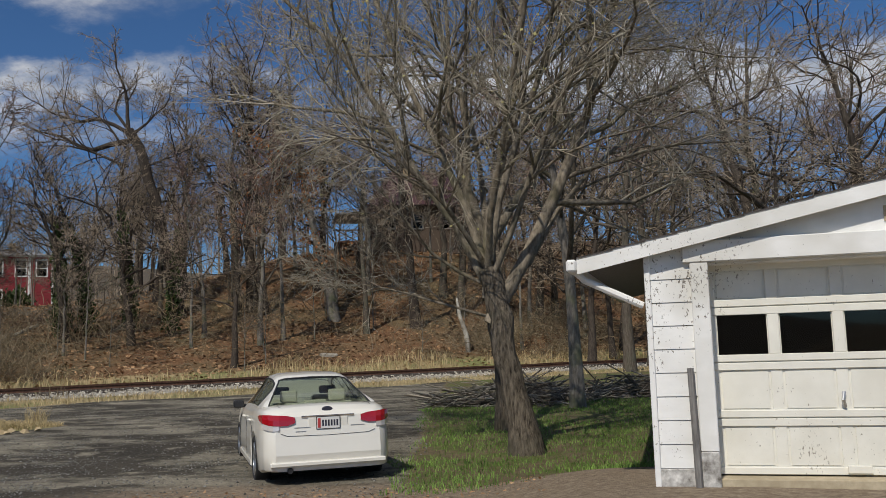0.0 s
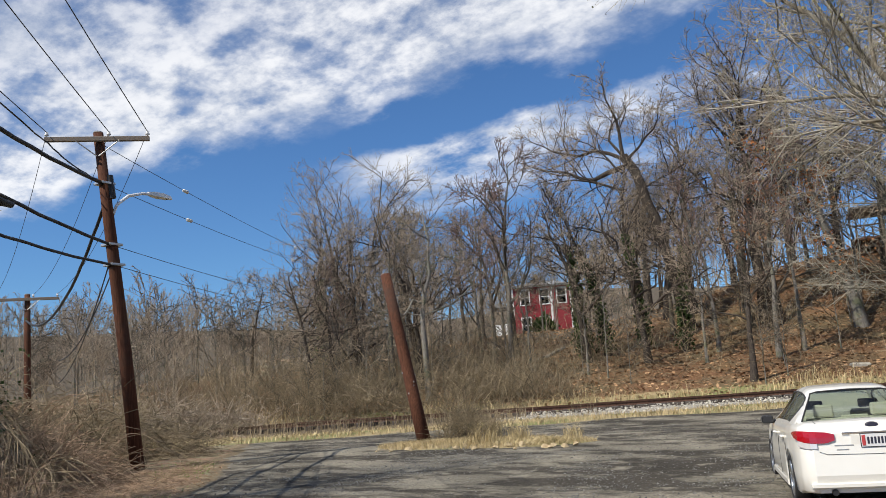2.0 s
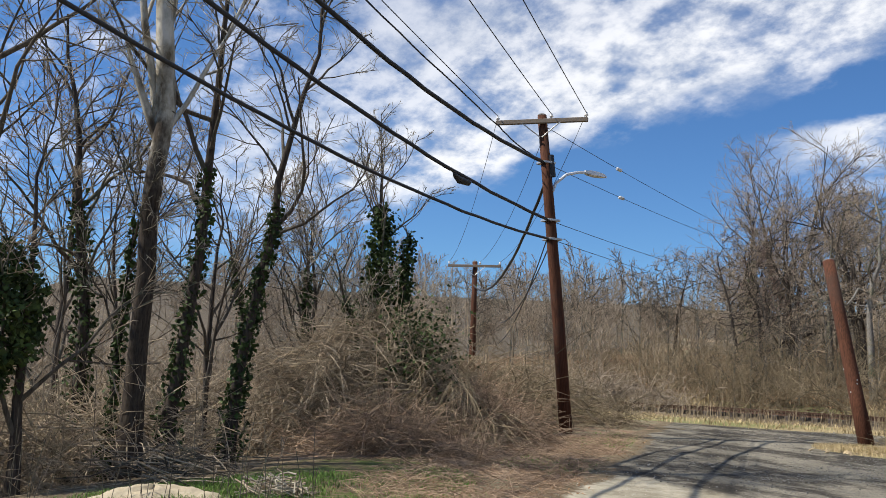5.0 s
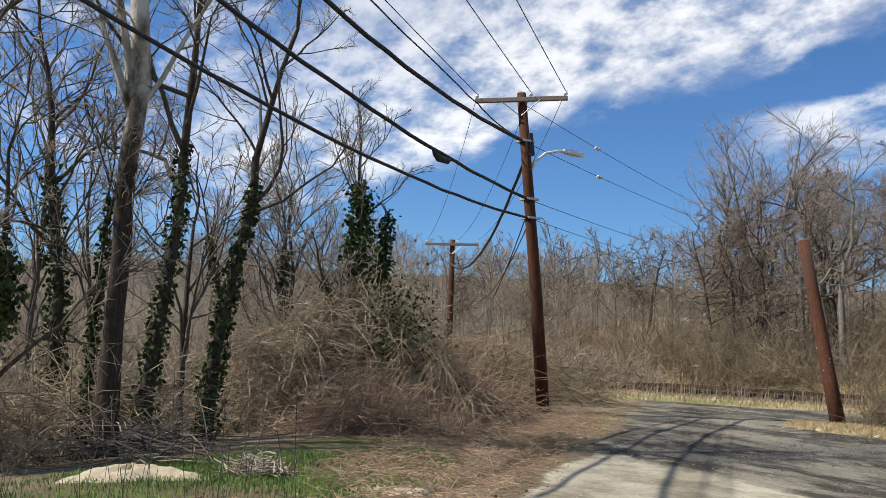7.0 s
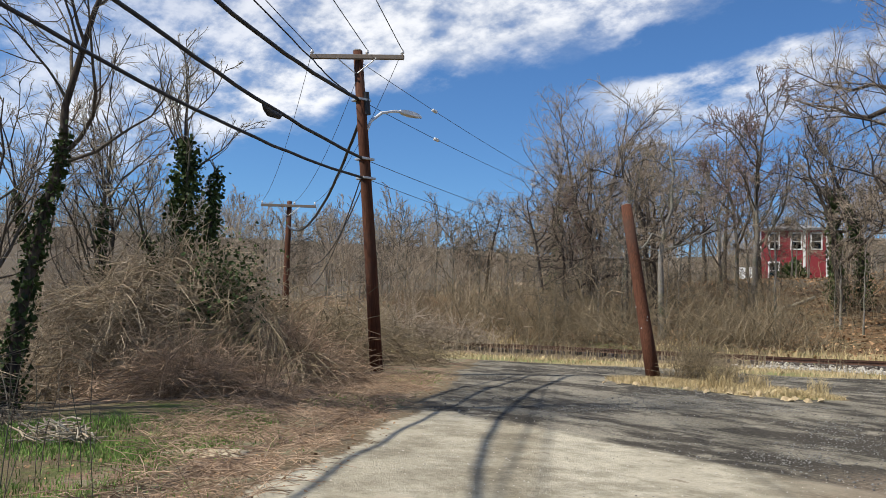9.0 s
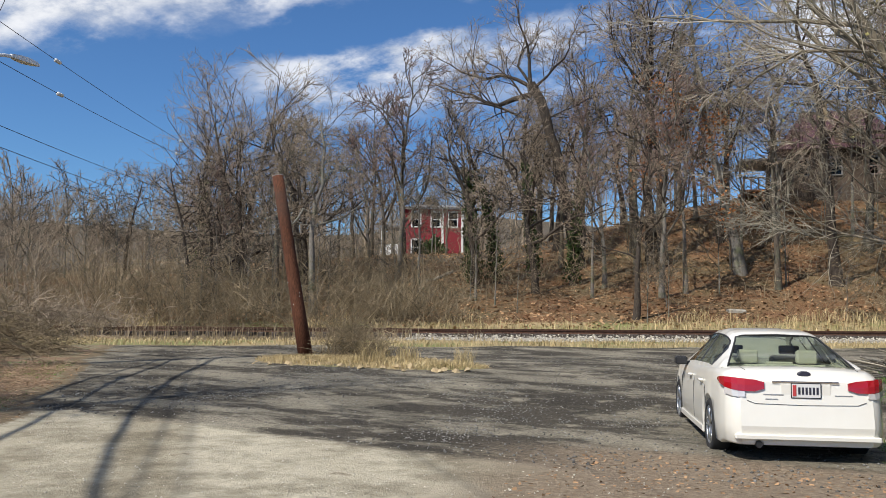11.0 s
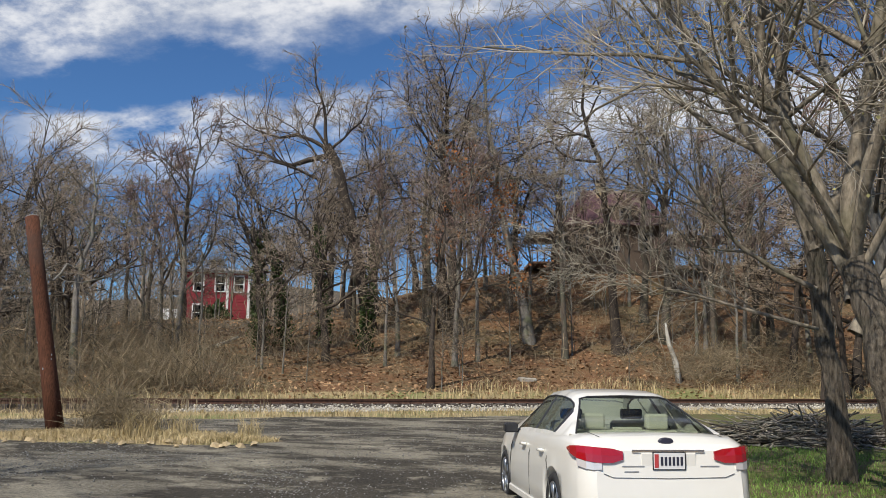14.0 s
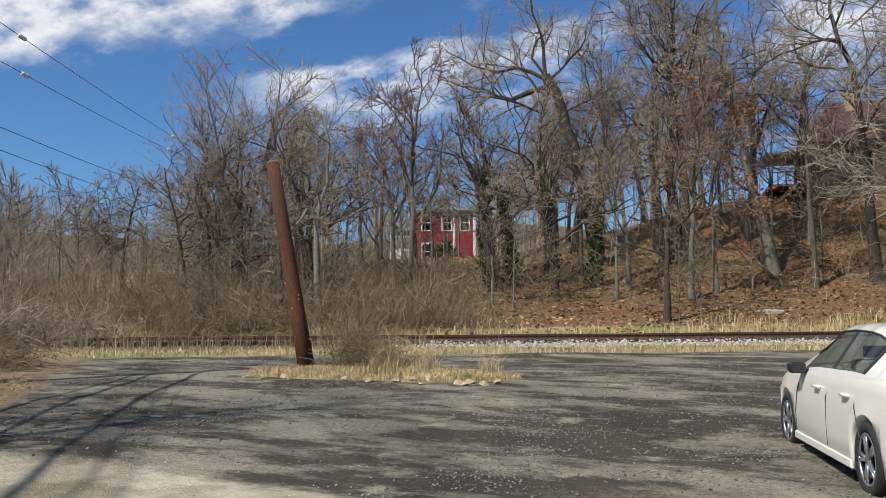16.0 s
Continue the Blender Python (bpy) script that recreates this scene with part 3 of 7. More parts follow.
    concrete = mixc(nt, ramp(nt, mid_n, [(0.40, (0, 0, 0)), (0.58, (1, 1, 1))]), ramp(nt, fine_n, [(0.25, (0.26, 0.23, 0.165)), (0.7, (0.43, 0.385, 0.29))]), ramp(nt, fine_n, [(0.25, (0.45, 0.405, 0.30)), (0.7, (0.67, 0.61, 0.48))]))
    concrete = mixc(nt, ramp(nt, mid_n, [(0.66, (0, 0, 0)), (0.74, (0.9, 0.9, 0.9))]), concrete, (0.17, 0.125, 0.085))
    track = nt.nodes.new("ShaderNodeAttribute")
    track.attribute_name = "lane"
    concrete = mixc(nt, 1.0, concrete, ramp(nt, track.outputs["Fac"], [(0.1, (0.70, 0.68, 0.64)), (0.7, (1.04, 1.04, 1.03))]), "MULTIPLY")
    asphalt = mixc(nt, 1.0, asphalt, ramp(nt, track.outputs["Fac"], [(0.1, (0.80, 0.78, 0.74)), (0.8, (1.15, 1.12, 1.06))]), "MULTIPLY")
    col = mixc(nt, mask("lot", 0.2), col, mixc(nt, mask("dirt", 0.9, fine_n), mixc(nt, mask("pale", 0.6, mid_n), asphalt, concrete), ramp(nt, fine_n, [(0.28, (0.15, 0.105, 0.07)), (0.55, (0.30, 0.235, 0.165)), (0.75, (0.46, 0.39, 0.29))])))
    nt.links.new(col, b.inputs["Base Color"])
    add = nt.nodes.new("ShaderNodeMath")
    add.operation = "ADD"
    nt.links.new(stone_n, add.inputs[0])
    nt.links.new(fine_n, add.inputs[1])
    bump(nt, b, add.outputs[0], 0.9, 0.04)


ground_material(ground_me.materials[0])
tagged(new("ground", ground_me), "cracked asphalt lot, pale drive, grass and leaf-littered wooded bank", "ground", kind="structure")


# ---- poles and cables ----
def utility_pole(name, label, at, height, arm_az, lean, lamp=False, r=0.15, arm=1.3):
    """A round wooden pole with a crossarm, braces and insulators."""
    ob = thing(name, label, "utility pole", pose(*at))
    top = Vector((lean[0], lean[1], height))
    part("pole", tube([(0, 0, -0.4), top * 0.35, top * 0.7, top], [r * 1.12, r * 1.02, r * 0.9, r * 0.78], 14), POLE_WOOD, ob, smooth=True)
    part("pole_cap", tube([top, top + Vector((0, 0, 0.04))], [r * 0.8, r * 0.62], 12), OLD_WOOD, ob)
    m = Matrix.Translation(top * (1 - 0.22 / height)) @ pose(0, 0, 0, 0, 0, arm_az)
    part("crossarm", moved(cbox(-arm, arm, -r - 0.10, -r + 0.02, -0.06, 0.06, 0.008), m), ARM_WOOD, ob, "weathered wooden crossarm")
    for sx in (-1, 1):
        part("brace", moved(tube([(sx * 0.55, -r - 0.09, -0.04), (sx * 0.03, -r - 0.02, -0.45)], 0.016, 6), m), STEEL, ob)
    for x in (-arm + 0.05, 0.28, arm - 0.05):
        ins = part("insulator", moved(tube([(x, -r - 0.04, 0.05), (x, -r - 0.04, 0.1), (x, -r - 0.04, 0.11), (x, -r - 0.04, 0.14), (x, -r - 0.04, 0.15), (x, -r - 0.04, 0.2)], [0.02, 0.02, 0.055, 0.055, 0.035, 0.04], 10), m), PORCELAIN, ob, "white porcelain insulator", True)
    return ob, m


PB = Vector((-18.74, 15.87, float(H(-18.74, 15.87))))
ARM_AZ = 45
pole_a, arm_m = utility_pole("utility_pole", "tall brown wooden utility pole with crossarm and street lamp", PB, 8.78, ARM_AZ, (-0.27, -0.95), r=0.165)
pole_top = Vector((-0.27, -0.95, 8.78))


def on_pole(f):
    return pole_top * f


for f in (0.845, 0.66, 0.60):
    c = on_pole(f)
    part("bracket", cbox(c.x - 0.2, c.x + 0.2, c.y - 0.2, c.y + 0.2, c.z - 0.03, c.z + 0.03), STEEL, pole_a, "steel pole band")
part("cable_sleeve", tube([on_pole(0.87) + Vector((0.1, 0.1, 0)), on_pole(0.80) + Vector((0.12, 0.1, 0))], 0.1, 10), CABLE, pole_a)
# the lamp reaches out over the lot
la = on_pole(0.765)
tip = Vector((-19.35, 17.25, 7.5)) - PB
out = Vector((tip.x - la.x, tip.y - la.y, 0))
pts = [la + Vector((0.1, 0.1, -0.1)), la + out * 0.15 + Vector((0, 0, 0.2)), la + out * 0.35 + Vector((0, 0, 0.52)), la + out * 0.6 + Vector((0, 0, 0.68)), la + out * 0.75 + Vector((0, 0, 0.72))]
lamp_arm = part("lamp_arm", tube(pts, 0.042, 8), LAMP_GREY, pole_a, "curved galvanised lamp arm", True)
hd = pts[-1]
u = out.normalized()
side = Vector((-u.y, u.x, 0))
lv = []
for d, w, h0, h1 in ((-0.1, 0.05, -0.03, 0.05), (0.1, 0.10, -0.05, 0.08), (0.4, 0.14, -0.05, 0.09), (0.7, 0.10, -0.03, 0.07), (0.85, 0.03, -0.01, 0.04)):
    c = hd + u * d
    lv += [c - side * w + Vector((0, 0, h0)), c + side * w + Vector((0, 0, h0)), c + side * w * 0.7 + Vector((0, 0, h1)), c - side * w * 0.7 + Vector((0, 0, h1))]
lf = [(3, 2, 1, 0), (16, 17, 18, 19)] + [(i * 4 + k, i * 4 + (k + 1) % 4, i * 4 + 4 + (k + 1) % 4, i * 4 + 4 + k) for i in range(4) for k in range(4)]
part("lamp_head", (lv, lf), LAMP_GREY, pole_a, "pale grey street lamp head")

P2 = Vector((-35.0, 22.3, 0))
P2.z = float(H(P2.x, P2.y))
pole_b, arm_b = utility_pole("utility_pole", "distant weathered utility pole with crossarm above brush", P2, 6.45 - P2.z, 48, (-0.3, 0.1), r=0.15)


def cable(label, a, b, sag, r, wobble=0.0, sides=7, n=28):
    a, b = Vector(a), Vector(b)
    rng = random.Random(int(abs(a.x * 97 + b.y * 31)))
    pts = []
    for i in range(n + 1):
        t = i / n
        p = a.lerp(b, t)
        p.z -= 4 * sag * t * (1 - t)
        if wobble and 0 < i < n:
            p += Vector((rng.uniform(-1, 1), rng.uniform(-1, 1), rng.uniform(-1, 1))) * wobble
        pts.append(p)
    ob = part("overhead_cable", tube(pts, r, sides), CABLE, None, label, True)
    return tagged(ob, label, "cable", "cables between the poles")


arm_pt = lambda m, base, x: base + m @ Vector((x, -0.19, 0.2))
thick = "thick black overhead cable bundle tied to utility pole"
wire = "thin dark overhead wire from crossarm insulator"
BACK = Vector((-3.0, -10.0, 0))
for f, zb, sag, r in ((0.60, 8.75, 1.36, 0.035), (0.66, 10.94, 1.38, 0.042), (0.845, 14.27, 2.18, 0.05)):
    cable(thick, PB + on_pole(f), (BACK.x, BACK.y, zb), sag, r, 0.012, n=40)
for x, ex, zb, sag in ((-1.25, 0.2, 12.5, 0.3), (0.28, 2.57, 12.49, 0.31), (1.25, 3.56, 13.22, 0.32)):
    cable(wire, arm_pt(arm_m, PB, x), (BACK.x + ex, BACK.y + ex * 0.8, zb), sag, 0.012)
cable("dark twisted service cable below crossarm", arm_pt(arm_m, PB, -1.2) - Vector((0, 0, 0.3)), (BACK.x, BACK.y, 12.18), 0.3, 0.02, 0.02, n=40)
cable("dark twisted service cable looping to the pole", arm_pt(arm_m, PB, -1.2) - Vector((0, 0, 0.3)), PB + on_pole(0.85), 0.12, 0.02, 0.01, n=12)
cable("heavy black cable sagging between the two poles", PB + on_pole(0.80), P2 + Vector((-0.2, 0, 5.3 - P2.z)), 1.3, 0.045, 0.01)
for f, z in ((0.60, 3.6), (0.64, 2.6)):
    cable("thin dark cable dropping towards the brush", PB + on_pole(f), (-35.5, 24.0, z), 0.6, 0.018)
for x in (-1.25, 0.28, 1.25):
    cable("thin wire between the crossarms of two poles", arm_pt(arm_m, PB, x), arm_pt(arm_b, P2, x), 0.7, 0.008)
for f, zb, frac in ((0.97, 10.5, (0.13, 0.45)), (0.845, 10.3, (0.13, 0.43)), (0.66, 8.2, ()), (0.60, 7.2, ())):
    a, b = PB + on_pole(f), Vector((-43.0, 56.0, zb))
    cable("thin wire running from utility pole across the lot", a, b, 0.5, 0.009)
    for t in frac:
        p = a.lerp(b, t)
        p.z -= 2.0 * t * (1 - t)
        d = (b - a).normalized()
        ins = part("strain_insulator", tube([p - d * 0.18, p - d * 0.16, p - d * 0.05, p, p + d * 0.05, p + d * 0.16, p + d * 0.18], [0.02, 0.06, 0.06, 0.035, 0.06, 0.06, 0.02], 8), PORCELAIN, None, "white strain insulator threaded on a thin wire", True)
        tagged(ins, category="insulator", group="strain insulators")
p = Vector(PB + on_pole(0.66)).lerp(Vector((BACK.x, BACK.y, 10.94)), 0.175)
p.z -= 4 * 1.38 * 0.175 * 0.825
d = Vector((15.8, -25.2, 0)).normalized()
sp = part("splice_case", tube([p - d * 0.42 + Vector((0, 0, -0.03)), p - d * 0.3 + Vector((0, 0, -0.1)), p + d * 0.1 + Vector((0, 0, -0.12)), p + d * 0.3 + Vector((0, 0, -0.07)), p + d * 0.4], [0.03, 0.075, 0.09, 0.06, 0.03], 10), CABLE, None, "black splice case hung on overhead cable", True)
tagged(sp, category="splice case")

# the cut-off leaning pole on the island
SB, ST = Vector((-14.75, 22.9, -0.6)), Vector((-16.35, 23.45, 4.95))
stub = thing("leaning_pole", "leaning cut-off reddish wooden pole on grassy island", "pole", Matrix.Translation(SB))
d = ST - SB
part("shaft", tube([Vector(), d * 0.3, d * 0.7, d], [0.215, 0.19, 0.178, 0.168], 14), POLE_WOOD, stub, smooth=True)
part("cut_top", tube([d, d + d.normalized() * 0.03], [0.165, 0.15], 12), OLD_WOOD, stub, "grey sawn pole top")
rs = random.Random(5)
for k in range(11):
    t, a = rs.uniform(0.1, 0.45), rs.uniform(0, 6.28)
    c = d * t + Vector((math.cos(a), math.sin(a), 0)) * 0.185
    part("nail_tag", cbox(c.x - 0.014, c.x + 0.014, c.y - 0.014, c.y + 0.014, c.z - 0.02, c.z + 0.02, 0.004), STEEL, stub)


# ---- bare trees ----
def grow_children(P, R, rng, m, k, t_lo, t_hi, ang, length, up, gnarl, rfac, rmin):
    """m shoots on each parent tube (N, K, 3): their points and radii."""
    N, K = P.shape[:2]
    t = t_lo + (t_hi - t_lo) * ((np.arange(m)[None] + rng.uniform(0.1, 0.9, (N, m))) / m)
    f = t * (K - 1)
    i0 = np.minimum(f.astype(int), K - 2)
    fr = (f - i0)[..., None]
    rows = np.arange(N)[:, None]
    A, B = P[rows, i0], P[rows, i0 + 1]
    base = A * (1 - fr) + B * fr
    tan = B - A
    tan /= np.linalg.norm(tan, axis=2, keepdims=True) + 1e-9
    rad = R[rows, i0] * (1 - fr[..., 0]) + R[rows, i0 + 1] * fr[..., 0]
    plen = np.linalg.norm(np.diff(P, axis=1), axis=2).sum(1)[:, None]
    rnd = rng.normal(size=(N, m, 3))
    perp = rnd - (rnd * tan).sum(2, keepdims=True) * tan
    perp /= np.linalg.norm(perp, axis=2, keepdims=True) + 1e-9
    a = np.radians(rng.uniform(*ang, (N, m)))[..., None]
    d = tan * np.cos(a) + perp * np.sin(a)
    L = plen * rng.uniform(*length, (N, m)) * (1.15 - 0.6 * t)
    pts, cur = [base], base
    step = (L / (k - 1))[..., None]
    for j in range(k - 1):
        d = d + np.array([0, 0, up]) + rng.normal(size=d.shape) * gnarl
        d /= np.linalg.norm(d, axis=2, keepdims=True) + 1e-9
        cur = cur + d * step
        pts.append(cur)
    C = np.stack(pts, 2).reshape(N * m, k, 3)
    r0 = np.maximum(np.minimum(rad * rfac, 0.0115 * L ** 1.15), rmin).reshape(-1)
    CR = r0[:, None] * np.linspace(1, 0.22, k)[None]
    return C, np.maximum(CR, rmin * 0.6)


def grow_stems(stems, base, rng, bend=0.07):
    """Main stems from a fork: (azimuth from +y to +x, lean from upright, length, radius, start below the fork)."""
    P, R = [], []
    for az, inc, L, r, low in stems:
        a, i = radians(az), radians(inc)
        d = np.array([math.sin(a) * math.sin(i), math.cos(a) * math.sin(i), math.cos(i)])
        cur = base - [0, 0, low]
        pts = [cur]
        for k in range(7):
            d = d + rng.normal(size=3) * bend + [0, 0, 0.03]
            d /= np.linalg.norm(d)
            cur = cur + d * L / 7
            pts.append(cur)
        P.append(pts)
        R.append(r * (1 - 0.88 * np.linspace(0, 1, 8)))
    return np.array(P), np.array(R)


def tree_parts(seed, h, r, limbs, first=0.3, lean=(0, 0), ang=(30, 65), limb_len=(0.4, 0.6), up=0.12, gnarl=0.16, shoots=(7, 5, 4), twig=0.006, trunk_to=0.8, twig_k=2, stems=(), lean_mesh=True, bend=0.07):
    """Trunk, then limbs, branches, sprays and twigs."""
    rng = np.random.default_rng(seed)
    K = 12
    t = np.linspace(0, 1, K)
    drift = np.cumsum(rng.normal(size=(K, 2)) * 0.012 * h * gnarl / 0.16, 0) * t[:, None]
    T = np.stack([lean[0] * t ** 1.2 + drift[:, 0], lean[1] * t ** 1.2 + drift[:, 1], t * h * trunk_to], 1)
    T[0, 2] = -0.35
    TR = r * (1 - 0.86 * t ** 1.1)
    TR[0], TR[1] = r * 1.45, r * 1.06
    if stems:
        TR = np.maximum(TR, r * 0.72)
        TR[0] = r * 1.35
    trunk = (T[None], TR[None], 12)
    L1, R1 = grow_children(T[None], TR[None], rng, limbs, 8, first, 1.0, ang, limb_len, up, gnarl, 0.68, twig * 3)
    if stems:
        L1, R1 = grow_stems(stems, T[-1], rng, bend)
    L2, R2 = grow_children(L1, R1, rng, shoots[0], 6, 0.22, 1.0, (25, 60), (0.35, 0.6), up * 0.8, gnarl * 1.1, 0.6, twig * 2.2)
    L3, R3 = grow_children(L2, R2, rng, shoots[1], 4, 0.2, 1.0, (22, 60), (0.35, 0.6), up * 0.6, gnarl * 1.1, 0.6, twig * 1.4)
    if lean_mesh:
        L2, R2, L3, R3 = L2[:, [0, 1, 3, 5]], R2[:, [0, 1, 3, 5]], L3[:, [0, 3]], R3[:, [0, 3]]
    out = [(L1, R1, 6), (L2, R2, 4), (L3, R3, 3)]
    if shoots[2]:
        L4, R4 = grow_children(L3, R3, rng, shoots[2], twig_k, 0.2, 1.0, (20, 60), (0.4, 0.75), up * 0.4, gnarl, 0.7, twig)
        out.append((L4, R4, 3))
    return trunk, out


def bare_tree(name, label, trunk_mat, limb_mat, twig_mat, at, rot=0.0, group="", **kw):
    trunk, out = tree_parts(**kw)
    ob = thing(name, label, "tree", pose(*at, 0, 0, rot), group)
    tr = new("trunk", cane_mesh("trunk", [trunk], trunk_mat))
    tr.parent = ob
    lm = tagged(new("bough", cane_mesh("bough", out[:2], limb_mat)), kind="stuff")
    lm.parent = ob
    cr = new("crown", cane_mesh("crown", out[2:], twig_mat))
    cr.parent = ob
    return ob, trunk, out


def add_ivy(ob, trunk, rng, lo, hi, n, thick, size=0.11):
    """A sleeve of ivy leaves round the trunk, between two fractions of its height."""
    T, R = trunk[0][0], trunk[1][0]
    t = lo + (hi - lo) * rng.uniform(0, 1, n) ** 1.1
    f = t * (len(T) - 1)
    i = np.minimum(f.astype(int), len(T) - 2)
    c = T[i] + (T[i + 1] - T[i]) * (f - i)[:, None]
    a = rng.uniform(0, 6.28, n)
    lump = 0.65 + 0.5 * np.sin(t * 40 + 2 * np.cos(a * 2)) * np.sin(a + t * 13)
    rad = R[i] + thick * rng.uniform(0.15, 1, n) * lump * (1.2 - 0.6 * (t - lo) / (hi - lo))
    c = c + np.stack([np.cos(a) * rad, np.sin(a) * rad, rng.normal(0, 0.1, n)], 1)
    lf = new("ivy", leaves_mesh("ivy", c, size, rng, IVY, droop=0.5))
    lf.parent = ob
    return tagged(lf, "dark green ivy leaves")


def gz(x, y, sink=0.05):
    return float(H(x, y)) - sink


BARK_HERO = surface("bark_furrowed", (0.022, 0.017, 0.013), (0.27, 0.225, 0.17), 5, 0.95, (4.5, 4.5, 0.8), 1.0, 0.09, (0.09, 0.085, 0.06), 1.5, spec=0.2)
BARK_STEM = surface("bark_grey_stem", (0.065, 0.054, 0.04), (0.34, 0.29, 0.22), 6, 0.95, (2, 2, 0.7), 0.9, 0.03, (0.12, 0.11, 0.07), 1.2, spec=0.2)
# the big grey tree beside the car, many-stemmed from low down
HERO = (1.62, 15.6)
HERO_STEMS = ((285, 8, 9.5, 0.135, 0.5), (85, 27, 9.5, 0.14, 0.9), (262, 22, 8.5, 0.09, 0.3), (310, 22, 8.5, 0.085, 0.1), (40, 20, 8.5, 0.085, 0.0), (200, 26, 7.5, 0.07, 0.1), (120, 40, 7.5, 0.06, 0.3), (75, 47, 7.5, 0.06, 0.6), (208, 44, 5.0, 0.05, 0.0))
hero, htr, hout = bare_tree("large_tree", "large bare grey-barked tree with budding twigs on grass", BARK_HERO, BARK_STEM, TWIG_PALE, (*HERO, gz(*HERO)), 0, seed=21, h=3.3, r=0.265, limbs=1, bend=0.13, lean=(-0.46, 0.15), up=0.05, gnarl=0.20, shoots=(15, 10, 7), twig=0.005, trunk_to=0.92, twig_k=3, lean_mesh=False, stems=HERO_STEMS)
# its slimmer neighbour, a straight stem that forks at twice a man's height
SLIM = (1.43, 18.8)
slim, slim_tr, slim_out = bare_tree("large_tree", "slimmer dark-stemmed bare tree beside the large one", BARK_HERO, BARK_STEM, TWIG_PALE, (*SLIM, gz(*SLIM)), 0, seed=27, h=4.2, r=0.20, limbs=1, bend=0.13, lean=(-0.32, 0.1), up=0.05, gnarl=0.18, shoots=(13, 9, 6), twig=0.005, trunk_to=0.9, twig_k=3, lean_mesh=False,
                                    stems=((275, 22, 7.5, 0.10, 0.3), (300, 16, 8.0, 0.10, 0.0), (60, 22, 8.0, 0.11, 0.2), (350, 30, 7.0, 0.08, 0.0), (268, 66, 4.5, 0.045, 0.9), (285, 72, 4.0, 0.035, 1.5)))
rng = np.random.default_rng(77)
tips = hout[3][0][:, -1]
tips = tips[rng.uniform(size=len(tips)) < 0.35]
bud = new("bud_cluster", leaves_mesh("bud_cluster", tips, 0.045, rng, surface("bud_yellow_green", (0.22, 0.20, 0.07), (0.40, 0.36, 0.15), 3, 0.8, bumps=0, island=0.3)))
bud.parent = hero
tagged(bud, kind="stuff")

# kinds of woodland tree, each built once and then repeated with a turn
KINDS = []
specs = [
    dict(seed=1, h=18, r=0.25, limbs=13, first=0.38, ang=(38, 70), limb_len=(0.3, 0.52), up=0.05, gnarl=0.22, shoots=(8, 6, 2), twig=0.011),
    dict(seed=2, h=16, r=0.23, limbs=12, first=0.32, ang=(40, 74), limb_len=(0.34, 0.58), up=0.03, gnarl=0.27, shoots=(8, 6, 2), twig=0.011),
    dict(seed=3, h=20, r=0.29, limbs=13, first=0.45, ang=(32, 64), limb_len=(0.28, 0.48), up=0.06, gnarl=0.20, shoots=(8, 6, 2), twig=0.011),
    dict(seed=4, h=15, r=0.17, limbs=14, first=0.28, ang=(32, 60), limb_len=(0.32, 0.48), up=0.08, gnarl=0.18, shoots=(8, 6, 2), twig=0.011),
    dict(seed=5, h=13, r=0.12, limbs=12, first=0.33, ang=(30, 60), limb_len=(0.25, 0.42), up=0.06, gnarl=0.2, shoots=(7, 5, 3), twig=0.008),
    dict(seed=6, h=17, r=0.28, limbs=12, first=0.28, ang=(45, 80), limb_len=(0.42, 0.68), up=0.035, gnarl=0.29, shoots=(9, 6, 2), twig=0.011),
    dict(seed=7, h=7, r=0.04, limbs=12, first=0.25, ang=(25, 58), limb_len=(0.3, 0.5), up=0.06, gnarl=0.22, shoots=(5, 4, 0), twig=0.007),
]
labels = ["tall bare woodland tree with brown bark", "bare crooked woodland tree on the bank", "tall straight bare tree with high crown", "slim bare tree with upswept branches", "thin bare sapling among woodland", "spreading bare tree with gnarled limbs", "young bare sapling on leafy bank"]
mats = [(BARK, BARK, TWIG), (BARK_DARK, BARK_DARK, TWIG), (BARK, BARK, TWIG), (BARK_GREY, BARK, TWIG_RED), (BARK_GREY, BARK, TWIG), (BARK_DARK, BARK_DARK, TWIG), (BARK_GREY, BARK, TWIG)]
for sp, lb, mt in zip(specs, labels, mats):
    KINDS.append((bare_tree("woodland_tree", lb, *mt, (0, 0, -60), group="trees on the bank", **sp)[0], sp["h"]))
used = set()


def plant(kind, x, y, scale=1.0, rot=None, tilt=0.0):
    src, h = KINDS[kind]
    m = pose(x, y, gz(x, y), tilt, 0, rot if rot is not None else (x * 77 + y * 131) % 360)
    if kind not in used:
        used.add(kind)
        src.matrix_world = m
        src.scale = (scale,) * 3
        return src
    c = copy_thing(src, m)
    c.scale = (scale,) * 3
    return c


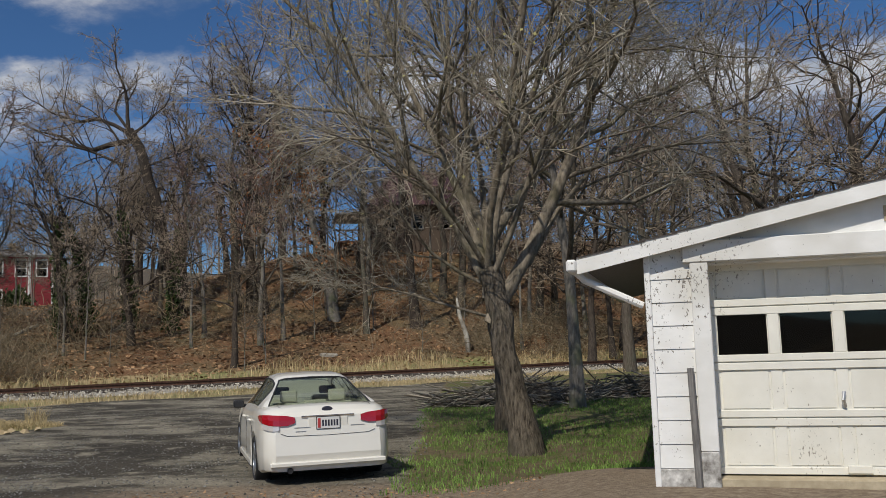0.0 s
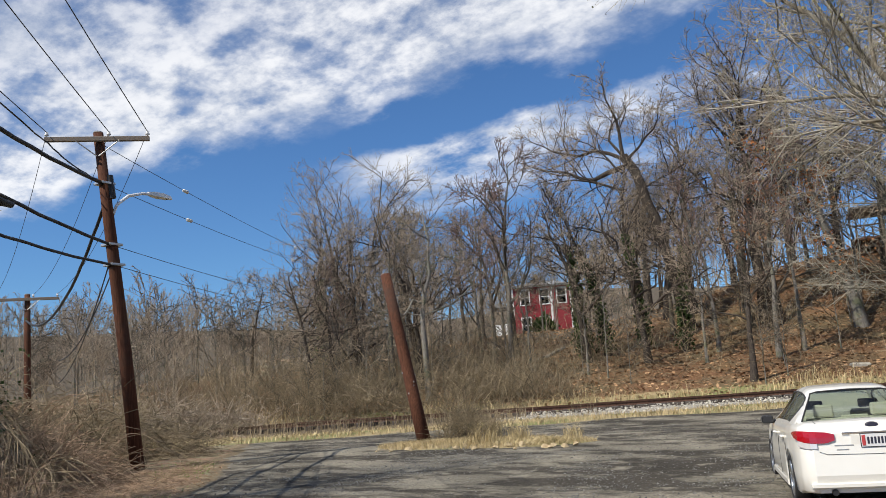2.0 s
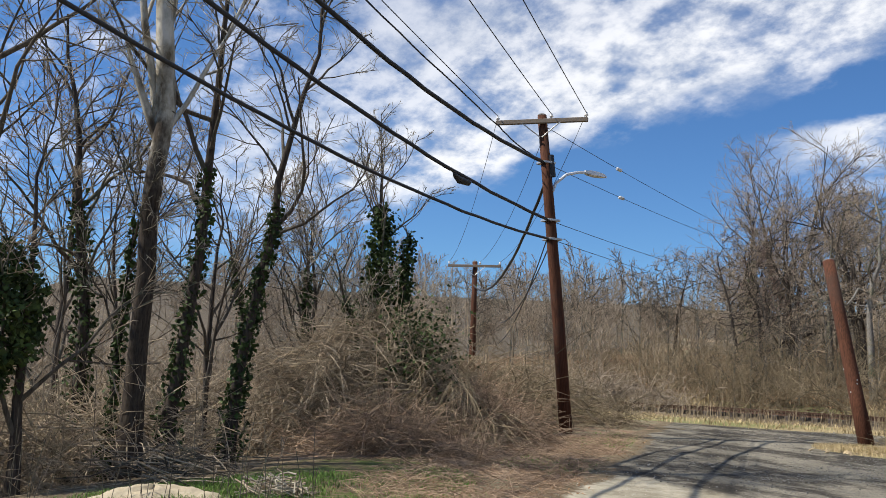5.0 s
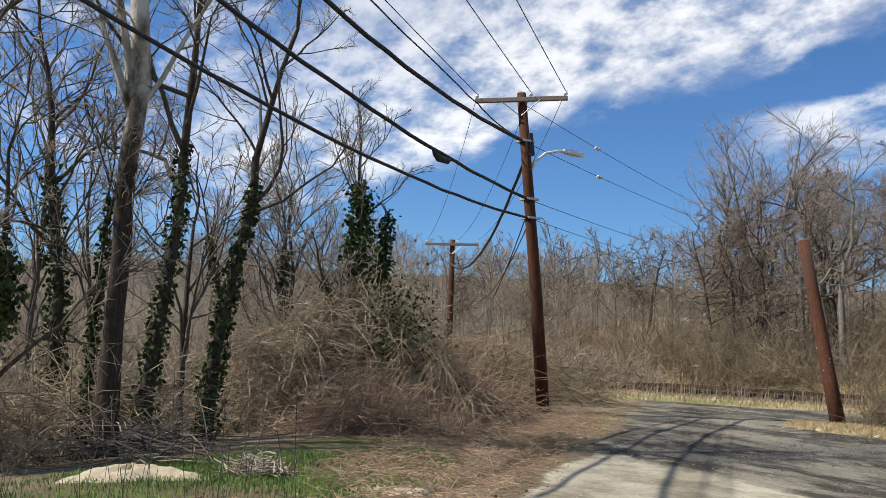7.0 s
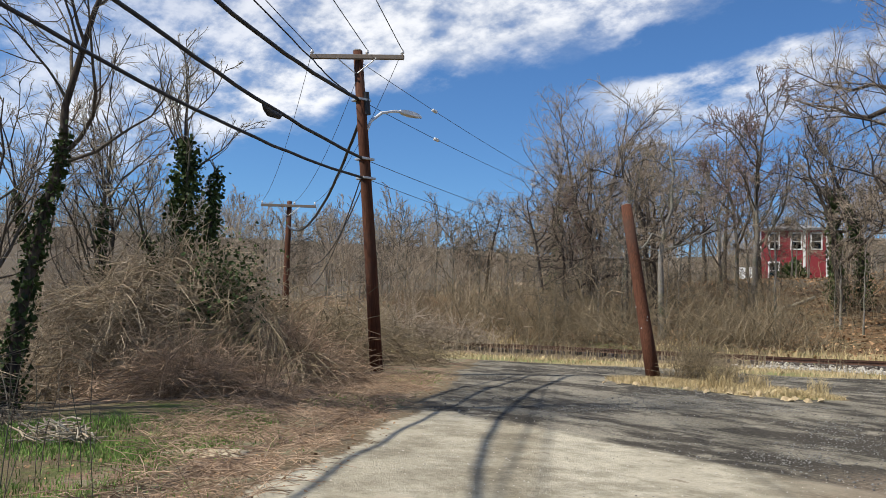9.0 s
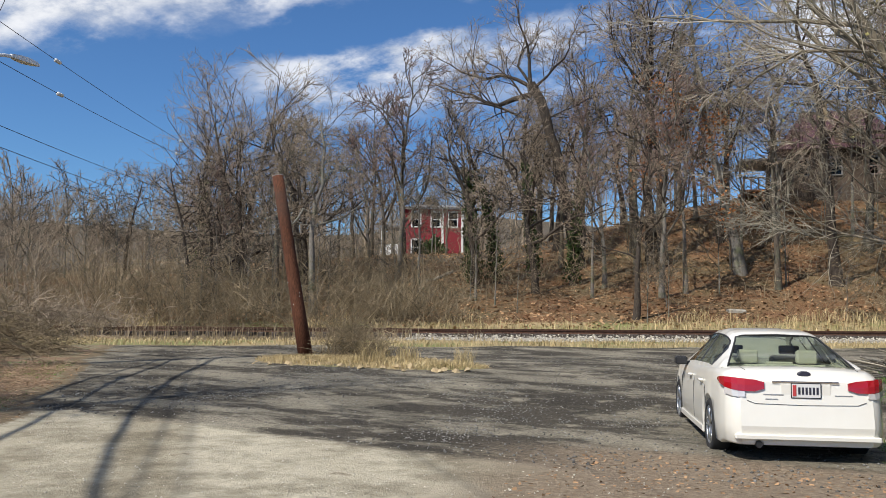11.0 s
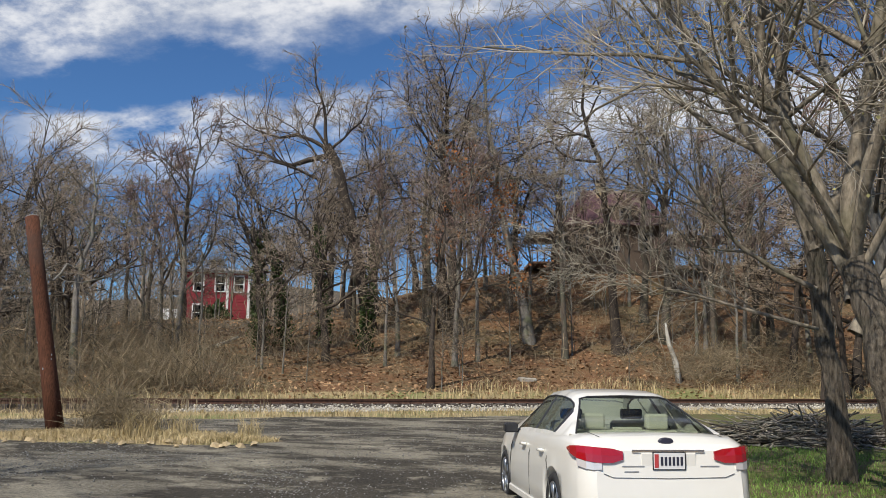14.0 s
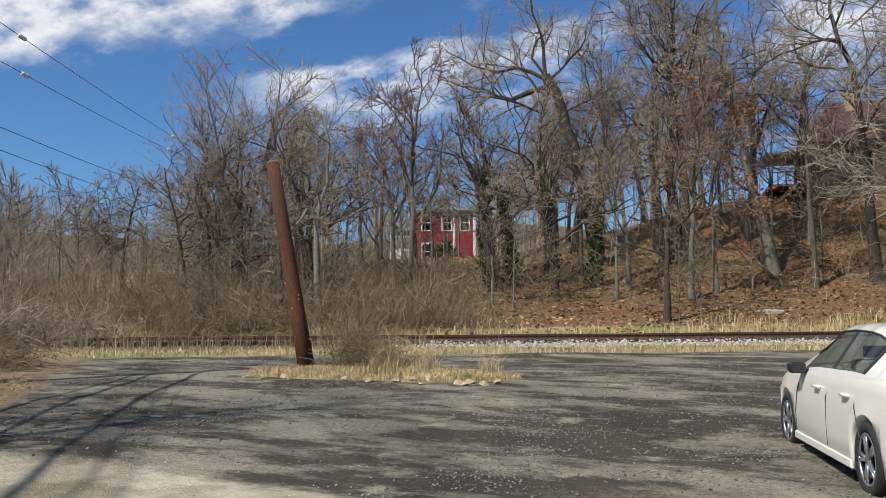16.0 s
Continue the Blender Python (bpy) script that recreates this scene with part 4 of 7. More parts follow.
# trees that stand out on the bank
for kind, x, y, s in ((4, -15.8, 53.4, 0.8), (1, -12.1, 49.2, 0.75), (2, 0.4, 66.4, 1.05), (3, -6.7, 68.2, 1.0),
                      (2, 3.9, 71.2, 1.1), (0, 7.9, 70.5, 1.1), (5, -32.9, 47.7, 0.8), (3, -31.5, 55.2, 0.95), (5, -33.7, 43.1, 0.66), (3, -37.7, 44.9, 0.68), (1, -30.0, 44.0, 0.72), (5, -46.9, 46.1, 0.5), (5, -35.5, 44.5, 0.66), (3, -39.5, 47.0, 0.62),
                      (3, -27.5, 50.5, 1.1), (4, -24.5, 47.5, 0.8), (0, -16.5, 66, 1.05), (4, 4.5, 60.5, 0.9), (5, 12, 64, 1.0), (0, 3.4, 62.5, 0.95), (3, 5.4, 64.5, 1.0), (5, 8.0, 63.0, 0.9), (2, 6.4, 68.0, 1.0), (4, 2.4, 64.6, 0.95), (3, 9.6, 66.0, 1.05), (1, 10.8, 61.5, 0.95), (2, 17, 72, 1.1), (0, 23, 78, 1.1), (5, 20, 67, 0.9)):
    plant(kind, x, y, s)

for kind, x, y, s in ((1, -8.0, 73.5, 1.0), (0, -10.5, 71, 1.0), (4, -2.0, 73, 1.0), (5, 1.5, 77, 1.0), (3, -13.5, 74, 1.0), (2, -1.0, 70, 1.0), (4, -8.9, 66, 1.0), (3, 3, 65, 0.9), (6, -7.5, 71.5, 1.5), (6, -9.6, 73, 1.5), (6, -37.9, 78, 1.4), (4, -36.4, 72, 0.75), (6, -33.2, 68.5, 1.4), (6, -40.2, 80, 1.5)):
    plant(kind, x, y, s)

# trees on the near side of the line, behind the garage
for kind, x, y, s in ((3, 3.4, 23.2, 0.95), (5, 15.0, 43.5, 1.25), (1, 20.0, 41.7, 1.35), (0, 11.5, 52.0, 1.2), (3, 23.0, 54.0, 1.3), (5, 27, 49, 1.2), (2, 17.5, 50, 1.2), (0, 9.0, 46, 1.1), (3, 31, 47, 1.2), (1, 13, 36, 0.8), (0, 14.0, 57, 1.1), (5, 19.5, 58, 1.1), (3, 25.0, 60, 1.2), (0, 29.0, 56, 1.2), (1, 8.5, 56, 1.1), (2, 22, 47, 1.0)):
    plant(kind, x, y, s)

# the rest of the wood, thinner towards the house
rw = random.Random(11)
count = 0
while count < 56:
    a, s = rw.uniform(-30, 58), rw.uniform(8, 52)
    x, y = -10 + 0.835 * a - 0.55 * s, 43 + 0.55 * a + 0.835 * s
    az = math.degrees(math.atan2(-(x + 0.5), y - 3))
    if 24.6 < az < 28.9 or abs(x + 5) < 8 and y > 70:
        continue
    plant(rw.choice((0, 1, 2, 3, 3, 4, 4, 5)), x, y, rw.uniform(0.75, 1.1) * float(np.interp(a, [-30, -18, -5, 8], [0.55, 0.72, 0.85, 1.0])))
    count += 1

for k in range(125):
    a, s = rw.uniform(-42, 45) if k < 85 else rw.uniform(-45, -8), rw.uniform(4.5, 26)
    x, y = -10 + 0.835 * a - 0.55 * s, 43 + 0.55 * a + 0.835 * s
    plant(6, x, y, rw.uniform(0.5, 1.3))

# the old oak that leans out over the bank
OAK = (-19.4, 61.8)
oak, otr, oout = bare_tree("oak_tree", "old bare oak leaning with dark twisted limbs", BARK_DARK, BARK_DARK, TWIG, (*OAK, gz(*OAK)), 0, seed=33, h=13.8, r=0.50, limbs=1, lean=(-3.0, -0.6), up=0.05, gnarl=0.26, shoots=(12, 8, 5), twig=0.011, trunk_to=0.97, bend=0.25,
                           stems=((252, 88, 9.5, 0.22, 0.8), (256, 64, 8.5, 0.17, 0.2), (285, 10, 6.5, 0.15, 0.0), (75, 38, 6.0, 0.12, 0.6), (215, 62, 5.5, 0.10, 1.4), (246, 82, 7.0, 0.12, 2.6), (60, 70, 5.0, 0.09, 3.2), (262, 25, 6.5, 0.12, 0.0)))
# two tall trees that stand out on the slope below the hilltop house
for x, y, h, r, lx, seed, mt, lb in ((-8.4, 62.0, 23, 0.34, -3.0, 151, BARK_GREY, "tall grey-tan tree rising from leafy slope"), (-2.7, 62.0, 22, 0.32, -3.0, 158, BARK_DARK, "tall dark-barked tree leaning on leafy slope"), (-13.6, 62.8, 21, 0.30, -2.2, 163, BARK_DARK, "dark gnarled tree on the leafy slope")):
    bare_tree("woodland_tree", lb, mt, mt, TWIG, (x, y, gz(x, y)), 0, "trees on the bank", seed=seed, h=h, r=r, limbs=15, first=0.42, lean=(lx, -0.4), ang=(40, 78), limb_len=(0.28, 0.5), up=0.04, gnarl=0.25, shoots=(9, 6, 4), twig=0.012, trunk_to=0.88)
# a broad vase-shaped crown and a crooked grey tree where the bank is low
VASE = (-40.2, 50.5)
bare_tree("woodland_tree", "broad fan-crowned bare tree on low bank", BARK, BARK, TWIG, (*VASE, gz(*VASE)), 0, "trees on the bank", seed=171, h=2.6, r=0.42, limbs=1, bend=0.1, up=0.06, gnarl=0.13, shoots=(11, 8, 5), twig=0.012, trunk_to=0.9,
          stems=((240, 30, 10.5, 0.13, 0.4), (230, 16, 11.5, 0.15, 0.0), (60, 8, 12.5, 0.16, 0.0), (50, 24, 11.0, 0.13, 0.3), (60, 38, 9.0, 0.10, 0.6), (245, 46, 8.5, 0.09, 0.6), (330, 20, 11.0, 0.12, 0.1), (150, 22, 10.0, 0.11, 0.2)))
CROOK = (-27.5, 41.2)
bare_tree("woodland_tree", "crooked pale grey tree with bent limbs", BARK_GREY, BARK_GREY, TWIG, (*CROOK, gz(*CROOK)), 0, "trees on the bank", seed=177, h=12.4, r=0.20, limbs=11, first=0.4, lean=(-1.4, 0.2), ang=(50, 95), limb_len=(0.28, 0.5), up=0.03, gnarl=0.34, shoots=(7, 6, 4), twig=0.009, trunk_to=0.9)
OAK2 = (-14.5, 63.5)
oak2 = bare_tree("oak_tree", "tall bare oak with arching dark limbs on bank", BARK_DARK, BARK_DARK, TWIG, (*OAK2, gz(*OAK2)), 60, seed=35, h=21, r=0.42, limbs=12, first=0.5, lean=(-1.5, 0), ang=(35, 72), limb_len=(0.42, 0.7), up=0.07, gnarl=0.24, shoots=(8, 6, 4), twig=0.010)[0]

# ivy-hung trees on the bank
rng = np.random.default_rng(4)
for k, (x, y, h, lx) in enumerate(((-22.7, 54.9, 13, -2.0), (-23.8, 53.9, 12, -0.5), (-21.0, 57.5, 14, -1.2), (-18.2, 57.0, 12, 0.3), (-25.5, 57, 13, -1.0), (-38.5, 44.5, 12, 0))):
    ob, tr, _ = bare_tree("ivy_tree", "bare bank tree with ivy-wrapped trunk", BARK_DARK, BARK_DARK, TWIG, (x, y, gz(x, y)), 0, "ivy-hung trees", seed=50 + k, h=h, r=0.22, limbs=10, first=0.4, lean=(lx, 0), ang=(25, 60), limb_len=(0.3, 0.5), shoots=(6, 5, 3), twig=0.011)
    add_ivy(ob, tr, rng, 0.05, 0.72, 1500, 0.38, 0.20)

# a beech that still holds its russet leaves
BE = (-11.0, 57.0)
beech, btr, bout = bare_tree("beech_tree", "slim tree holding last russet leaves", BARK_GREY, BARK, TWIG, (*BE, gz(*BE)), 0, seed=61, h=15, r=0.14, limbs=14, first=0.35, ang=(45, 80), limb_len=(0.3, 0.45), up=0.02, shoots=(6, 5, 3), twig=0.009)
pts = bout[3][0][:, -1]
pts = pts[(rng.uniform(size=len(pts)) < 0.42)]
lf = new("leaves", leaves_mesh("leaves", np.repeat(pts, 2, 0) + rng.normal(0, 0.2, (len(pts) * 2, 3)), 0.19, rng, RUSSET))
lf.parent = beech

# pale sycamore and ivy trees where the ground falls away
SYC = (-14.6, 3.9)
syc, strk, _ = bare_tree("sycamore_tree", "tall sycamore, dark below and mottled white above", BARK_SYC, BARK_SYC, TWIG_PALE, (*SYC, gz(*SYC)), 0, seed=71, h=6.6, r=0.215, limbs=1, lean=(0.0, 0.1), up=0.08, gnarl=0.10, shoots=(9, 6, 4), twig=0.005, trunk_to=0.95, stems=((10, 2, 12.0, 0.175, 0.0), (190, 13, 9.0, 0.085, 0.9), (185, 22, 2.4, 0.11, 0.7), (200, 6, 6.0, 0.06, 0.3), (30, 34, 5.0, 0.05, 0.4)))
for k, (x, y, h, r, lx, ly, lo, hi, n, th) in enumerate(((-15.4, 4.65, 14, 0.13, 0.2, 0.8, 0.02, 0.5, 950, 0.11), (-15.9, 5.88, 12.5, 0.12, 0.1, 0.6, 0.02, 0.5, 1150, 0.14), (-16.8, 3.3, 11, 0.14, 0, 0, 0.02, 0.6, 1000, 0.26), (-15.0, 3.6, 7, 0.05, 0, 0.2, 0.02, 0.8, 700, 0.09),
                                                        (-14.2, 1.0, 13, 0.17, 0, 0.3, 0.0, 0.45, 1500, 0.25))):
    ob, tr, _ = bare_tree("ivy_tree", "slender bare tree with ivy climbing its trunk", BARK_DARK, BARK, TWIG_PALE, (x, y, gz(x, y)), 0, "ivy-hung trees", seed=80 + k, h=h, r=r, limbs=12, first=0.4, lean=(lx, ly), ang=(28, 62), limb_len=(0.25, 0.45), up=0.05, gnarl=0.17, shoots=(5, 4, 3), twig=0.006, trunk_to=0.8)
    add_ivy(ob, tr, rng, lo, hi, n, th)
for k, (x, y, h) in enumerate(((-19.5, 3.0, 10), (-20.5, 6.5, 9), (-13.6, 2.2, 6.5), (-21.5, 9.5, 9), (-24, 5, 11), (-26, 11, 9))):
    bare_tree("scrub_tree", "spindly bare scrub tree in the thicket", BARK_DARK, BARK, TWIG, (x, y, gz(x, y)), 40 * k, "scrub trees", seed=95 + k, h=h, r=0.09, limbs=12, first=0.15, ang=(22, 55), limb_len=(0.35, 0.6), up=0.1, shoots=(6, 5, 3), twig=0.006)
# the tree by the road whose shadow falls over the drive
bare_tree("roadside_tree", "bare roadside tree behind the verge", BARK, BARK, TWIG, (-6.2, -4.8, gz(-6.2, -4.8)), 0, seed=140, h=15, r=0.2, limbs=12, first=0.35, ang=(25, 50), limb_len=(0.3, 0.45), shoots=(7, 5, 2), twig=0.008)
# evergreen-ivy bush at the field's near end
IB = (-13.4, 1.62)
ibush = thing("ivy_bush", "dense dark green ivy mass on a dead trunk", "bush", pose(*IB, gz(*IB)))
part("trunk", tube([(0, 0, -0.3), (0.1, 0, 1.0), (0.05, 0.1, 3.2)], [0.12, 0.1, 0.07], 9), BARK_DARK, ibush, smooth=True)
c = rng.normal(0, 1, (5200, 3))
c /= np.linalg.norm(c, axis=1, keepdims=True)
c *= rng.uniform(0.55, 1.0, (5200, 1)) ** 0.5
c = c * [0.75, 0.75, 1.05] * (1 + 0.25 * np.sin(c[:, :1] * 9) * np.cos(c[:, 2:3] * 8)) + [0, 0, 2.7]
lf = new("ivy", leaves_mesh("ivy", c, 0.10, rng, IVY, droop=0.4))
lf.parent = ibush

# the ivy-covered snag above the thicket
SN = (-19.8, 10.4)
snag, sntr, _ = bare_tree("ivy_snag", "ivy-smothered snag rising from thicket", BARK_DARK, BARK, TWIG_PALE, (*SN, gz(*SN)), 0, seed=111, h=9.2, r=0.13, limbs=10, first=0.6, lean=(0, 0.2), ang=(15, 40), limb_len=(0.3, 0.5), up=0.15, shoots=(6, 4, 2), twig=0.006)
add_ivy(snag, sntr, rng, 0.1, 0.82, 4200, 0.62, 0.12)
stub2, st2, _ = bare_tree("ivy_snag", "short ivy-wrapped dead stem beside taller snag", BARK_DARK, BARK, TWIG_PALE, (-19.6, 11.1, gz(-19.6, 11.1)), 0, seed=112, h=6.6, r=0.11, limbs=4, first=0.85, ang=(15, 40), limb_len=(0.1, 0.2), shoots=(3, 2, 0), twig=0.006)
add_ivy(stub2, st2, rng, 0.1, 1.0, 2200, 0.42, 0.12)
for k, (x, y, h) in enumerate(((-20.5, 9.3, 7.5), (-21.5, 8.0, 8.5), (-18.0, 9.8, 5.5))):
    ob, tr, _ = bare_tree("ivy_snag", "bare leaning stem half wrapped in ivy", BARK_DARK, BARK, TWIG_PALE, (x, y, gz(x, y)), 0, seed=120 + k, h=h, r=0.08, limbs=9, first=0.4, lean=(-0.3, -0.9), ang=(20, 45), limb_len=(0.35, 0.5), up=0.1, shoots=(5, 4, 3), twig=0.006)
    add_ivy(ob, tr, rng, 0.3, 0.75, 500, 0.2, 0.11)


BRAMBLE_BANK = surface("bank_undergrowth", (0.12, 0.095, 0.06), (0.36, 0.285, 0.185), 0.6, 0.95, bumps=0, island=0.45, spec=0.2)


# ---- thickets: arching canes over a mound ----
def thicket(name, label, cx, cy, rx, ry, top, n, mat, seed, rot=0.0, r=0.007, up=0.5, length=(0.6, 1.5), clump=45):
    """Canes that spring from clumps over the mound's face and arch outwards."""
    g = np.random.default_rng(seed)
    n = int(n * 0.62)
    k = max(8, n // clump)
    a, q = g.uniform(0, 6.28, k), np.sqrt(g.uniform(0, 1, k))
    lx, ly = q * np.cos(a) * rx, q * np.sin(a) * ry
    c, s = math.cos(radians(rot)), math.sin(radians(rot))
    x, y = cx + lx * c - ly * s, cy + lx * s + ly * c
    dome = np.sqrt(np.clip(1 - q ** 2, 0, 1)) * (0.75 + 0.25 * waves(x, y, 1.6, seed))
    z = H(x, y) + top * dome * g.uniform(0.1, 1.0, k) ** 0.6 - 0.25
    own = g.integers(0, k, n)
    spread = 0.06 * (rx + ry) * g.normal(size=(n, 3)) * [1, 1, 0.6]
    spread[g.uniform(size=n) < 0.3] *= 2.0
    P = [np.stack([x, y, z], 1)[own] + spread]
    lean = g.normal(size=(k, 3)) * [0.6, 0.6, 0.3]
    d = lean[own] + g.normal(size=(n, 3)) * [0.8, 0.8, 0.55] + [0, 0, up]
    d /= np.linalg.norm(d, axis=1, keepdims=True)
    L = g.uniform(*length, (n, 1)) / 3
    for j in range(3):
        d = d + g.normal(size=(n, 3)) * 0.2 - [0, 0, 0.28]
        d /= np.linalg.norm(d, axis=1, keepdims=True)
        P.append(P[-1] + d * L)
    P = np.stack(P, 1)
    P[..., 2] = np.maximum(P[..., 2], H(P[..., 0], P[..., 1]) + 0.01)
    R = r * g.uniform(0.5, 1.9, (n, 1)) * np.linspace(1, 0.5, 4)[None]
    ob = new(name, cane_mesh(name, [(P, R, 3)], mat))
    return tagged(ob, label, "brush", kind="stuff")


thicket("bramble_thicket", "tangled grey-brown vine thicket on the valley edge", -18.5, 9.3, 2.3, 1.9, 4.0, 15000, BRAMBLE, 201, 35, 0.0075, 0.5, (0.5, 1.6))
thicket("bramble_thicket", "tan mound of dry bramble canes by the drive", -17.8, 11.6, 2.3, 1.2, 1.8, 10000, BRAMBLE_TAN, 202, 45, 0.007, 0.4, (0.5, 1.5))
thicket("bramble_thicket", "low brown bramble along the drive edge", -15.1, 8.9, 2.1, 1.1, 1.15, 4600, BRAMBLE_TAN, 203, 45, 0.006, 0.4, (0.5, 1.4))
thicket("bramble_thicket", "tall brown brush behind the utility pole", -24.6, 17.6, 4.0, 1.8, 2.3, 8000, BRAMBLE_BANK, 204, 45, 0.007)
thicket("bramble_thicket", "grey-brown brush beyond the thicket", -24, 13.5, 5.0, 4.0, 3.6, 5500, BRAMBLE_BANK, 205, 40, 0.010)
thicket("bramble_thicket", "leafless undergrowth below ivy trees", -15.8, 2.9, 2.2, 3.0, 1.8, 5000, BRAMBLE, 206, 0, 0.007, 0.9, (0.6, 1.9))
thicket("bramble_thicket", "leafless brush among valley trees", -21, 2.0, 4, 5, 2.8, 5500, BRAMBLE, 207, 0, 0.009, 0.8)
thicket("bramble_thicket", "tall leafless brush down the valley side", -28, 5.5, 6, 7, 3.4, 7000, BRAMBLE, 215, 0, 0.012, 1.2, (0.8, 2.4))
thicket("bramble_thicket", "brush and saplings at the rail side", -37, 26.3, 8, 1.8, 2.0, 6500, TWIG, 208, 32, 0.013, 0.9)
thicket("bank_brush", "leafless shrubs at the foot of the bank", -29, 37.6, 11, 2.2, 2.2, 8500, BRAMBLE_BANK, 209, 33, 0.010, 2.6, (0.8, 2.2))
thicket("bank_brush", "leafless shrubs low on the wooded bank", -34, 44.5, 15, 5, 2.3, 9000, BRAMBLE_BANK, 210, 33, 0.010, 2.6, (0.8, 2.4))
thicket("bank_brush", "thin brown undergrowth on the wooded bank", -8, 60, 22, 7, 1.8, 7000, BRAMBLE_BANK, 211, 33, 0.010, 1.8, (0.6, 1.8))
thicket("bank_brush", "brown brush beside the railway", 6, 62, 7, 2.5, 2.8, 4500, BRAMBLE_BANK, 212, 33, 0.012, 1.2)
thicket("island_shrub", "upright leafless shrub on grassy island", -13.3, 22.9, 1.05, 0.6, 1.5, 1300, BRAMBLE_BANK, 213, 10, 0.006, 1.6, (0.6, 1.2))
thicket("ivy_mat_canes", "dark tangle of vines over the thicket face", -16.2, 10.3, 1.6, 1.3, 3.0, 1600, BRAMBLE_BANK, 214, 30, 0.007, -0.6)
g = np.random.default_rng(31)
c = g.normal(0, 1, (1500, 3)) * [0.45, 0.45, 0.6] + [-17.0, 10.3, 1.6]
tagged(new("ivy_mat", leaves_mesh("ivy_mat", c, 0.09, g, IVY, droop=0.6)), "dark green ivy draped over vine thicket", "ivy", kind="stuff")


# ---- far woods: one mass of small bare trees along the ridges ----
def far_wood(seed, n, places, label, h, twig):
    g = np.random.default_rng(seed)
    protos = [tree_parts(seed=seed + k, h=1.0, r=0.011, limbs=8, first=0.3, ang=(22, 55), limb_len=(0.3, 0.5), shoots=(5, 5, 0), twig=twig) for k in range(6)]
    allg = []
    for i in range(n):
        x, y = places(g)
        tr, out = protos[i % 6]
        s, a = h * g.uniform(0.65, 1.15), g.uniform(0, 6.28)
        M = np.array([[math.cos(a), -math.sin(a), 0], [math.sin(a), math.cos(a), 0], [0, 0, 1]]) * s
        o = np.array([x, y, float(H(x, y)) - 0.3])
        for P, R, sd in [tr] + out:
            k = [0, 3, 7] if P.shape[1] == 8 else [0, 4, 8, 11] if P.shape[1] == 12 else [0, 1, 3] if P.shape[1] == 4 else [0, -1]
            allg.append(((P @ M.T + o)[:, k], (R * s)[:, k], 3))
    ob = new("far_wood", cane_mesh("far_wood", allg, TWIG))
    return tagged(ob, label, "woods", kind="stuff")


def ridge_place(g):
    a, r = radians(g.uniform(30, 100)), g.uniform(75, 250)
    return -r * math.sin(a), r * math.cos(a)


def bank_place(g):
    while True:
        a, s = g.uniform(-22, 95), g.uniform(30, 95)
        x, y = -10 + 0.835 * a - 0.55 * s, 43 + 0.55 * a + 0.835 * s
        if not 24.6 < math.degrees(math.atan2(-(x + 0.5), y - 3)) < 28.9 or y > 95:
            return x, y


def behind_house(g):
    a, r = radians(g.uniform(17, 36)), g.uniform(105, 140)
    return -r * math.sin(a), r * math.cos(a)


def valley_place(g):
    a, r = radians(g.uniform(66, 104)), g.uniform(25, 62)
    return -r * math.sin(a), r * math.cos(a)


def near_ridge_place(g):
    a, r = radians(g.uniform(44, 90)), g.uniform(48, 80)
    return -r * math.sin(a), r * math.cos(a)


far_wood(301, 300, ridge_place, "distant bare brown woods along the ridge", 9.5, 0.0016)
far_wood(302, 85, bank_place, "bare woods further up the bank", 13, 0.0009)
far_wood(303, 120, near_ridge_place, "bare woods beyond the valley", 5.6, 0.0011)
far_wood(305, 85, valley_place, "bare scrub woods down in the valley", 4.8, 0.0016)
far_wood(304, 24, behind_house, "bare woods behind the red house", 13, 0.001)


# ---- the white saloon car ----
CL, HW = 4.735, 0.905


def tab(t, pairs):
    return float(np.interp(t, [p[0] for p in pairs], [p[1] for p in pairs]))


W_TAB = [(0, 0.70), (0.05, 0.775), (0.15, 0.835), (0.35, 0.872), (0.7, 0.892), (1.2, 0.905), (3.0, 0.905), (3.8, 0.895), (4.2, 0.86), (4.5, 0.78), (4.65, 0.66), (4.735, 0.5)]
TOP_TAB = [(0, 1.02), (0.1, 1.075), (0.3, 1.095), (0.75, 1.085), (1.2, 1.06), (3.3, 1.03), (3.6, 1.0), (4.2, 0.90), (4.55, 0.78), (4.735, 0.62)]
BELT_TAB = [(0, 0.985), (0.3, 1.02), (0.8, 1.03), (2.0, 0.98), (3.3, 0.945), (4.0, 0.88), (4.5, 0.74), (4.735, 0.58)]
AXLES, ARCH = (1.0, 3.75), 0.365


def sill(y):
    z = 0.20 if y > 0.35 else 0.24
    for ax in AXLES:
        d = abs(y - ax)
        if d < ARCH:
            z = max(z, 0.32 + math.sqrt(ARCH ** 2 - d ** 2))
    return z


def rear_shear(y, z):
    f = max(0.0, 1 - y / 0.6)
    k = tab(z, [(0.2, 0.05), (0.35, 0.0), (0.62, 0.0), (0.68, 0.035), (0.95, 0.07), (1.08, 0.16)])
    return k * f


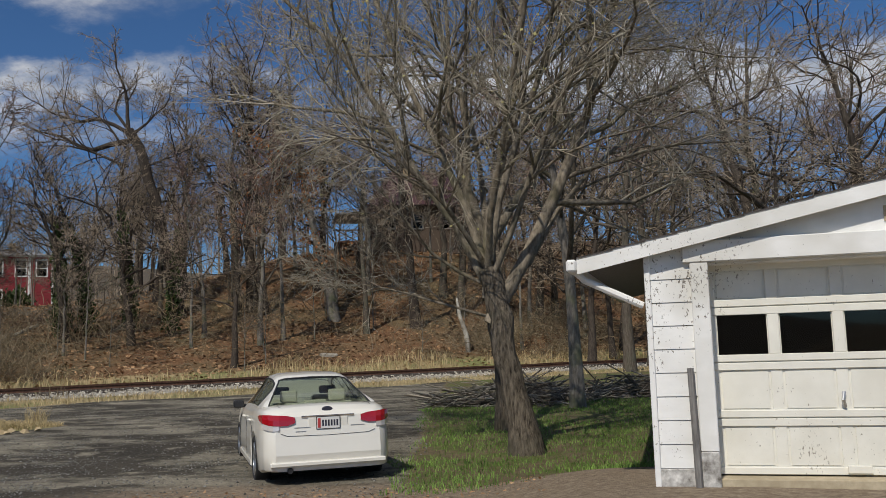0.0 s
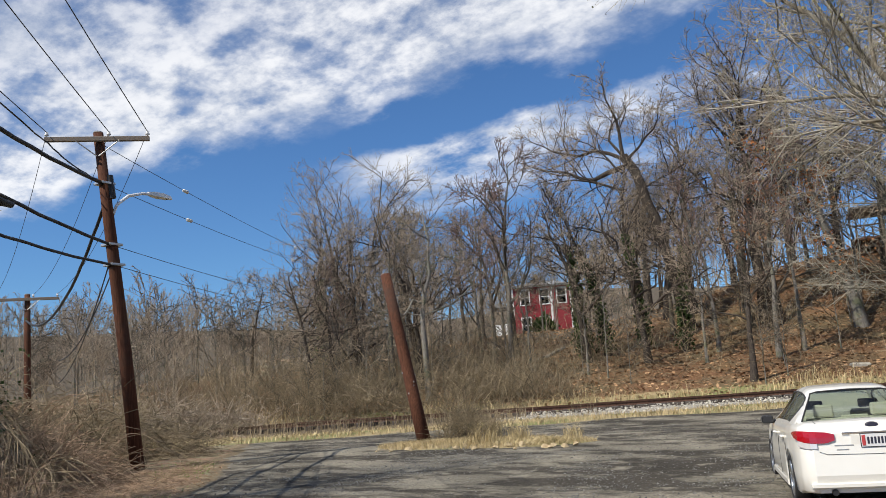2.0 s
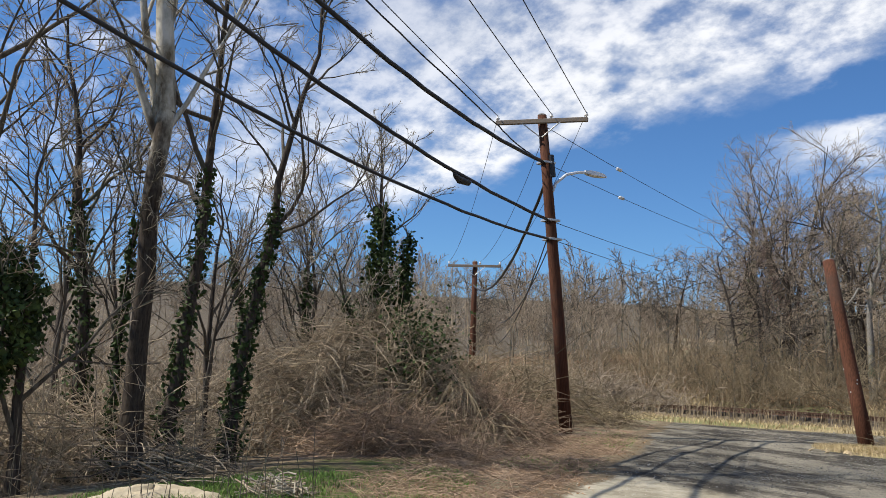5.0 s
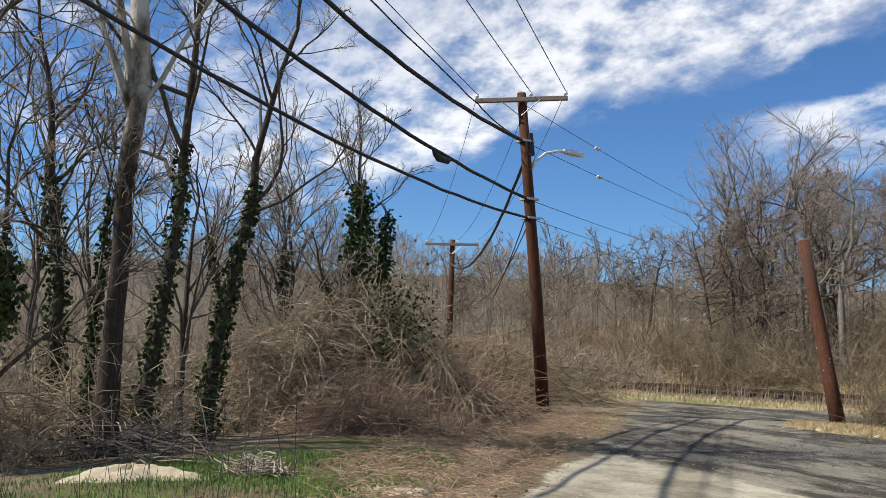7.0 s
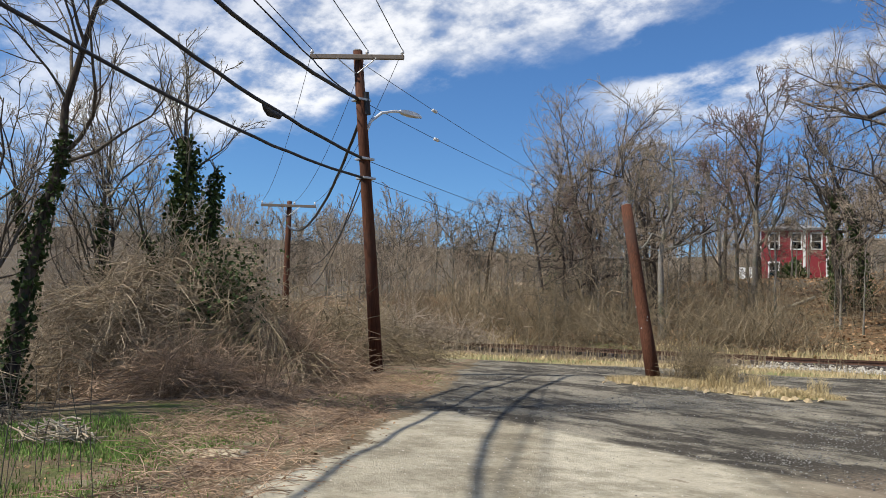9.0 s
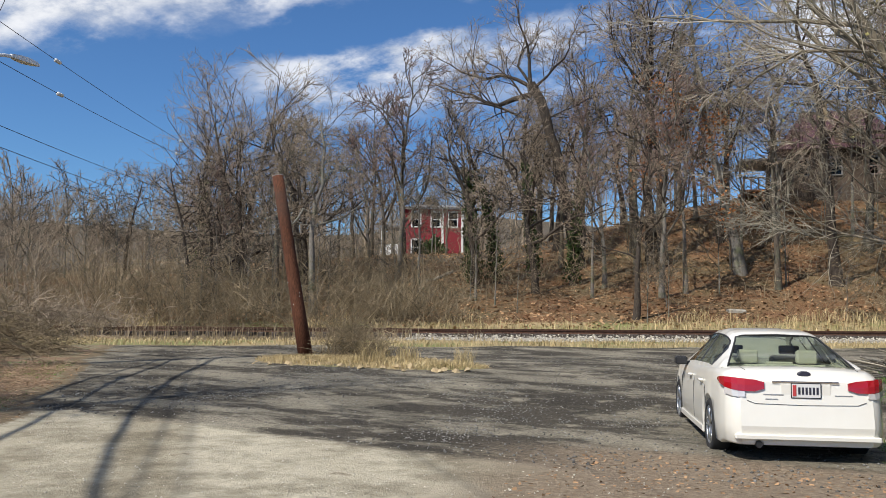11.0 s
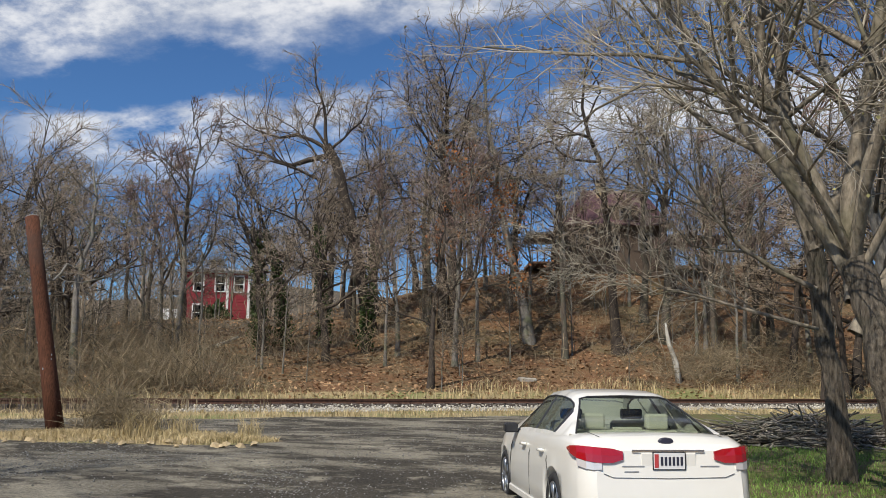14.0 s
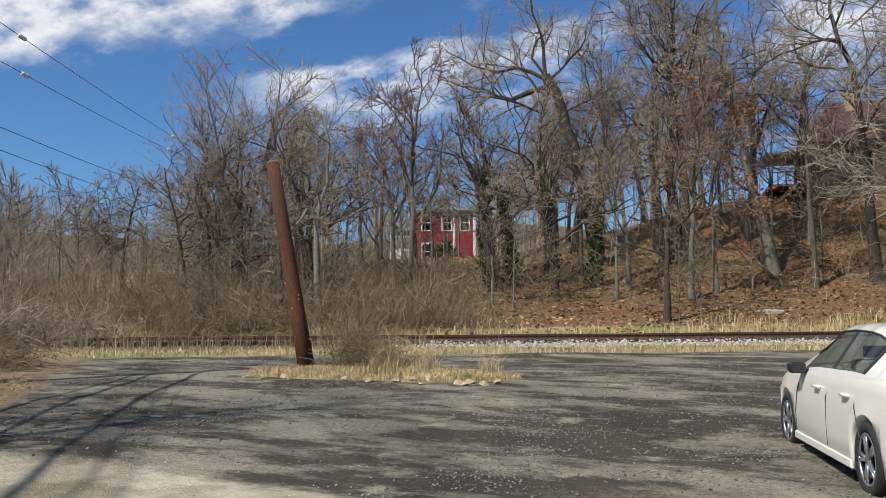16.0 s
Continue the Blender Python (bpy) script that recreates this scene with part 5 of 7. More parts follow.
car = thing("white_sedan", "white four-door sedan parked on the asphalt lot", "car", pose(-1.19, 13.42, float(H(-1.9, 15.4)) - 0.035, 0, 0, 19))
ys = sorted(set([0, 0.02, 0.05, 0.1, 0.15, 0.22, 0.3, 0.4, 0.5] + list(np.arange(0.6, 4.5, 0.07)) + [a + s * ARCH * k for a in AXLES for s in (-1, 1) for k in (0.999, 0.97, 0.9)] + [4.5, 4.58, 4.65, 4.7, 4.735]))
V, F = [], []
for y in ys:
    w, b, top, z0 = tab(y, W_TAB), tab(y, BELT_TAB), tab(y, TOP_TAB), sill(y)
    m = max(0.60, z0 + 0.03)
    half = [(w - 0.16, z0), (w - 0.02, z0), (w, z0 + 0.02), (w + 0.012, max(0.45, z0 + 0.025)), (w + 0.010, max(m, 0.68)), (w - 0.004, b - 0.13), (w - 0.02, b - 0.04), (w - 0.05, b), (w - 0.13, b + 0.6 * (top - b)), (w * 0.5, top - 0.01), (0, top)]
    ring = [(-x, z) for x, z in half] + [(x, z) for x, z in reversed(half[:-1])]
    V += [(x, y + rear_shear(y, z), z) for x, z in ring]
n = len(ring)
for i in range(len(ys) - 1):
    for k in range(n - 1):
        F.append((i * n + k, i * n + k + 1, (i + 1) * n + k + 1, (i + 1) * n + k))
body = part("body", (V, F), CAR_WHITE, car, "white painted body", True)
# tail and nose panels, in bands from side to side
for nm, i0 in (("tail_panel", 0), ("nose_panel", (len(ys) - 1) * n)):
    h = n // 2
    part(nm, (V[i0:i0 + n], [(k, n - 1 - k, n - 2 - k, k + 1) if i0 else (k, k + 1, n - 2 - k, n - 1 - k) for k in range(h)]), CAR_WHITE, car)
part("underbody", cbox(-0.72, 0.72, 0.3, 4.4, 0.19, 0.5, 0.03), CAR_BLACK, car)
for sx in (-1, 1):
    part("side_skirt", cbox(sx * 0.86 - 0.06, sx * 0.86 + 0.06, 1.38, 3.36, 0.17, 0.27, 0.025), CAR_WHITE, car)

# cabin: glass where the windows are, paint for roof and pillars
ZR = [(0.68, 1.085), (0.9, 1.20), (1.15, 1.325), (1.4, 1.43), (1.55, 1.47), (1.8, 1.493), (2.2, 1.50), (2.6, 1.478), (2.78, 1.44), (3.0, 1.34), (3.3, 1.16), (3.52, 1.02)]
cy = sorted(set([p[0] for p in ZR] + list(np.arange(0.7, 3.5, 0.1))))
rings = []
for y in cy:
    zr, zb = tab(y, ZR), tab(y, BELT_TAB) - 0.02
    hgt = max(zr - zb, 0.01)
    wb = tab(y, W_TAB) - 0.055
    ins = min(0.325, 0.70 * hgt + 0.02)
    wt_ = wb - ins
    rings.append([(-wb, zb), (-wb + ins * 0.10, zb + hgt * 0.14), (-wt_ - 0.035, zr - 0.085 * min(1, hgt / 0.3)), (-wt_ + 0.03, zr - 0.035), (-wt_ + 0.12, zr - 0.012), (0, zr), (wt_ - 0.12, zr - 0.012), (wt_ - 0.03, zr - 0.035), (wt_ + 0.035, zr - 0.085 * min(1, hgt / 0.3)), (wb - ins * 0.10, zb + hgt * 0.14), (wb, zb)])
shell, rear_g, front_g, left_g, right_g, pillar = [], [], [], [], [], []
CV = [(x, y, z) for y, r in zip(cy, rings) for x, z in r]
nr = 11
for i in range(len(cy) - 1):
    ym = (cy[i] + cy[i + 1]) / 2
    for k in range(nr - 1):
        q = (i * nr + k, i * nr + k + 1, (i + 1) * nr + k + 1, (i + 1) * nr + k)
        if k in (1, 8) and 1.22 < ym < 3.16:
            (pillar if 2.06 < ym < 2.20 or ym < 1.30 else left_g if k == 1 else right_g).append(q)
        elif 3 <= k <= 6 and ym < 1.42:
            rear_g.append(q)
        elif 3 <= k <= 6 and ym > 2.78:
            front_g.append(q)
        else:
            shell.append(q)


def sub(faces):
    ids = sorted({i for f in faces for i in f})
    mp = {i: j for j, i in enumerate(ids)}
    return [CV[i] for i in ids], [tuple(mp[i] for i in f) for f in faces]


part("roof_shell", sub(shell), CAR_WHITE, car, "white roof and pillars", True)
for lo_x in (-1, 1):
    for lo_y, hi_y in ((0.0, 1.6), (1.6, 3.0)):
        fs = [f for f in pillar if CV[f[0]][0] * lo_x > 0 and lo_y < CV[f[0]][1] < hi_y]
        part("door_pillar", sub(fs), CAR_BLACK, car, "black window pillar", True)
for nm, fs in (("rear_window", rear_g), ("windscreen", front_g), ("side_window", left_g), ("side_window", right_g)):
    w = part(nm, sub(fs), CAR_GLASS_REAR if "rear" in nm else CAR_GLASS, car, "tinted green glass", True)
    w.visible_shadow = False
back = [i for i, y in enumerate(cy) if y <= 1.42]
for k in (3, 7):
    part("window_seal", tube([(rings[i][k][0], cy[i], rings[i][k][1] + 0.002) for i in back], 0.011, 6), CAR_BLACK, car)
i = back[-1]
part("window_seal", tube([(rings[i][k][0], cy[i], rings[i][k][1] + 0.002) for k in range(3, 8)], 0.009, 6), CAR_BLACK, car)
for k in (2, 8):
    part("window_seal", tube([(rings[i][k][0], cy[i], rings[i][k][1]) for i in range(len(cy)) if 1.2 < cy[i] < 3.2], 0.012, 6), CAR_BLACK, car)
part("head_lining", cbox(-0.46, 0.46, 1.5, 2.7, 1.40, 1.42, 0.008), CAR_BLACK, car)
# inside
part("parcel_shelf", cbox(-0.62, 0.62, 0.8, 1.3, 0.98, 1.03, 0.01), CAR_BLACK, car)
part("cabin_floor", cbox(-0.7, 0.7, 1.2, 3.4, 0.45, 0.55, 0.02), CAR_BLACK, car)
part("dashboard", cbox(-0.7, 0.7, 3.0, 3.45, 0.75, 0.98, 0.05), CAR_BLACK, car)
part("rear_bench", cbox(-0.62, 0.62, 1.28, 1.5, 0.5, 1.06, 0.06), SEAT, car, "beige rear seat back")
for x, y in ((-0.36, 1.36), (0.36, 1.36)):
    part("headrest", cbox(x - 0.125, x + 0.125, y - 0.06, y + 0.05, 1.07, 1.24, 0.055), SEAT, car, "beige headrest")
part("headrest", cbox(-0.13, 0.2, 1.34, 1.42, 1.03, 1.09, 0.025), SEAT, car, "low beige centre headrest")
for x in (-0.37, 0.37):
    part("front_seat", cbox(x - 0.24, x + 0.24, 2.2, 2.36, 0.55, 1.12, 0.06), SEAT, car, "beige front seat")
    part("headrest", cbox(x - 0.13, x + 0.13, 2.2, 2.28, 1.14, 1.26, 0.035), CAR_BLACK, car, "dark front headrest")


def tail_strip(sx, path, z_lo, z_hi, mat, name, label):
    """A lens that follows the corner: path of (lateral, forward), with the lower and upper edges."""
    Vt, Ft = [], []
    m = len(path)
    for layer, o in ((0, 0.02), (1, -0.05)):
        for (x, y), a, b in zip(path, z_lo, z_hi):
            for z in (a, (a + b) / 2, b):
                yy = y + tab(z, [(0.62, 0.0), (0.68, 0.035), (0.95, 0.07), (1.08, 0.16)]) * max(0.0, 1 - y / 0.6)
                nx = min(1.0, y / 0.16)
                Vt.append((sx * (x + nx * o), yy - (1 - nx) * o, z))
    for i in range(m - 1):
        for k in range(2):
            Ft.append((i * 3 + k, i * 3 + k + 1, i * 3 + k + 4, i * 3 + k + 3))
    e = m * 3
    for i in range(m - 1):
        Ft.append((i * 3, i * 3 + 3, e + i * 3 + 3, e + i * 3))
        Ft.append((i * 3 + 2, e + i * 3 + 2, e + i * 3 + 5, i * 3 + 5))
    Ft += [(0, e, e + 2, 2), (e - 3, e - 1, 2 * e - 1, 2 * e - 3)]
    return part(name, (Vt, Ft), mat, car, label)


corner = [(0.45, 0.0), (0.55, 0.0), (0.66, 0.0), (0.735, 0.02), (0.79, 0.06), (0.845, 0.15), (0.875, 0.28), (0.885, 0.38)]
for sx in (-1, 1):
    tail_strip(sx, corner, [0.865, 0.835, 0.835, 0.84, 0.85, 0.87, 0.90, 0.94], [0.94, 0.965, 0.975, 0.98, 0.985, 0.985, 0.975, 0.955], TAIL_RED, "tail_light", "red tail light lens")
    tail_strip(sx, corner[2:6], [0.775, 0.77, 0.775, 0.80], [0.83, 0.835, 0.845, 0.865], TAIL_CLEAR, "reverse_light", "clear reversing lens")


def rear_y(z):
    return tab(z, [(0.2, 0.05), (0.35, 0.0), (0.62, 0.0), (0.68, 0.035), (0.95, 0.07), (1.08, 0.16)])


part("trunk_grip", cbox(-0.36, 0.36, rear_y(0.94) - 0.015, rear_y(0.94) + 0.03, 0.925, 0.955, 0.008), CHROME, car, "bright strip above the plate")
part("plate_recess", cbox(-0.27, 0.27, rear_y(0.85) - 0.006, rear_y(0.85) + 0.02, 0.775, 0.925, 0.01), CAR_WHITE, car)
plate = part("number_plate", cbox(-0.155, 0.155, rear_y(0.85) - 0.018, rear_y(0.85) - 0.008, 0.775, 0.93, 0.004), PLATE, car, "white number plate with dark bars")
py0 = rear_y(0.85) - 0.0215
part("plate_mark", cbox(-0.145, -0.105, py0, py0 + 0.004, 0.79, 0.915, 0.001), PLATE_RED, plate)
for k in range(6):
    x = -0.085 + k * 0.039
    part("plate_bar", cbox(x, x + 0.024, py0, py0 + 0.004, 0.81, 0.89, 0.001), INK, plate)
part("plate_frame", join(cbox(-0.16, 0.16, py0 + 0.001, py0 + 0.012, 0.93, 0.938, 0.002), cbox(-0.16, 0.16, py0 + 0.001, py0 + 0.012, 0.767, 0.776, 0.002), cbox(-0.163, -0.154, py0 + 0.001, py0 + 0.012, 0.77, 0.935, 0.002), cbox(0.154, 0.163, py0 + 0.001, py0 + 0.012, 0.77, 0.935, 0.002)), CAR_BLACK, plate)
bz = 1.03
Vb = [(0.075 * math.cos(a) * s, rear_y(bz) + o, bz + 0.036 * math.sin(a) * s) for s, o in ((1, 0.01), (1, -0.008), (0.8, -0.016)) for a in np.linspace(0, 2 * math.pi, 17)[:-1]]
Fb = [(i * 16 + k, i * 16 + (k + 1) % 16, i * 16 + 16 + (k + 1) % 16, i * 16 + 16 + k) for i in range(2) for k in range(16)] + [tuple(range(32, 48))]
part("badge", (Vb, Fb), INK, car, "dark oval badge")
for x0, x1, z in ((-0.46, -0.24, 0.80), (-0.44, -0.30, 0.75), (0.31, 0.50, 0.80)):
    y0 = rear_y(z) - 0.003
    part("trunk_marking", cbox(x0, x1, y0, y0 + 0.01, z - 0.008, z + 0.008, 0.002), STEEL, car)
# lid and bumper gaps
part("trunk_gap", tube([(-0.64, rear_y(0.70) - 0.002, 0.735), (-0.55, rear_y(0.68) - 0.002, 0.70), (0, rear_y(0.68) - 0.002, 0.69), (0.55, rear_y(0.68) - 0.002, 0.70), (0.64, rear_y(0.70) - 0.002, 0.735)], 0.003, 5), SEAM, car)
for sx in (-1, 1):
    part("trunk_gap", tube([(sx * 0.60, 0.72, 1.076), (sx * 0.63, 0.4, 1.074), (sx * 0.62, 0.24, 1.062)], 0.003, 5), SEAM, car)
part("bumper_lip", cbox(-0.78, 0.78, -0.02, 0.08, 0.30, 0.36, 0.02), CAR_WHITE, car)
part("exhaust", tube([(-0.52, 0.3, 0.25), (-0.52, -0.005, 0.25)], [0.045, 0.05], 12, False), CHROME, car, "round exhaust tip")
part("exhaust_core", tube([(-0.52, 0.25, 0.25), (-0.52, 0.01, 0.25)], 0.04, 12), CAR_BLACK, car)
for sx in (-1, 1):
    x = sx * 0.916
    for y0, y1 in ((3.16, 3.30), (2.12, 2.12), (1.30, 1.12)):
        part("door_gap", tube([(sx * 0.856, y0, 0.96), (x, y0 + (y1 - y0) * 0.3, 0.75), (x, y1, 0.5), (sx * 0.908, y1 + (0.12 if y1 < 1.2 else 0), 0.28)], 0.006, 5), SEAM, car)
    for y in (1.5, 2.42):
        part("door_handle", tube([(x - sx * 0.012, y - 0.1, 0.835), (x + sx * 0.022, y - 0.07, 0.84), (x + sx * 0.022, y + 0.07, 0.835), (x - sx * 0.012, y + 0.1, 0.83)], 0.017, 8), CAR_WHITE, car, smooth=True)
    m = part("door_mirror", cbox(sx * 0.965 - 0.085, sx * 0.965 + 0.085, 2.92, 3.08, 0.93, 1.05, 0.055), CAR_BLACK, car, "black door mirror")
    part("mirror_glass", cbox(sx * 0.965 - 0.07, sx * 0.965 + 0.07, 2.905, 2.93, 0.943, 1.037, 0.01), CAR_BLACK, m)
    part("mirror_stalk", tube([(sx * 0.84, 3.0, 0.96), (sx * 0.92, 2.99, 0.955)], 0.025, 8), CAR_BLACK, m)
    for ax in AXLES:
        wheel = new("wheel")
        wheel.parent = car
        wheel.location = (sx * 0.80, ax, 0.325)
        prof = [(0.235, -0.10), (0.30, -0.108), (0.322, -0.085), (0.326, 0), (0.322, 0.085), (0.30, 0.108), (0.225, 0.10), (0.21, 0.0)]
        Vw = [(o * 1.0, r * math.cos(a), r * math.sin(a)) for a in np.linspace(0, 2 * math.pi, 33)[:-1] for r, o in prof]
        Fw = [(i * 8 + k, i * 8 + (k + 1) % 8, ((i + 1) % 32) * 8 + (k + 1) % 8, ((i + 1) % 32) * 8 + k) for i in range(32) for k in range(8)]
        part("tyre", (Vw, Fw), RUBBER, wheel, "black tyre", True)
        rim = [tube([(sx * 0.06, 0, 0), (sx * 0.10, 0, 0)], [0.06, 0.045], 14), tube([(sx * -0.05, 0, 0), (sx * -0.03, 0, 0)], [0.23, 0.23], 24)]
        for k in range(5):
            for dd in (-0.13, 0.13):
                a = k * 2 * math.pi / 5 + dd
                rim.append(tube([(sx * 0.085, 0.04 * math.cos(a), 0.04 * math.sin(a)), (sx * 0.088, 0.14 * math.cos(a), 0.14 * math.sin(a)), (sx * 0.08, 0.222 * math.cos(a), 0.222 * math.sin(a))], [0.02, 0.017, 0.022], 5))
        a = np.linspace(0, 2 * math.pi, 33)
        rim.append(tube([(sx * 0.088, 0.222 * math.cos(q), 0.222 * math.sin(q)) for q in a], 0.016, 6))
        part("rim", join(*rim), ALLOY, wheel, "five-spoke alloy rim", True)


# ---- the white garage ----
GA = (2.42, 9.75)
GROT = -14.0
gar = thing("garage", "white clapboard garage with peeling paint and closed door", "garage", pose(*GA, float(H(3.4, 10.4)) + 0.08, 0, 0, GROT))
GWID, GDEP, EAVE_Z, RIDGE_Z = 6.4, 7.0, 2.06, 2.72
DX0, DX1, DTOP = 0.54, 4.98, 1.94


def roof_z(x):
    return EAVE_Z + (RIDGE_Z - EAVE_Z) * (1 - abs(x - GWID / 2) / (GWID / 2))


# walls with the door opening left free
def gable(y0, y1, opening):
    if opening:
        polys = [[(0, -0.2), (DX0, -0.2), (DX0, DTOP), (DX0, roof_z(DX0)), (0, EAVE_Z)], [(DX0, DTOP), (DX1, DTOP), (DX1, roof_z(DX1)), (GWID / 2, RIDGE_Z), (DX0, roof_z(DX0))], [(DX1, -0.2), (GWID, -0.2), (GWID, EAVE_Z), (DX1, roof_z(DX1))]]
    else:
        polys = [[(0, -0.2), (GWID, -0.2), (GWID, EAVE_Z), (GWID / 2, RIDGE_Z), (0, EAVE_Z)]]
    out = []
    for p in polys:
        k = len(p)
        out.append(([(x, y0, z) for x, z in p] + [(x, y1, z) for x, z in p], [tuple(range(k)), tuple(reversed(range(k, 2 * k)))] + [(i, k + i, k + (i + 1) % k, (i + 1) % k) for i in range(k)]))
    return join(*out)


part("front_wall", gable(0, 0.12, True), WHITE_BOARD, gar)
part("back_wall", gable(GDEP - 0.12, GDEP, False), WHITE_BOARD, gar)
part("side_wall", cbox(0, 0.12, 0.12, GDEP - 0.12, -0.2, EAVE_Z, 0.004), WHITE_BOARD, gar)
part("side_wall", cbox(GWID - 0.12, GWID, 0.12, GDEP - 0.12, -0.2, EAVE_Z, 0.004), WHITE_BOARD, gar)
part("floor_slab", cbox(0.12, GWID - 0.12, 0.0, GDEP - 0.12, -0.2, 0.0, 0.004), SAND, gar)
# clapboards: each one proud of the wall, tilted out at its lower edge
for k in range(9):
    z0, z1 = 0.10 + k * 0.215, 0.10 + (k + 1) * 0.215 - 0.006
    x1 = DX0 - 0.16
    part("clapboard", ([(0.02, -0.021, z0), (x1, -0.021, z0), (x1, -0.012, z1), (0.02, -0.012, z1), (0.02, -0.002, z0), (x1, -0.002, z0), (x1, -0.002, z1), (0.02, -0.002, z1)], [(0, 1, 2, 3), (0, 4, 5, 1), (3, 2, 6, 7), (0, 3, 7, 4), (1, 5, 6, 2)]), WHITE_BOARD, gar)
    part("clapboard", ([(-0.021, 0.02, z0), (-0.021, GDEP - 0.02, z0), (-0.012, GDEP - 0.02, z1), (-0.012, 0.02, z1), (-0.002, 0.02, z0), (-0.002, GDEP - 0.02, z0), (-0.002, GDEP - 0.02, z1), (-0.002, 0.02, z1)], [(0, 3, 2, 1), (0, 1, 5, 4), (3, 7, 6, 2), (0, 4, 7, 3), (1, 2, 6, 5)]), WHITE_BOARD, gar)
part("base_board", cbox(0.0, DX0 - 0.16, -0.034, -0.002, -0.18, 0.095, 0.006), WHITE_PEEL, gar, "base board with flaking paint")
part("corner_board", cbox(-0.034, 0.02, -0.04, 0.02, -0.18, EAVE_Z, 0.006), WHITE_BOARD, gar)
part("door_jamb", cbox(DX0 - 0.16, DX0, -0.06, -0.002, 0.25, DTOP + 0.02, 0.008), WHITE_BOARD, gar)
part("jamb_foot", cbox(DX0 - 0.16, DX0, -0.058, -0.002, -0.18, 0.25, 0.008), WHITE_PEEL, gar, "rotten peeling foot of the jamb")
part("door_jamb", cbox(DX1, DX1 + 0.2, -0.06, -0.002, -0.18, DTOP + 0.02, 0.008), WHITE_BOARD, gar)
part("door_header", cbox(DX0 - 0.22, DX1 + 0.22, -0.07, -0.002, DTOP + 0.02, DTOP + 0.22, 0.008), WHITE_BOARD, gar)
part("leaning_post", tube([(DX0 - 0.19, -0.07, -0.15), (DX0 - 0.21, -0.06, 1.0)], [0.035, 0.03], 7), OLD_WOOD, gar, "bare grey weathered post")
part("patch_panel", cbox(2.05, 2.6, -0.012, -0.002, DTOP + 0.30, DTOP + 0.44, 0.004), SAND, gar, "faded tan patch board")
# sectional door, set back in the opening
dz = 0.512
door = part("garage_door", cbox(DX0, DX1, 0.055, 0.085, 0.01, DTOP, 0.004), DOOR_PAINT, gar, "cream sectional garage door")
door.location = (0, 0.2, 0)
for a, b, c, d in ((DX0 - 0.06, DX0, -0.2, DTOP), (DX1, DX1 + 0.06, -0.2, DTOP), (DX0 - 0.06, DX1 + 0.06, DTOP, DTOP + 0.06)):
    part("door_reveal", cbox(a, b, 0.122, 0.32, c, d, 0.004), WHITE_BOARD, gar)
cols = 8
for r in range(4):
    z0, z1 = 0.01 + r * dz, min(DTOP + 0.02, 0.01 + (r + 1) * dz)
    cw = (DX1 - DX0) / cols
    part("rail", cbox(DX0, DX1, 0.030, 0.053, z0 + 0.004, z0 + 0.07, 0.005), DOOR_PAINT, door)
    part("rail", cbox(DX0, DX1, 0.030, 0.053, z1 - 0.075, z1 - 0.006, 0.005), DOOR_PAINT, door)
    for c in range(cols + 1):
        xc = DX0 + c * cw
        part("stile", cbox(max(DX0, xc - 0.05), min(DX1, xc + 0.05), 0.032 if r > 1 else 0.044, 0.0535, z0 + 0.07, z1 - 0.075, 0.005), DOOR_PAINT, door)
    for c in range(cols):
        xa, xb = DX0 + c * cw + (0.06 if c else 0.06), DX0 + (c + 1) * cw - 0.06
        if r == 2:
            # flat near-black sheet behind the pane, painted for the unlit garage inside
            part("shade_backing", cbox(xa, xb, 0.044, 0.0545, z0 + 0.07, z1 - 0.075, 0.003), SHADOW_DARK, door)
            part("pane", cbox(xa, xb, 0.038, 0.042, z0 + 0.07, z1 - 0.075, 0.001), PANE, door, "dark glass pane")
        else:
            part("panel", cbox(xa + 0.012, xb - 0.012, 0.046, 0.0545, z0 + 0.085, z1 - 0.09, 0.006), DOOR_PAINT, door)
hx = DX0 + 2.0 * (DX1 - DX0) / cols
part("handle", tube([(hx, 0.02, 0.62), (hx - 0.02, -0.02, 0.68), (hx, 0.02, 0.75)], 0.016, 8), STEEL, door, "steel door handle")
part("pull_bracket", cbox(hx - 0.02, hx + 0.18, 0.0, 0.03, 0.03, 0.10, 0.005), DOOR_PAINT, door)
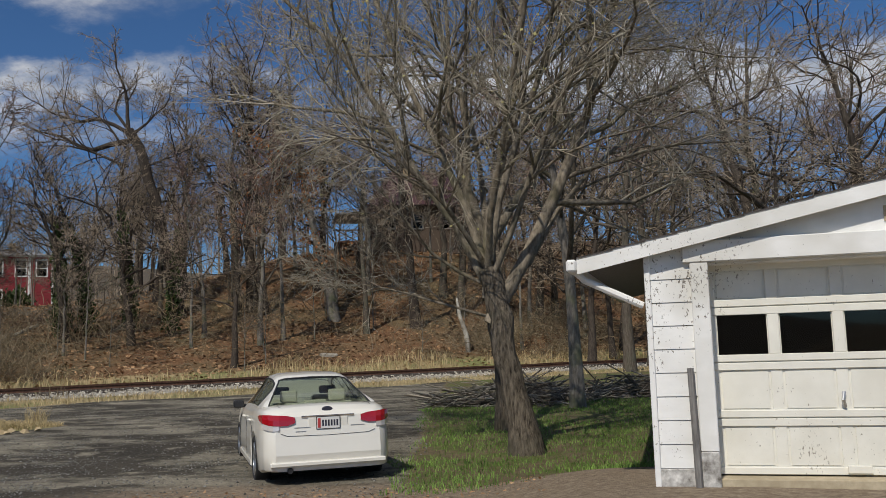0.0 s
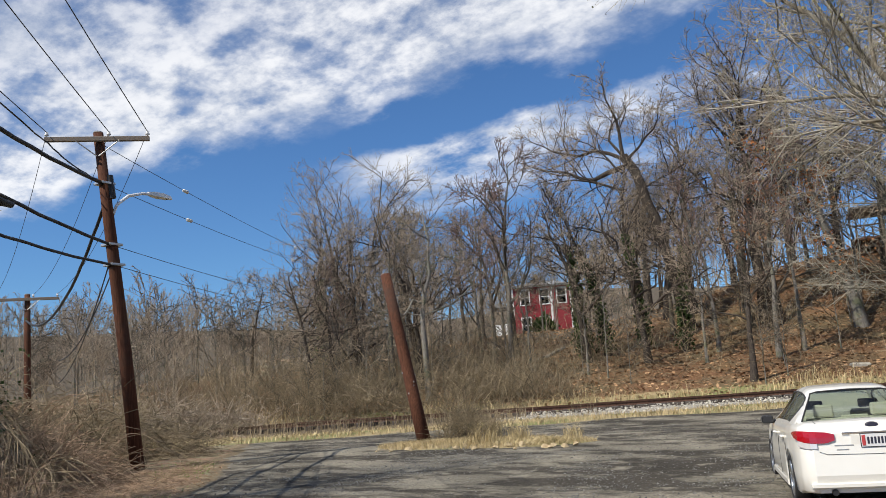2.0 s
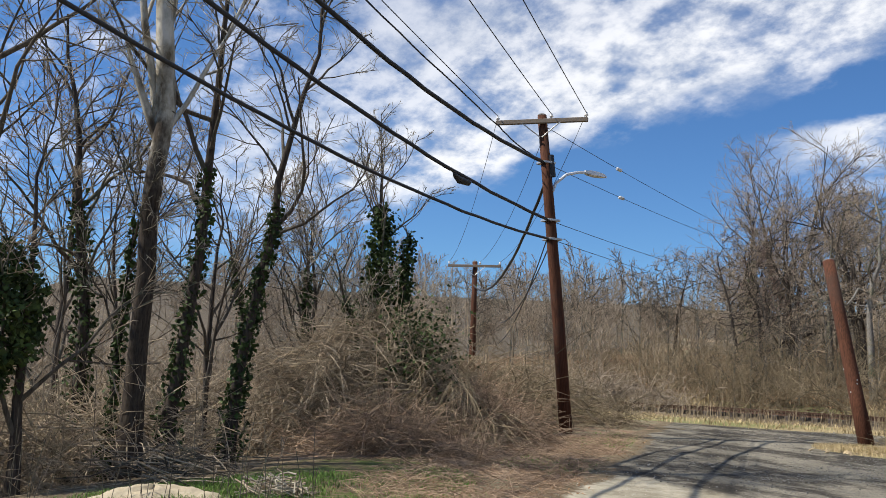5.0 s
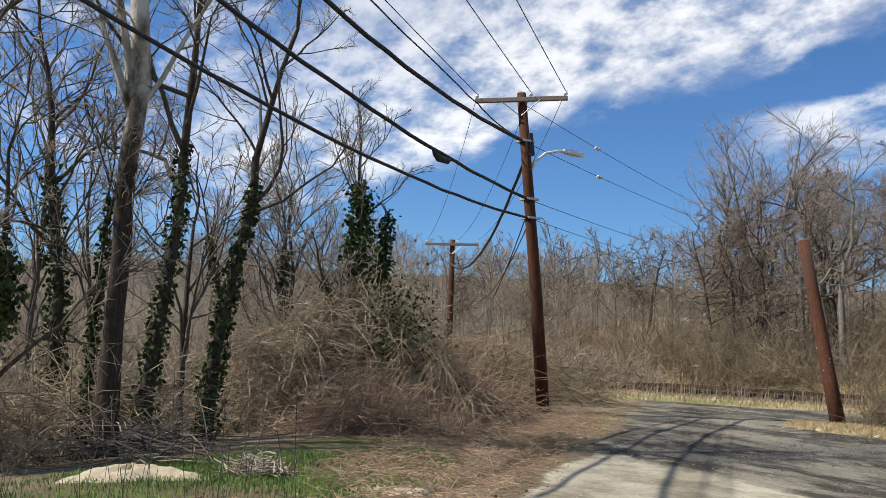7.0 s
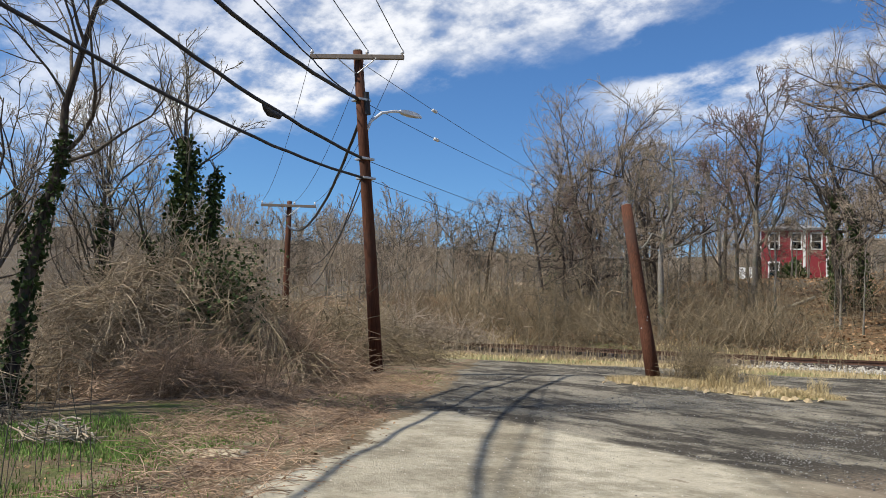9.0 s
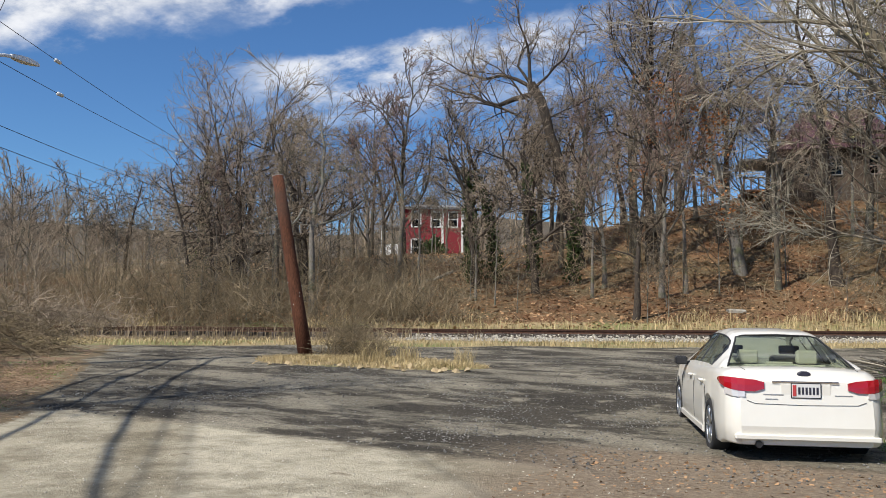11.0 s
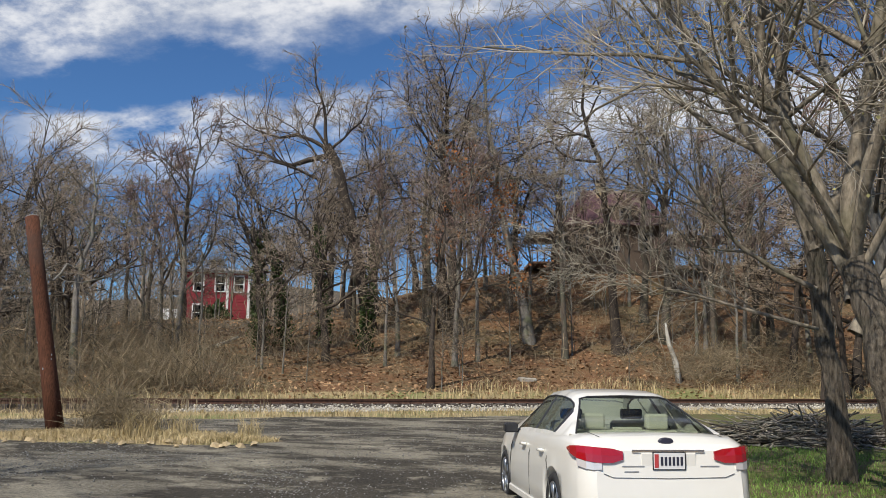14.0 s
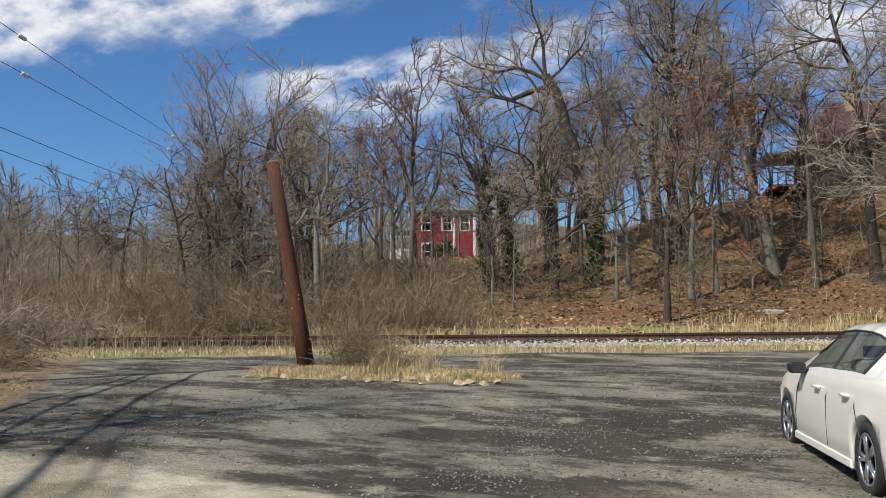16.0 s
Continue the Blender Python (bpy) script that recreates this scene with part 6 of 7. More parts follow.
# roof with overhang
OV, OF = 0.64, 0.14
for sx in (0, 1):
    xe, xr = (-OV, GWID / 2) if sx == 0 else (GWID + OV, GWID / 2)
    slope = (RIDGE_Z - EAVE_Z) / (GWID / 2)
    ze, zr_ = EAVE_Z - slope * OV + 0.06, RIDGE_Z + 0.06
    V = [(xe, -OF, ze), (xr, -OF, zr_), (xr, GDEP + OF, zr_), (xe, GDEP + OF, ze)]
    V = V + [(x, y, z + 0.05) for x, y, z in V]
    F = [(0, 1, 2, 3), (7, 6, 5, 4), (0, 4, 5, 1), (1, 5, 6, 2), (2, 6, 7, 3), (3, 7, 4, 0)]
    part("roof_deck", (V, F), OLD_WOOD, gar)
    for k in range(13):
        f0, f1 = k / 13, (k + 1.15) / 13
        a = [(xe + (xr - xe) * f, ze + (zr_ - ze) * f + 0.054 + (0.016 if f == f0 else 0.006)) for f in (f0, min(1, f1))]
        V = [(a[0][0], -OF - 0.03, a[0][1]), (a[1][0], -OF - 0.03, a[1][1]), (a[1][0], GDEP + OF + 0.03, a[1][1]), (a[0][0], GDEP + OF + 0.03, a[0][1])]
        V = V + [(x, y, z - 0.012) for x, y, z in V]
        part("shingle_course", (V, F), SHINGLE, gar)
    f = join(([(xe, -OF - 0.02, ze - 0.09), (xr, -OF - 0.02, zr_ - 0.09), (xr, -OF - 0.02, zr_ + 0.06), (xe, -OF - 0.02, ze + 0.06), (xe, -OF + 0.015, ze - 0.09), (xr, -OF + 0.015, zr_ - 0.09), (xr, -OF + 0.015, zr_ + 0.06), (xe, -OF + 0.015, ze + 0.06)], [(0, 1, 2, 3), (7, 6, 5, 4), (0, 4, 5, 1), (3, 2, 6, 7), (0, 3, 7, 4), (1, 5, 6, 2)]))
    part("barge_board", f, WHITE_BOARD, gar, "white barge board under the eaves")
    part("gutter", cbox(min(xe, xe + (-0.1 if sx == 0 else 0.1)), max(xe, xe + (-0.1 if sx == 0 else 0.1)), -OF - 0.05, GDEP + OF, ze - 0.07, ze + 0.05, 0.02), WHITE_BOARD, gar)
ze = EAVE_Z - (RIDGE_Z - EAVE_Z) / (GWID / 2) * OV + 0.02
part("downpipe", tube([(-OV - 0.02, -OF + 0.1, ze - 0.02), (-OV + 0.05, -OF + 0.12, ze - 0.10), (-0.06, 0.06, ze - 0.36)], 0.035, 8), WHITE_BOARD, gar, "white slanting downpipe")


# ---- houses above the bank ----
def window_unit(parent, m, w, h, trim=None):
    trim = trim or TRIM
    fr = part("window", moved(join(cbox(-w / 2 - 0.14, -w / 2, -0.06, 0.02, -0.12, h + 0.16, 0.01), cbox(w / 2, w / 2 + 0.14, -0.06, 0.02, -0.12, h + 0.16, 0.01), cbox(-w / 2, w / 2, -0.06, 0.02, h, h + 0.2, 0.01), cbox(-w / 2, w / 2, -0.07, 0.02, -0.12, 0, 0.01), cbox(-w / 2, w / 2, -0.045, 0.01, h / 2 - 0.04, h / 2 + 0.04, 0.005)), m), trim, parent, "painted window trim")
    part("pane", moved(cbox(-w / 2, w / 2, -0.03, -0.005, 0, h, 0.002), m), PANE, fr)
    part("blind", moved(cbox(-w / 2, w / 2, -0.004, 0.0, h * 0.35, h, 0.001), m), TRIM, fr)
    # near-black sheet below the blind, in place of the unlit room
    part("room_shade", moved(cbox(-w / 2, w / 2, -0.0045, 0.0, 0, h * 0.35, 0.001), m), SHADOW_DARK, fr)


RH = (-43.1, 84.6)
red = thing("red_house", "two-storey red clapboard house with white trim", "house", pose(*RH, 6.0, 0, 0, 27))
part("wall", cbox(-2.9, 3.3, 0, 6, -2.0, 5.25, 0.02), RED_WALL, red)
for z0 in np.arange(-0.2, 5.0, 0.28):
    part("clapboard", cbox(-2.92, 3.32, -0.035, -0.004, z0, z0 + 0.25, 0.012), RED_WALL, red)
for x in (-2.95, 1.25, 3.35):
    part("corner_trim", cbox(x - 0.13, x + 0.13, -0.07, 0.02, -1.5, 5.25, 0.02), TRIM, red)
part("cornice", cbox(-3.3, 3.7, -0.4, 6.4, 5.25, 5.42, 0.03), TRIM, red)
part("roof", ([(-3.4, -0.5, 5.42), (3.8, -0.5, 5.42), (3.8, 6.5, 5.42), (-3.4, 6.5, 5.42), (-0.8, 2.9, 6.1), (1.2, 2.9, 6.1)], [(0, 1, 5, 4), (1, 2, 5), (2, 3, 4, 5), (3, 0, 4), (3, 2, 1, 0)]), GREY_ROOF, red)
part("chimney", cbox(-0.6, 0.0, 2.5, 3.1, 5.8, 6.9, 0.03), STONE_TAN, red)
for x in (-1.6, 0.5, 2.35):
    window_unit(red, pose(x, -0.04, 3.4), 0.85, 1.5)
for x in (-1.6, 0.4):
    window_unit(red, pose(x, -0.04, 0.4), 0.85, 1.5)
part("porch", cbox(-5.4, -3.1, 0.5, 5, -0.5, 1.5, 0.03), TRIM, red, "white porch rail and skirting")
part("porch_roof", cbox(-5.6, -2.9, 0.2, 5.2, 3.3, 3.5, 0.03), GREY_ROOF, red)
for x in (-5.3, -3.3):
    part("porch_post", cbox(x - 0.08, x + 0.08, 0.5, 0.66, 1.5, 3.3, 0.01), TRIM, red)

BH = (-2.4, 80.5)
bz_ = float(H(-2.4, 80.5)) + 1.3
brown = thing("hilltop_house", "brown timber hilltop house with maroon roof, behind trees", "house", pose(*BH, bz_, 0, 0, 12))
part("wall", cbox(-5.2, 3.6, 0, 7, -1.5, 3.2, 0.02), BROWN_WALL, brown)
part("gable_wall", cbox(-2.4, 3.0, 0.6, 6, 3.2, 4.6, 0.02), BROWN_WALL, brown)
part("roof", ([(-5.6, -0.7, 3.0), (4.0, -0.7, 3.0), (4.0, 7.6, 3.0), (-5.6, 7.6, 3.0), (-3.0, 3.4, 6.9), (2.4, 3.4, 6.9)], [(0, 1, 5, 4), (1, 2, 5), (2, 3, 4, 5), (3, 0, 4), (3, 2, 1, 0)]), MAROON_ROOF, brown)
part("chimney", cbox(-1.9, -1.1, 2.4, 3.2, 5.0, 7.7, 0.03), STONE_TAN, brown)
part("dormer", slab([(-0.2, 3.2), (3.0, 3.2), (3.0, 5.4), (-0.2, 4.8)], -1.0, 1.2), BROWN_WALL, brown)
for x in (-3.6, -1.0, 1.8):
    window_unit(brown, pose(x, -0.02, 0.9), 0.9, 1.3, OLD_WOOD)
window_unit(brown, pose(0.1, -0.22, 3.6), 0.8, 0.9, OLD_WOOD)
part("deck", cbox(-8.4, -5.2, -1.6, 4, -0.6, -0.4, 0.02), DECK, brown, "reddish timber deck")
for x in np.arange(-8.3, -5.2, 0.6):
    part("deck_rail_post", cbox(x - 0.05, x + 0.05, -1.6, -1.5, -0.4, 0.55, 0.01), DECK, brown)
part("deck_rail", cbox(-8.4, -5.2, -1.62, -1.5, 0.5, 0.6, 0.01), DECK, brown)
for x in (-8.2, -6.8, -5.4):
    part("deck_post", cbox(x - 0.08, x + 0.08, -1.5, -1.34, -3.5, -0.6, 0.01), DECK, brown)
part("deck_roof", cbox(-8.6, -5.0, -1.9, 4, 1.9, 2.1, 0.03), GREY_ROOF, brown)
part("carport_roof", cbox(3.8, 9.5, -0.5, 5, 1.9, 2.15, 0.03), BROWN_WALL, brown)
for x in (4.2, 6.6, 9.2):
    part("carport_post", cbox(x - 0.08, x + 0.08, -0.3, -0.1, -1.5, 1.9, 0.01), OLD_WOOD, brown)

# evergreen shrub below the red house's windows
sh = thing("evergreen_shrub", "dark evergreen shrub in front of red house", "shrub", pose(-41.6, 82.2, float(H(-41.6, 82.2))))
part("stem", tube([(0, 0, -0.3), (0, 0, 1.2)], [0.15, 0.08], 8), BARK_DARK, sh)
q = np.random.default_rng(88)
c = q.normal(size=(1800, 3))
c /= np.linalg.norm(c, axis=1, keepdims=True)
c = c * q.uniform(0.5, 1.0, (1800, 1)) * [1.5, 1.1, 1.3] * (1 + 0.2 * np.sin(c[:, :1] * 7)) + [0, 0, 1.25]
lf = new("foliage", leaves_mesh("foliage", c, 0.3, q, IVY))
lf.parent = sh


# ---- the railway ----
def rail_point(x):
    y = float(rail_y(x))
    return Vector((x, y, float(H(x, y))))


xs = np.arange(-70, 61, 1.5)
for off in (-0.72, 0.72):
    pts = []
    for x in xs:
        p = rail_point(x)
        t = (rail_point(x + 0.5) - rail_point(x - 0.5)).normalized()
        nrm = Vector((-t.y, t.x, 0)).normalized()
        pts.append((p + nrm * off + Vector((0, 0, 0.16)), nrm))
    prof = [(-0.07, 0), (0.07, 0), (0.07, 0.02), (0.012, 0.04), (0.012, 0.12), (0.037, 0.13), (0.037, 0.165), (-0.037, 0.165), (-0.037, 0.13), (-0.012, 0.12), (-0.012, 0.04), (-0.07, 0.02)]
    k = len(prof)
    V = [p + nn * a + Vector((0, 0, b)) for p, nn in pts for a, b in prof]
    F = [(i * k + j, i * k + (j + 1) % k, (i + 1) * k + (j + 1) % k, (i + 1) * k + j) for i in range(len(pts) - 1) for j in range(k)]
    tagged(part("rail", (V, F), RUST, None, "rusty brown steel rail on ballast"), category="rail", group="rails of the track")
tie_me = mesh_of("rail_tie", *cbox(-0.11, 0.11, -1.3, 1.3, -0.06, 0.165, 0.015), TIE)
track = thing("track_bed", "row of dark wooden ties under the rails", "track", kind="structure")
x = -48.0
while x < 34:
    p, t = rail_point(x), (rail_point(x + 0.5) - rail_point(x - 0.5)).normalized()
    o = new("tie", tie_me)
    o.parent = track
    o.matrix_world = Matrix.Translation(p) @ pose(0, 0, 0, 0, 0, math.degrees(math.atan2(t.y, t.x)))
    x += 0.55 * t.x

g = np.random.default_rng(9)
n = 8000
x = g.uniform(-19, 30, n)
off = g.uniform(-4.4, 1.6, n)
y = rail_y(x) + off / 0.835
C = np.stack([x, y, H(x, y) + 0.03 + 0.12 * np.exp(-(off / 1.4) ** 2)], 1)
tagged(new("ballast", stones_mesh("ballast", C, g.uniform(0.03, 0.085, n), g, STONE)), "pale broken stone ballast along the track", "gravel", kind="stuff")

# loose gravel on the lot
GRAVEL_PALE = surface("gravel_pale", (0.09, 0.088, 0.08), (0.32, 0.31, 0.285), 4, 0.95, bumps=0, island=0.5, spec=0.2)
n = 16000
x, y = g.uniform(-20, 0, n), g.uniform(11.5, 30, n)
keep = (verge(x, y) < -0.3) & (across(x, y)[0] < -7) & ((waves(x, y, 0.5, 6) + g.normal(0, 0.2, n)) > -0.05)
x, y = x[keep], y[keep]
tagged(new("gravel", stones_mesh("gravel", np.stack([x, y, H(x, y) + 0.005], 1), g.uniform(0.006, 0.026, len(x)), g, STONE_DARK)), "loose grey gravel strewn over the asphalt", "gravel", kind="stuff")
n = 7000
x, y = g.uniform(-17, -1, n), g.uniform(12, 27, n)
keep = (verge(x, y) < -0.3) & (across(x, y)[0] < -8) & (waves(x, y, 0.7, 61) > 0.15)
x, y = x[keep], y[keep]
tagged(new("gravel", stones_mesh("gravel", np.stack([x, y, H(x, y) + 0.003], 1), g.uniform(0.004, 0.013, len(x)), g, GRAVEL_PALE)), "pale stone chips scattered on asphalt", "gravel", kind="stuff")
n = 26000
x, y = g.uniform(-15, -3, n), g.uniform(12.3, 20.5, n)
keep = (verge(x, y) < -0.6) & (waves(x, y, 0.9, 63) + 0.6 * waves(x, y, 2.6, 64) + g.normal(0, 0.12, n) > 0.22)
x, y = x[keep], y[keep]
tagged(new("gravel", stones_mesh("gravel", np.stack([x, y, H(x, y) + 0.004], 1), g.uniform(0.004, 0.019, len(x)), g, GRAVEL_PALE)), "drifts of broken grey stone on the lot", "gravel", kind="stuff")
n = 2200
x, y = g.uniform(-12, -2, n), g.uniform(4, 12, n)
keep = verge(x, y) < 0.8
x, y = x[keep], y[keep]
tagged(new("gravel", stones_mesh("gravel", np.stack([x, y, H(x, y) + 0.002], 1), g.uniform(0.004, 0.016, len(x)), g, STONE)), "small pale gravel on the drive", "gravel", kind="stuff")

# tan rocks along the island's rim
rr = random.Random(3)
for k in range(34):
    x = rr.uniform(-14.4, -8.7)
    y = 20.05 + 0.10 * (x + 12) + 0.22 * ((x + 11.8) / 3.0) ** 2 + rr.gauss(0, 0.22)
    Vr = [(0.14 * a, 0.11 * b, 0.09 * c) for a, b, c in ((1, 0, 0), (0.6, 0.8, 0.1), (-0.5, 0.9, 0), (-1, 0.1, 0.1), (-0.6, -0.8, 0), (0.5, -0.9, 0.1), (0.4, 0.3, 0.9), (-0.4, 0.2, 1), (-0.1, -0.5, 0.85), (0, 0, -0.7))]
    Vr = [Vector(v) * rr.uniform(0.8, 1.25) for v in Vr]
    Fr = [(0, 1, 6), (1, 2, 7, 6), (2, 3, 7), (3, 4, 8, 7), (4, 5, 8), (5, 0, 6, 8), (6, 7, 8), (1, 0, 9), (2, 1, 9), (3, 2, 9), (4, 3, 9), (5, 4, 9), (0, 5, 9)]
    o = part("rock", (Vr, Fr), STONE_TAN, None, "small tan rock edging the grassy island")
    tagged(o, category="rock", group="rocks round the island")
    o.matrix_world = pose(x, y, float(H(x, y)) + 0.01, rr.uniform(-20, 20), rr.uniform(-20, 20), rr.uniform(0, 360))
    o.scale = (rr.uniform(0.28, 0.85),) * 3


# ---- grasses and fallen leaves ----
def scatter(n, x0, x1, y0, y1, test):
    x, y = g.uniform(x0, x1, n), g.uniform(y0, y1, n)
    k = test(x, y)
    x, y = x[k], y[k]
    return np.stack([x, y, H(x, y) - 0.01], 1)


def isle_in(x, y):
    return ((x + 11.8 + 0.25 * (y - 21)) / 3.3) ** 2 + ((y - 21.6 - 0.1 * (x + 12)) / 1.75) ** 2 + 0.2 * waves(x, y, 1.1, 3) < 1.0


def in_garage(x, y):
    lx, ly = 0.970 * (x - 2.42) - 0.242 * (y - 9.75), 0.242 * (x - 2.42) + 0.970 * (y - 9.75)
    return (lx > -0.06) & (ly < 7.1)


C = scatter(60000, -0.9, 12, 11.9, 27, lambda x, y: (x > -0.4 + 0.3 * waves(x, y, 2, 5)) & (waves(x, y, 1.4, 15) + g.normal(0, 0.25, len(x)) > -0.25) & ~in_garage(x, y))
tagged(new("grass", blades_mesh("grass", C, 0.085, 0.006, g, GRASS, 0.6)), "short green lawn grass by the garage", "grass", kind="stuff")
C = scatter(62000, -12, -4.5, 0.5, 8.5, lambda x, y: (verge(x, y) > 1.4) & (verge(x, y) < 5.4 + 0.5 * waves(x, y, 1.1, 3)) & (waves(x, y, 1.4, 16) + g.normal(0, 0.2, len(x)) > -0.14))
tagged(new("grass", blades_mesh("grass", C, 0.085, 0.005, g, GRASS, 0.5)), "rough green grass beside the drive", "grass", kind="stuff")
C = scatter(26000, -19, -4.5, 4.5, 19, lambda x, y: (np.abs(verge(x, y) - 0.9 - 0.3 * np.clip((12.5 - y) / 4, 0, 1)) < 0.8) & (waves(x, y, 0.9, 51) + g.normal(0, 0.12, len(x)) > 0.02))
tagged(new("grass", blades_mesh("grass", C, 0.09, 0.006, g, GRASS, 0.6)), "patchy green grass along the drive edge", "grass", kind="stuff")
C = scatter(16000, -16, -8, 19, 24.5, isle_in)
tagged(new("dry_grass", blades_mesh("dry_grass", C, 0.13, 0.008, g, STRAW, 0.8)), "straw-coloured grass on the island", "grass", kind="stuff")
C = scatter(9000, -13.6, -9.2, 20.6, 23.3, lambda x, y: isle_in(x, y) & (waves(x, y, 3.2, 31) > 0.42))
tagged(new("dry_grass", blades_mesh("dry_grass", C, 0.5, 0.006, g, STRAW, 0.6)), "tall dry grass tufts on the island", "grass", kind="stuff")
C = scatter(60000, -42, 14, 16, 60, lambda x, y: (np.abs(across(x, y)[0] + 6.2) < 2.3) & (waves(x, y, 0.6, 12) > -0.5))
tagged(new("dry_grass", blades_mesh("dry_grass", C, 0.20, 0.016, g, STRAW, 0.8)), "dry grass strip between lot and railway", "grass", kind="stuff")
C = scatter(70000, -40, 25, 22, 75, lambda x, y: (across(x, y)[0] > 2.2) & (across(x, y)[0] < 5.5 + 2 * waves(x, y, 0.4, 2)) & (waves(x, y, 0.5, 22) > -0.15 - 0.02 * (x + 10)))
tagged(new("dry_grass", blades_mesh("dry_grass", C, 0.75, 0.018, g, STRAW, 0.5)), "tall dry grass at the foot of the bank", "grass", kind="stuff")
C = scatter(34000, -46, -15, 12, 40, lambda x, y: (across(x, y)[0] > -3.4) & (across(x, y)[0] < -1.7) & (waves(x, y, 0.8, 41) + 0.09 * (-18 - x) > -0.2))
tagged(new("tall_weeds", blades_mesh("tall_weeds", C, 0.75, 0.010, g, BRAMBLE_BANK, 0.5)), "brown dead weeds beside the track", "weeds", kind="stuff")
C = scatter(140000, -45, 30, 28, 95, lambda x, y: (across(x, y)[0] > 3.5) & (across(x, y)[0] < 34))[:42000]
C[:, 2] += 0.03
tagged(new("leaf_litter", leaves_mesh("leaf_litter", C, 0.22, g, LEAF, flat=0.75)), "brown fallen leaves covering the bank", "leaves", kind="stuff")
C = scatter(22000, -18, -5, 4, 19, lambda x, y: (verge(x, y) > 0.2) & (verge(x, y) < 3.2 - 1.6 * np.clip((7 - y) / 2, 0, 1)) & (y > 4.0))
d = g.normal(size=(len(C), 3)) * [1, 1, 0.18]
d /= np.linalg.norm(d, axis=1, keepdims=True)
L = g.uniform(0.15, 0.6, (len(C), 1))
P = np.stack([C + [0, 0, 0.02], C + d * L * 0.5 + [0, 0, 0.07], C + d * L + [0, 0, 0.03]], 1)
tagged(new("dead_stems", cane_mesh("dead_stems", [(P, np.full((len(C), 3), 0.004), 3)], BRAMBLE_TAN)), "mat of reddish dead stems beside the drive", "weeds", kind="stuff")
C = scatter(9000, -17, -3, 2, 19, lambda x, y: (verge(x, y) > -0.2) & (verge(x, y) < 3.0) & (y > 2.5))
C[:, 2] += 0.015
tagged(new("leaf_litter", leaves_mesh("leaf_litter", C, 0.045, g, LEAF, flat=0.7)), "small dead leaves beside the drive", "leaves", kind="stuff")
C = scatter(2500, -4, 1.5, 7.5, 13, lambda x, y: (x > -3.5) & (y < 12.8))
C[:, 2] += 0.012
tagged(new("leaf_litter", leaves_mesh("leaf_litter", C, 0.05, g, LEAF, flat=0.85)), "scattered dry leaves on the drive", "leaves", kind="stuff")


# ---- piles ----
def stick_pile(label, cx, cy, rx, ry, h, n, r, mats_, seed, length):
    q = np.random.default_rng(seed)
    ob = thing("brush_pile", label, "brush pile", pose(cx, cy, float(H(cx, cy))))
    for mi, mt in enumerate(mats_):
        m = n // len(mats_)
        a, d = q.uniform(0, 6.28, m), np.sqrt(q.uniform(0, 1, m))
        x, y = d * np.cos(a) * rx, d * np.sin(a) * ry
        z = h * (1 - d ** 1.5) * q.uniform(0.1, 1, m) + 0.04
        az, el = q.uniform(0, 6.28, m), q.normal(0, 0.22, m)
        D = np.stack([np.cos(az) * np.cos(el), np.sin(az) * np.cos(el), np.sin(el)], 1)
        L = q.uniform(*length, (m, 1))
        P0 = np.stack([x, y, z], 1)
        P = np.stack([P0 - D * L / 2, P0 - D * L / 6 + q.normal(0, 0.05, (m, 3)), P0 + D * L / 6 + q.normal(0, 0.05, (m, 3)), P0 + D * L / 2], 1)
        P[..., 2] = np.maximum(P[..., 2], 0.02)
        R = q.uniform(0.4, 1.6, (m, 1)) * r * np.linspace(1, 0.5, 4)[None]
        o = tagged(new("stick_tangle", cane_mesh("stick_tangle", [(P, R, 5)], mt)), kind="stuff")
        o.parent = ob
    return ob


stick_pile("heap of cut branches and logs behind the tree", 2.0, 25.6, 2.3, 1.3, 0.6, 600, 0.018, (BARK, BARK_GREY, TWIG_PALE), 41, (0.8, 2.6))
stick_pile("heap of cut branches in tree shade", 6.0, 27.0, 2.2, 1.3, 0.6, 420, 0.018, (BARK, BARK_GREY), 42, (0.8, 2.4))
stick_pile("small heap of pale sticks by sand mound", -10.15, 5.05, 0.42, 0.32, 0.24, 80, 0.010, (TWIG_PALE, BRAMBLE), 43, (0.3, 0.75))
stick_pile("tangle of fallen branches under ivy trees", -12.9, 4.4, 1.6, 1.0, 0.4, 130, 0.009, (BARK, BRAMBLE), 44, (0.6, 1.8))


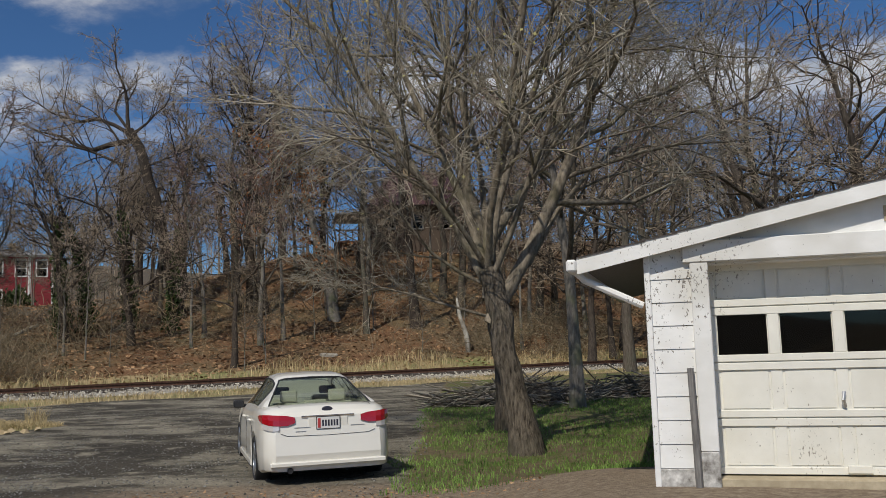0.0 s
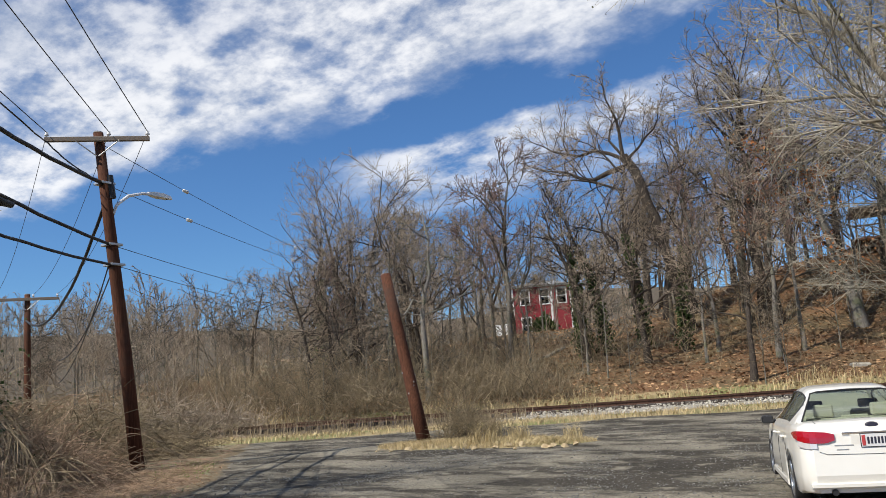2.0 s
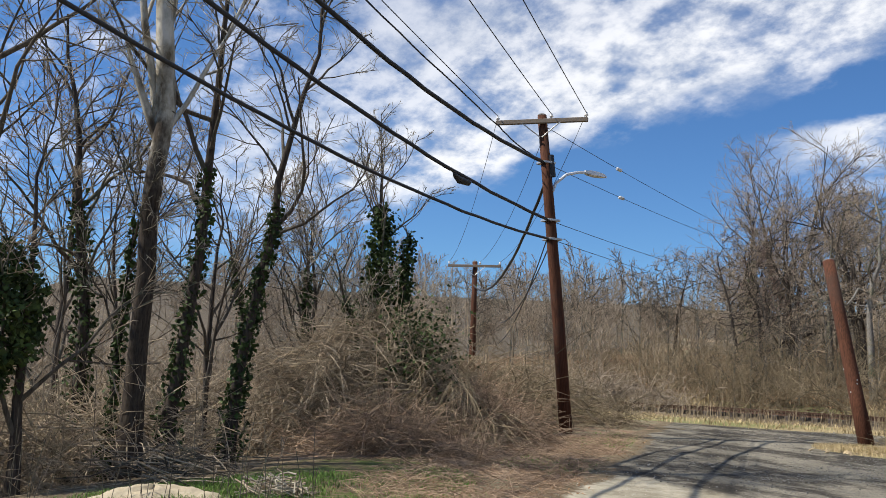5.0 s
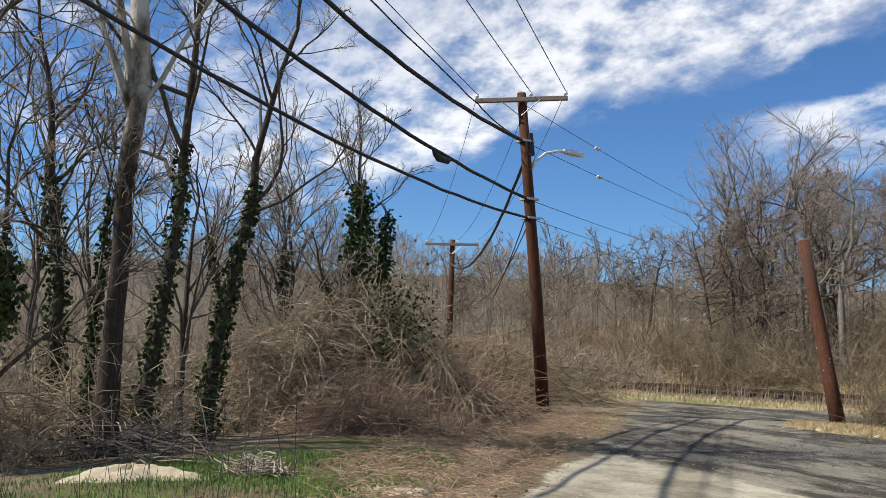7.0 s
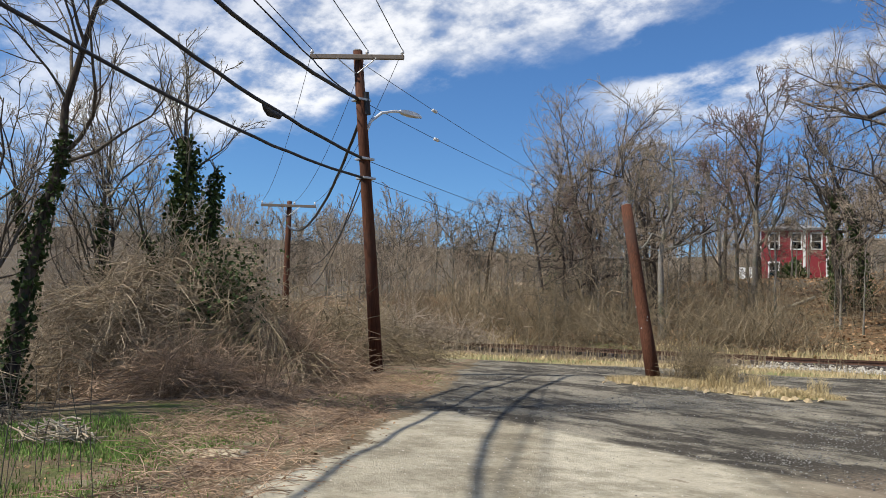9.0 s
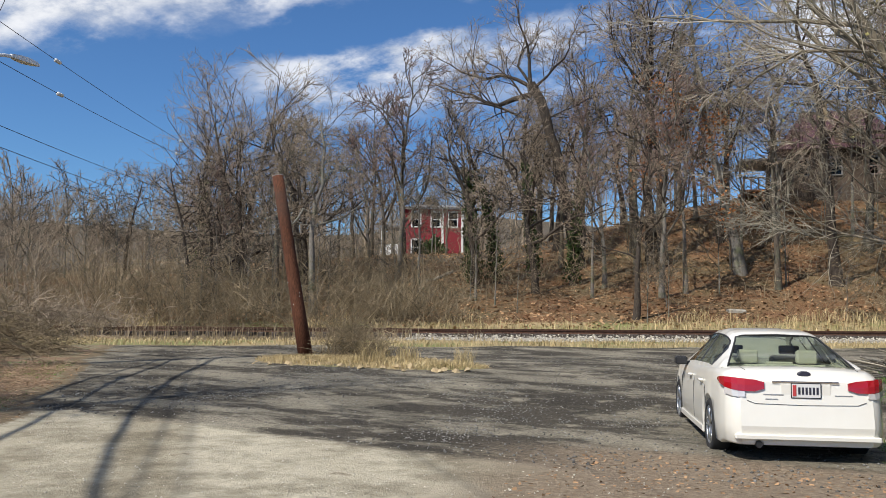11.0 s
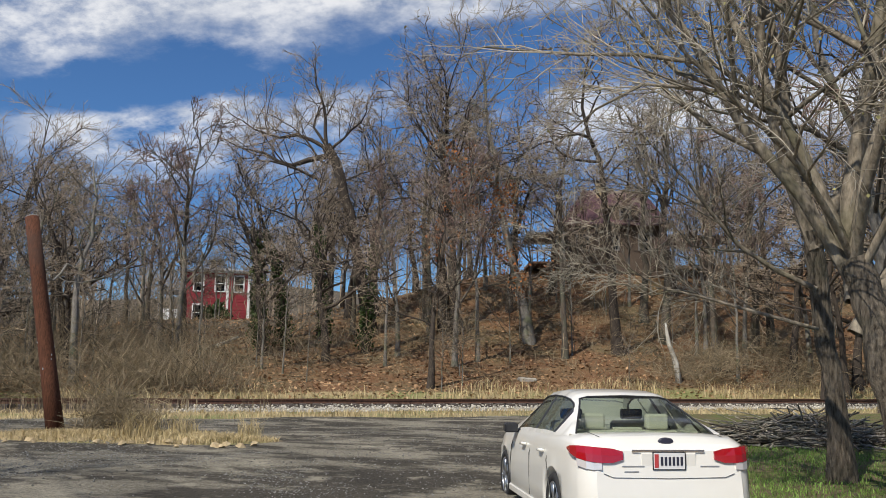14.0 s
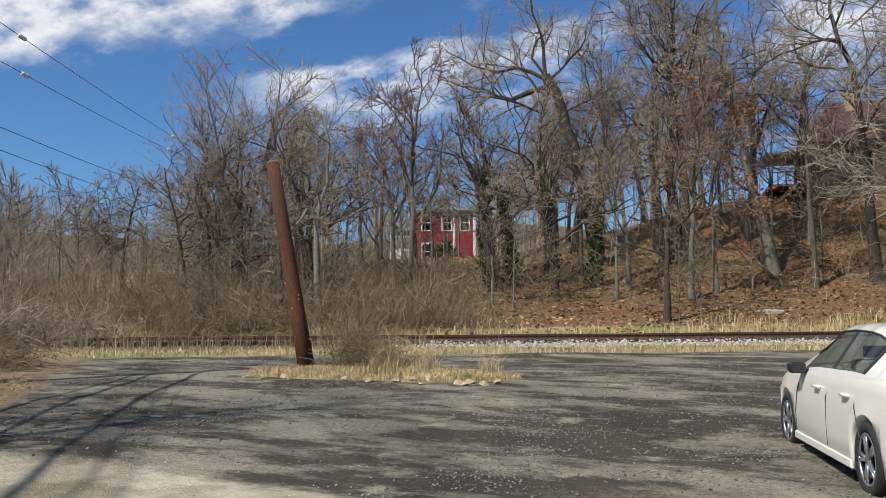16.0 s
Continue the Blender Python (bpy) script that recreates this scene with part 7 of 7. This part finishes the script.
def mound(label, cx, cy, rx, ry, h, seed, rot):
    q = np.random.default_rng(seed)
    R, Cn = 14, 30
    V, F = [], []
    for i in range(R + 1):
        for k in range(Cn):
            a, d = 2 * math.pi * k / Cn, i / R
            wv = 1 + 0.12 * math.sin(3 * a + seed) + 0.07 * math.sin(7 * a)
            lx, ly = d * rx * wv * math.cos(a), d * ry * wv * math.sin(a)
            x = cx + lx * math.cos(rot) - ly * math.sin(rot)
            y = cy + lx * math.sin(rot) + ly * math.cos(rot)
            V.append((x, y, float(H(x, y)) - 0.03 + h * (1 - d * d) * (1 + 0.25 * math.sin(5 * a + 4 * d)) + 0.012 * q.normal()))
    for i in range(R):
        for k in range(Cn):
            F.append((i * Cn + k, (i + 1) * Cn + k, (i + 1) * Cn + (k + 1) % Cn, i * Cn + (k + 1) % Cn))
    return tagged(part("sand_mound", (V, F), SAND, None, label, True), category="sand")


mound("low mound of pale sand on grass", -10.25, 3.55, 0.95, 0.40, 0.15, 2, 1.15)
mound("thin spread of pale sand beside drive", -8.5, 6.1, 0.8, 0.3, 0.06, 5, 1.0)

# thin dead stems in the near grass
n = 70
x, y = g.uniform(-10.5, -6.6, n), g.uniform(0.8, 4.8, n)
P0 = np.stack([x, y, H(x, y) - 0.02], 1)
d = g.normal(0, 0.12, (n, 3)) + [0, 0, 1]
L = g.uniform(0.3, 1.25, (n, 1))
P = np.stack([P0, P0 + d * L * 0.5, P0 + d * L + g.normal(0, 0.05, (n, 3))], 1)
tagged(new("dead_stems", cane_mesh("dead_stems", [(P, np.full((n, 3), 0.0035), 4)], BARK)), "thin dead weed stems in rough grass", "weeds", kind="stuff")

# the broken pale snag across the track, a fallen log and stones
sn = part("broken_snag", tube([(0.9, 58.2, gz(0.9, 58.2, 0.3)), (0.75, 58.3, gz(0.9, 58.2) + 1.2), (0.35, 58.4, gz(0.9, 58.2) + 2.4), (0.2, 58.4, gz(0.9, 58.2) + 3.6)], [0.2, 0.16, 0.13, 0.05], 9), BARK_WHITE, None, "pale broken tree snag in dry grass", True)
tagged(sn, category="snag")
lg = part("fallen_log", tube([(-27.2, 52.6, gz(-27.2, 52.6) + 0.15), (-26.2, 52.9, gz(-26.2, 52.9) + 0.4), (-25.2, 53.6, gz(-25.2, 53.6) + 0.9)], [0.13, 0.12, 0.08], 8), BARK_WHITE, None, "pale fallen log on the leafy bank", True)
tagged(lg, category="log")
tagged(part("pale_stone", moved(cbox(-0.5, 0.5, -0.3, 0.3, -0.15, 0.2, 0.14), pose(-7.6, 53.9, gz(-7.6, 53.9), 0, 3, 30)), STONE, None, "pale flat stone on the bank"), category="stone")
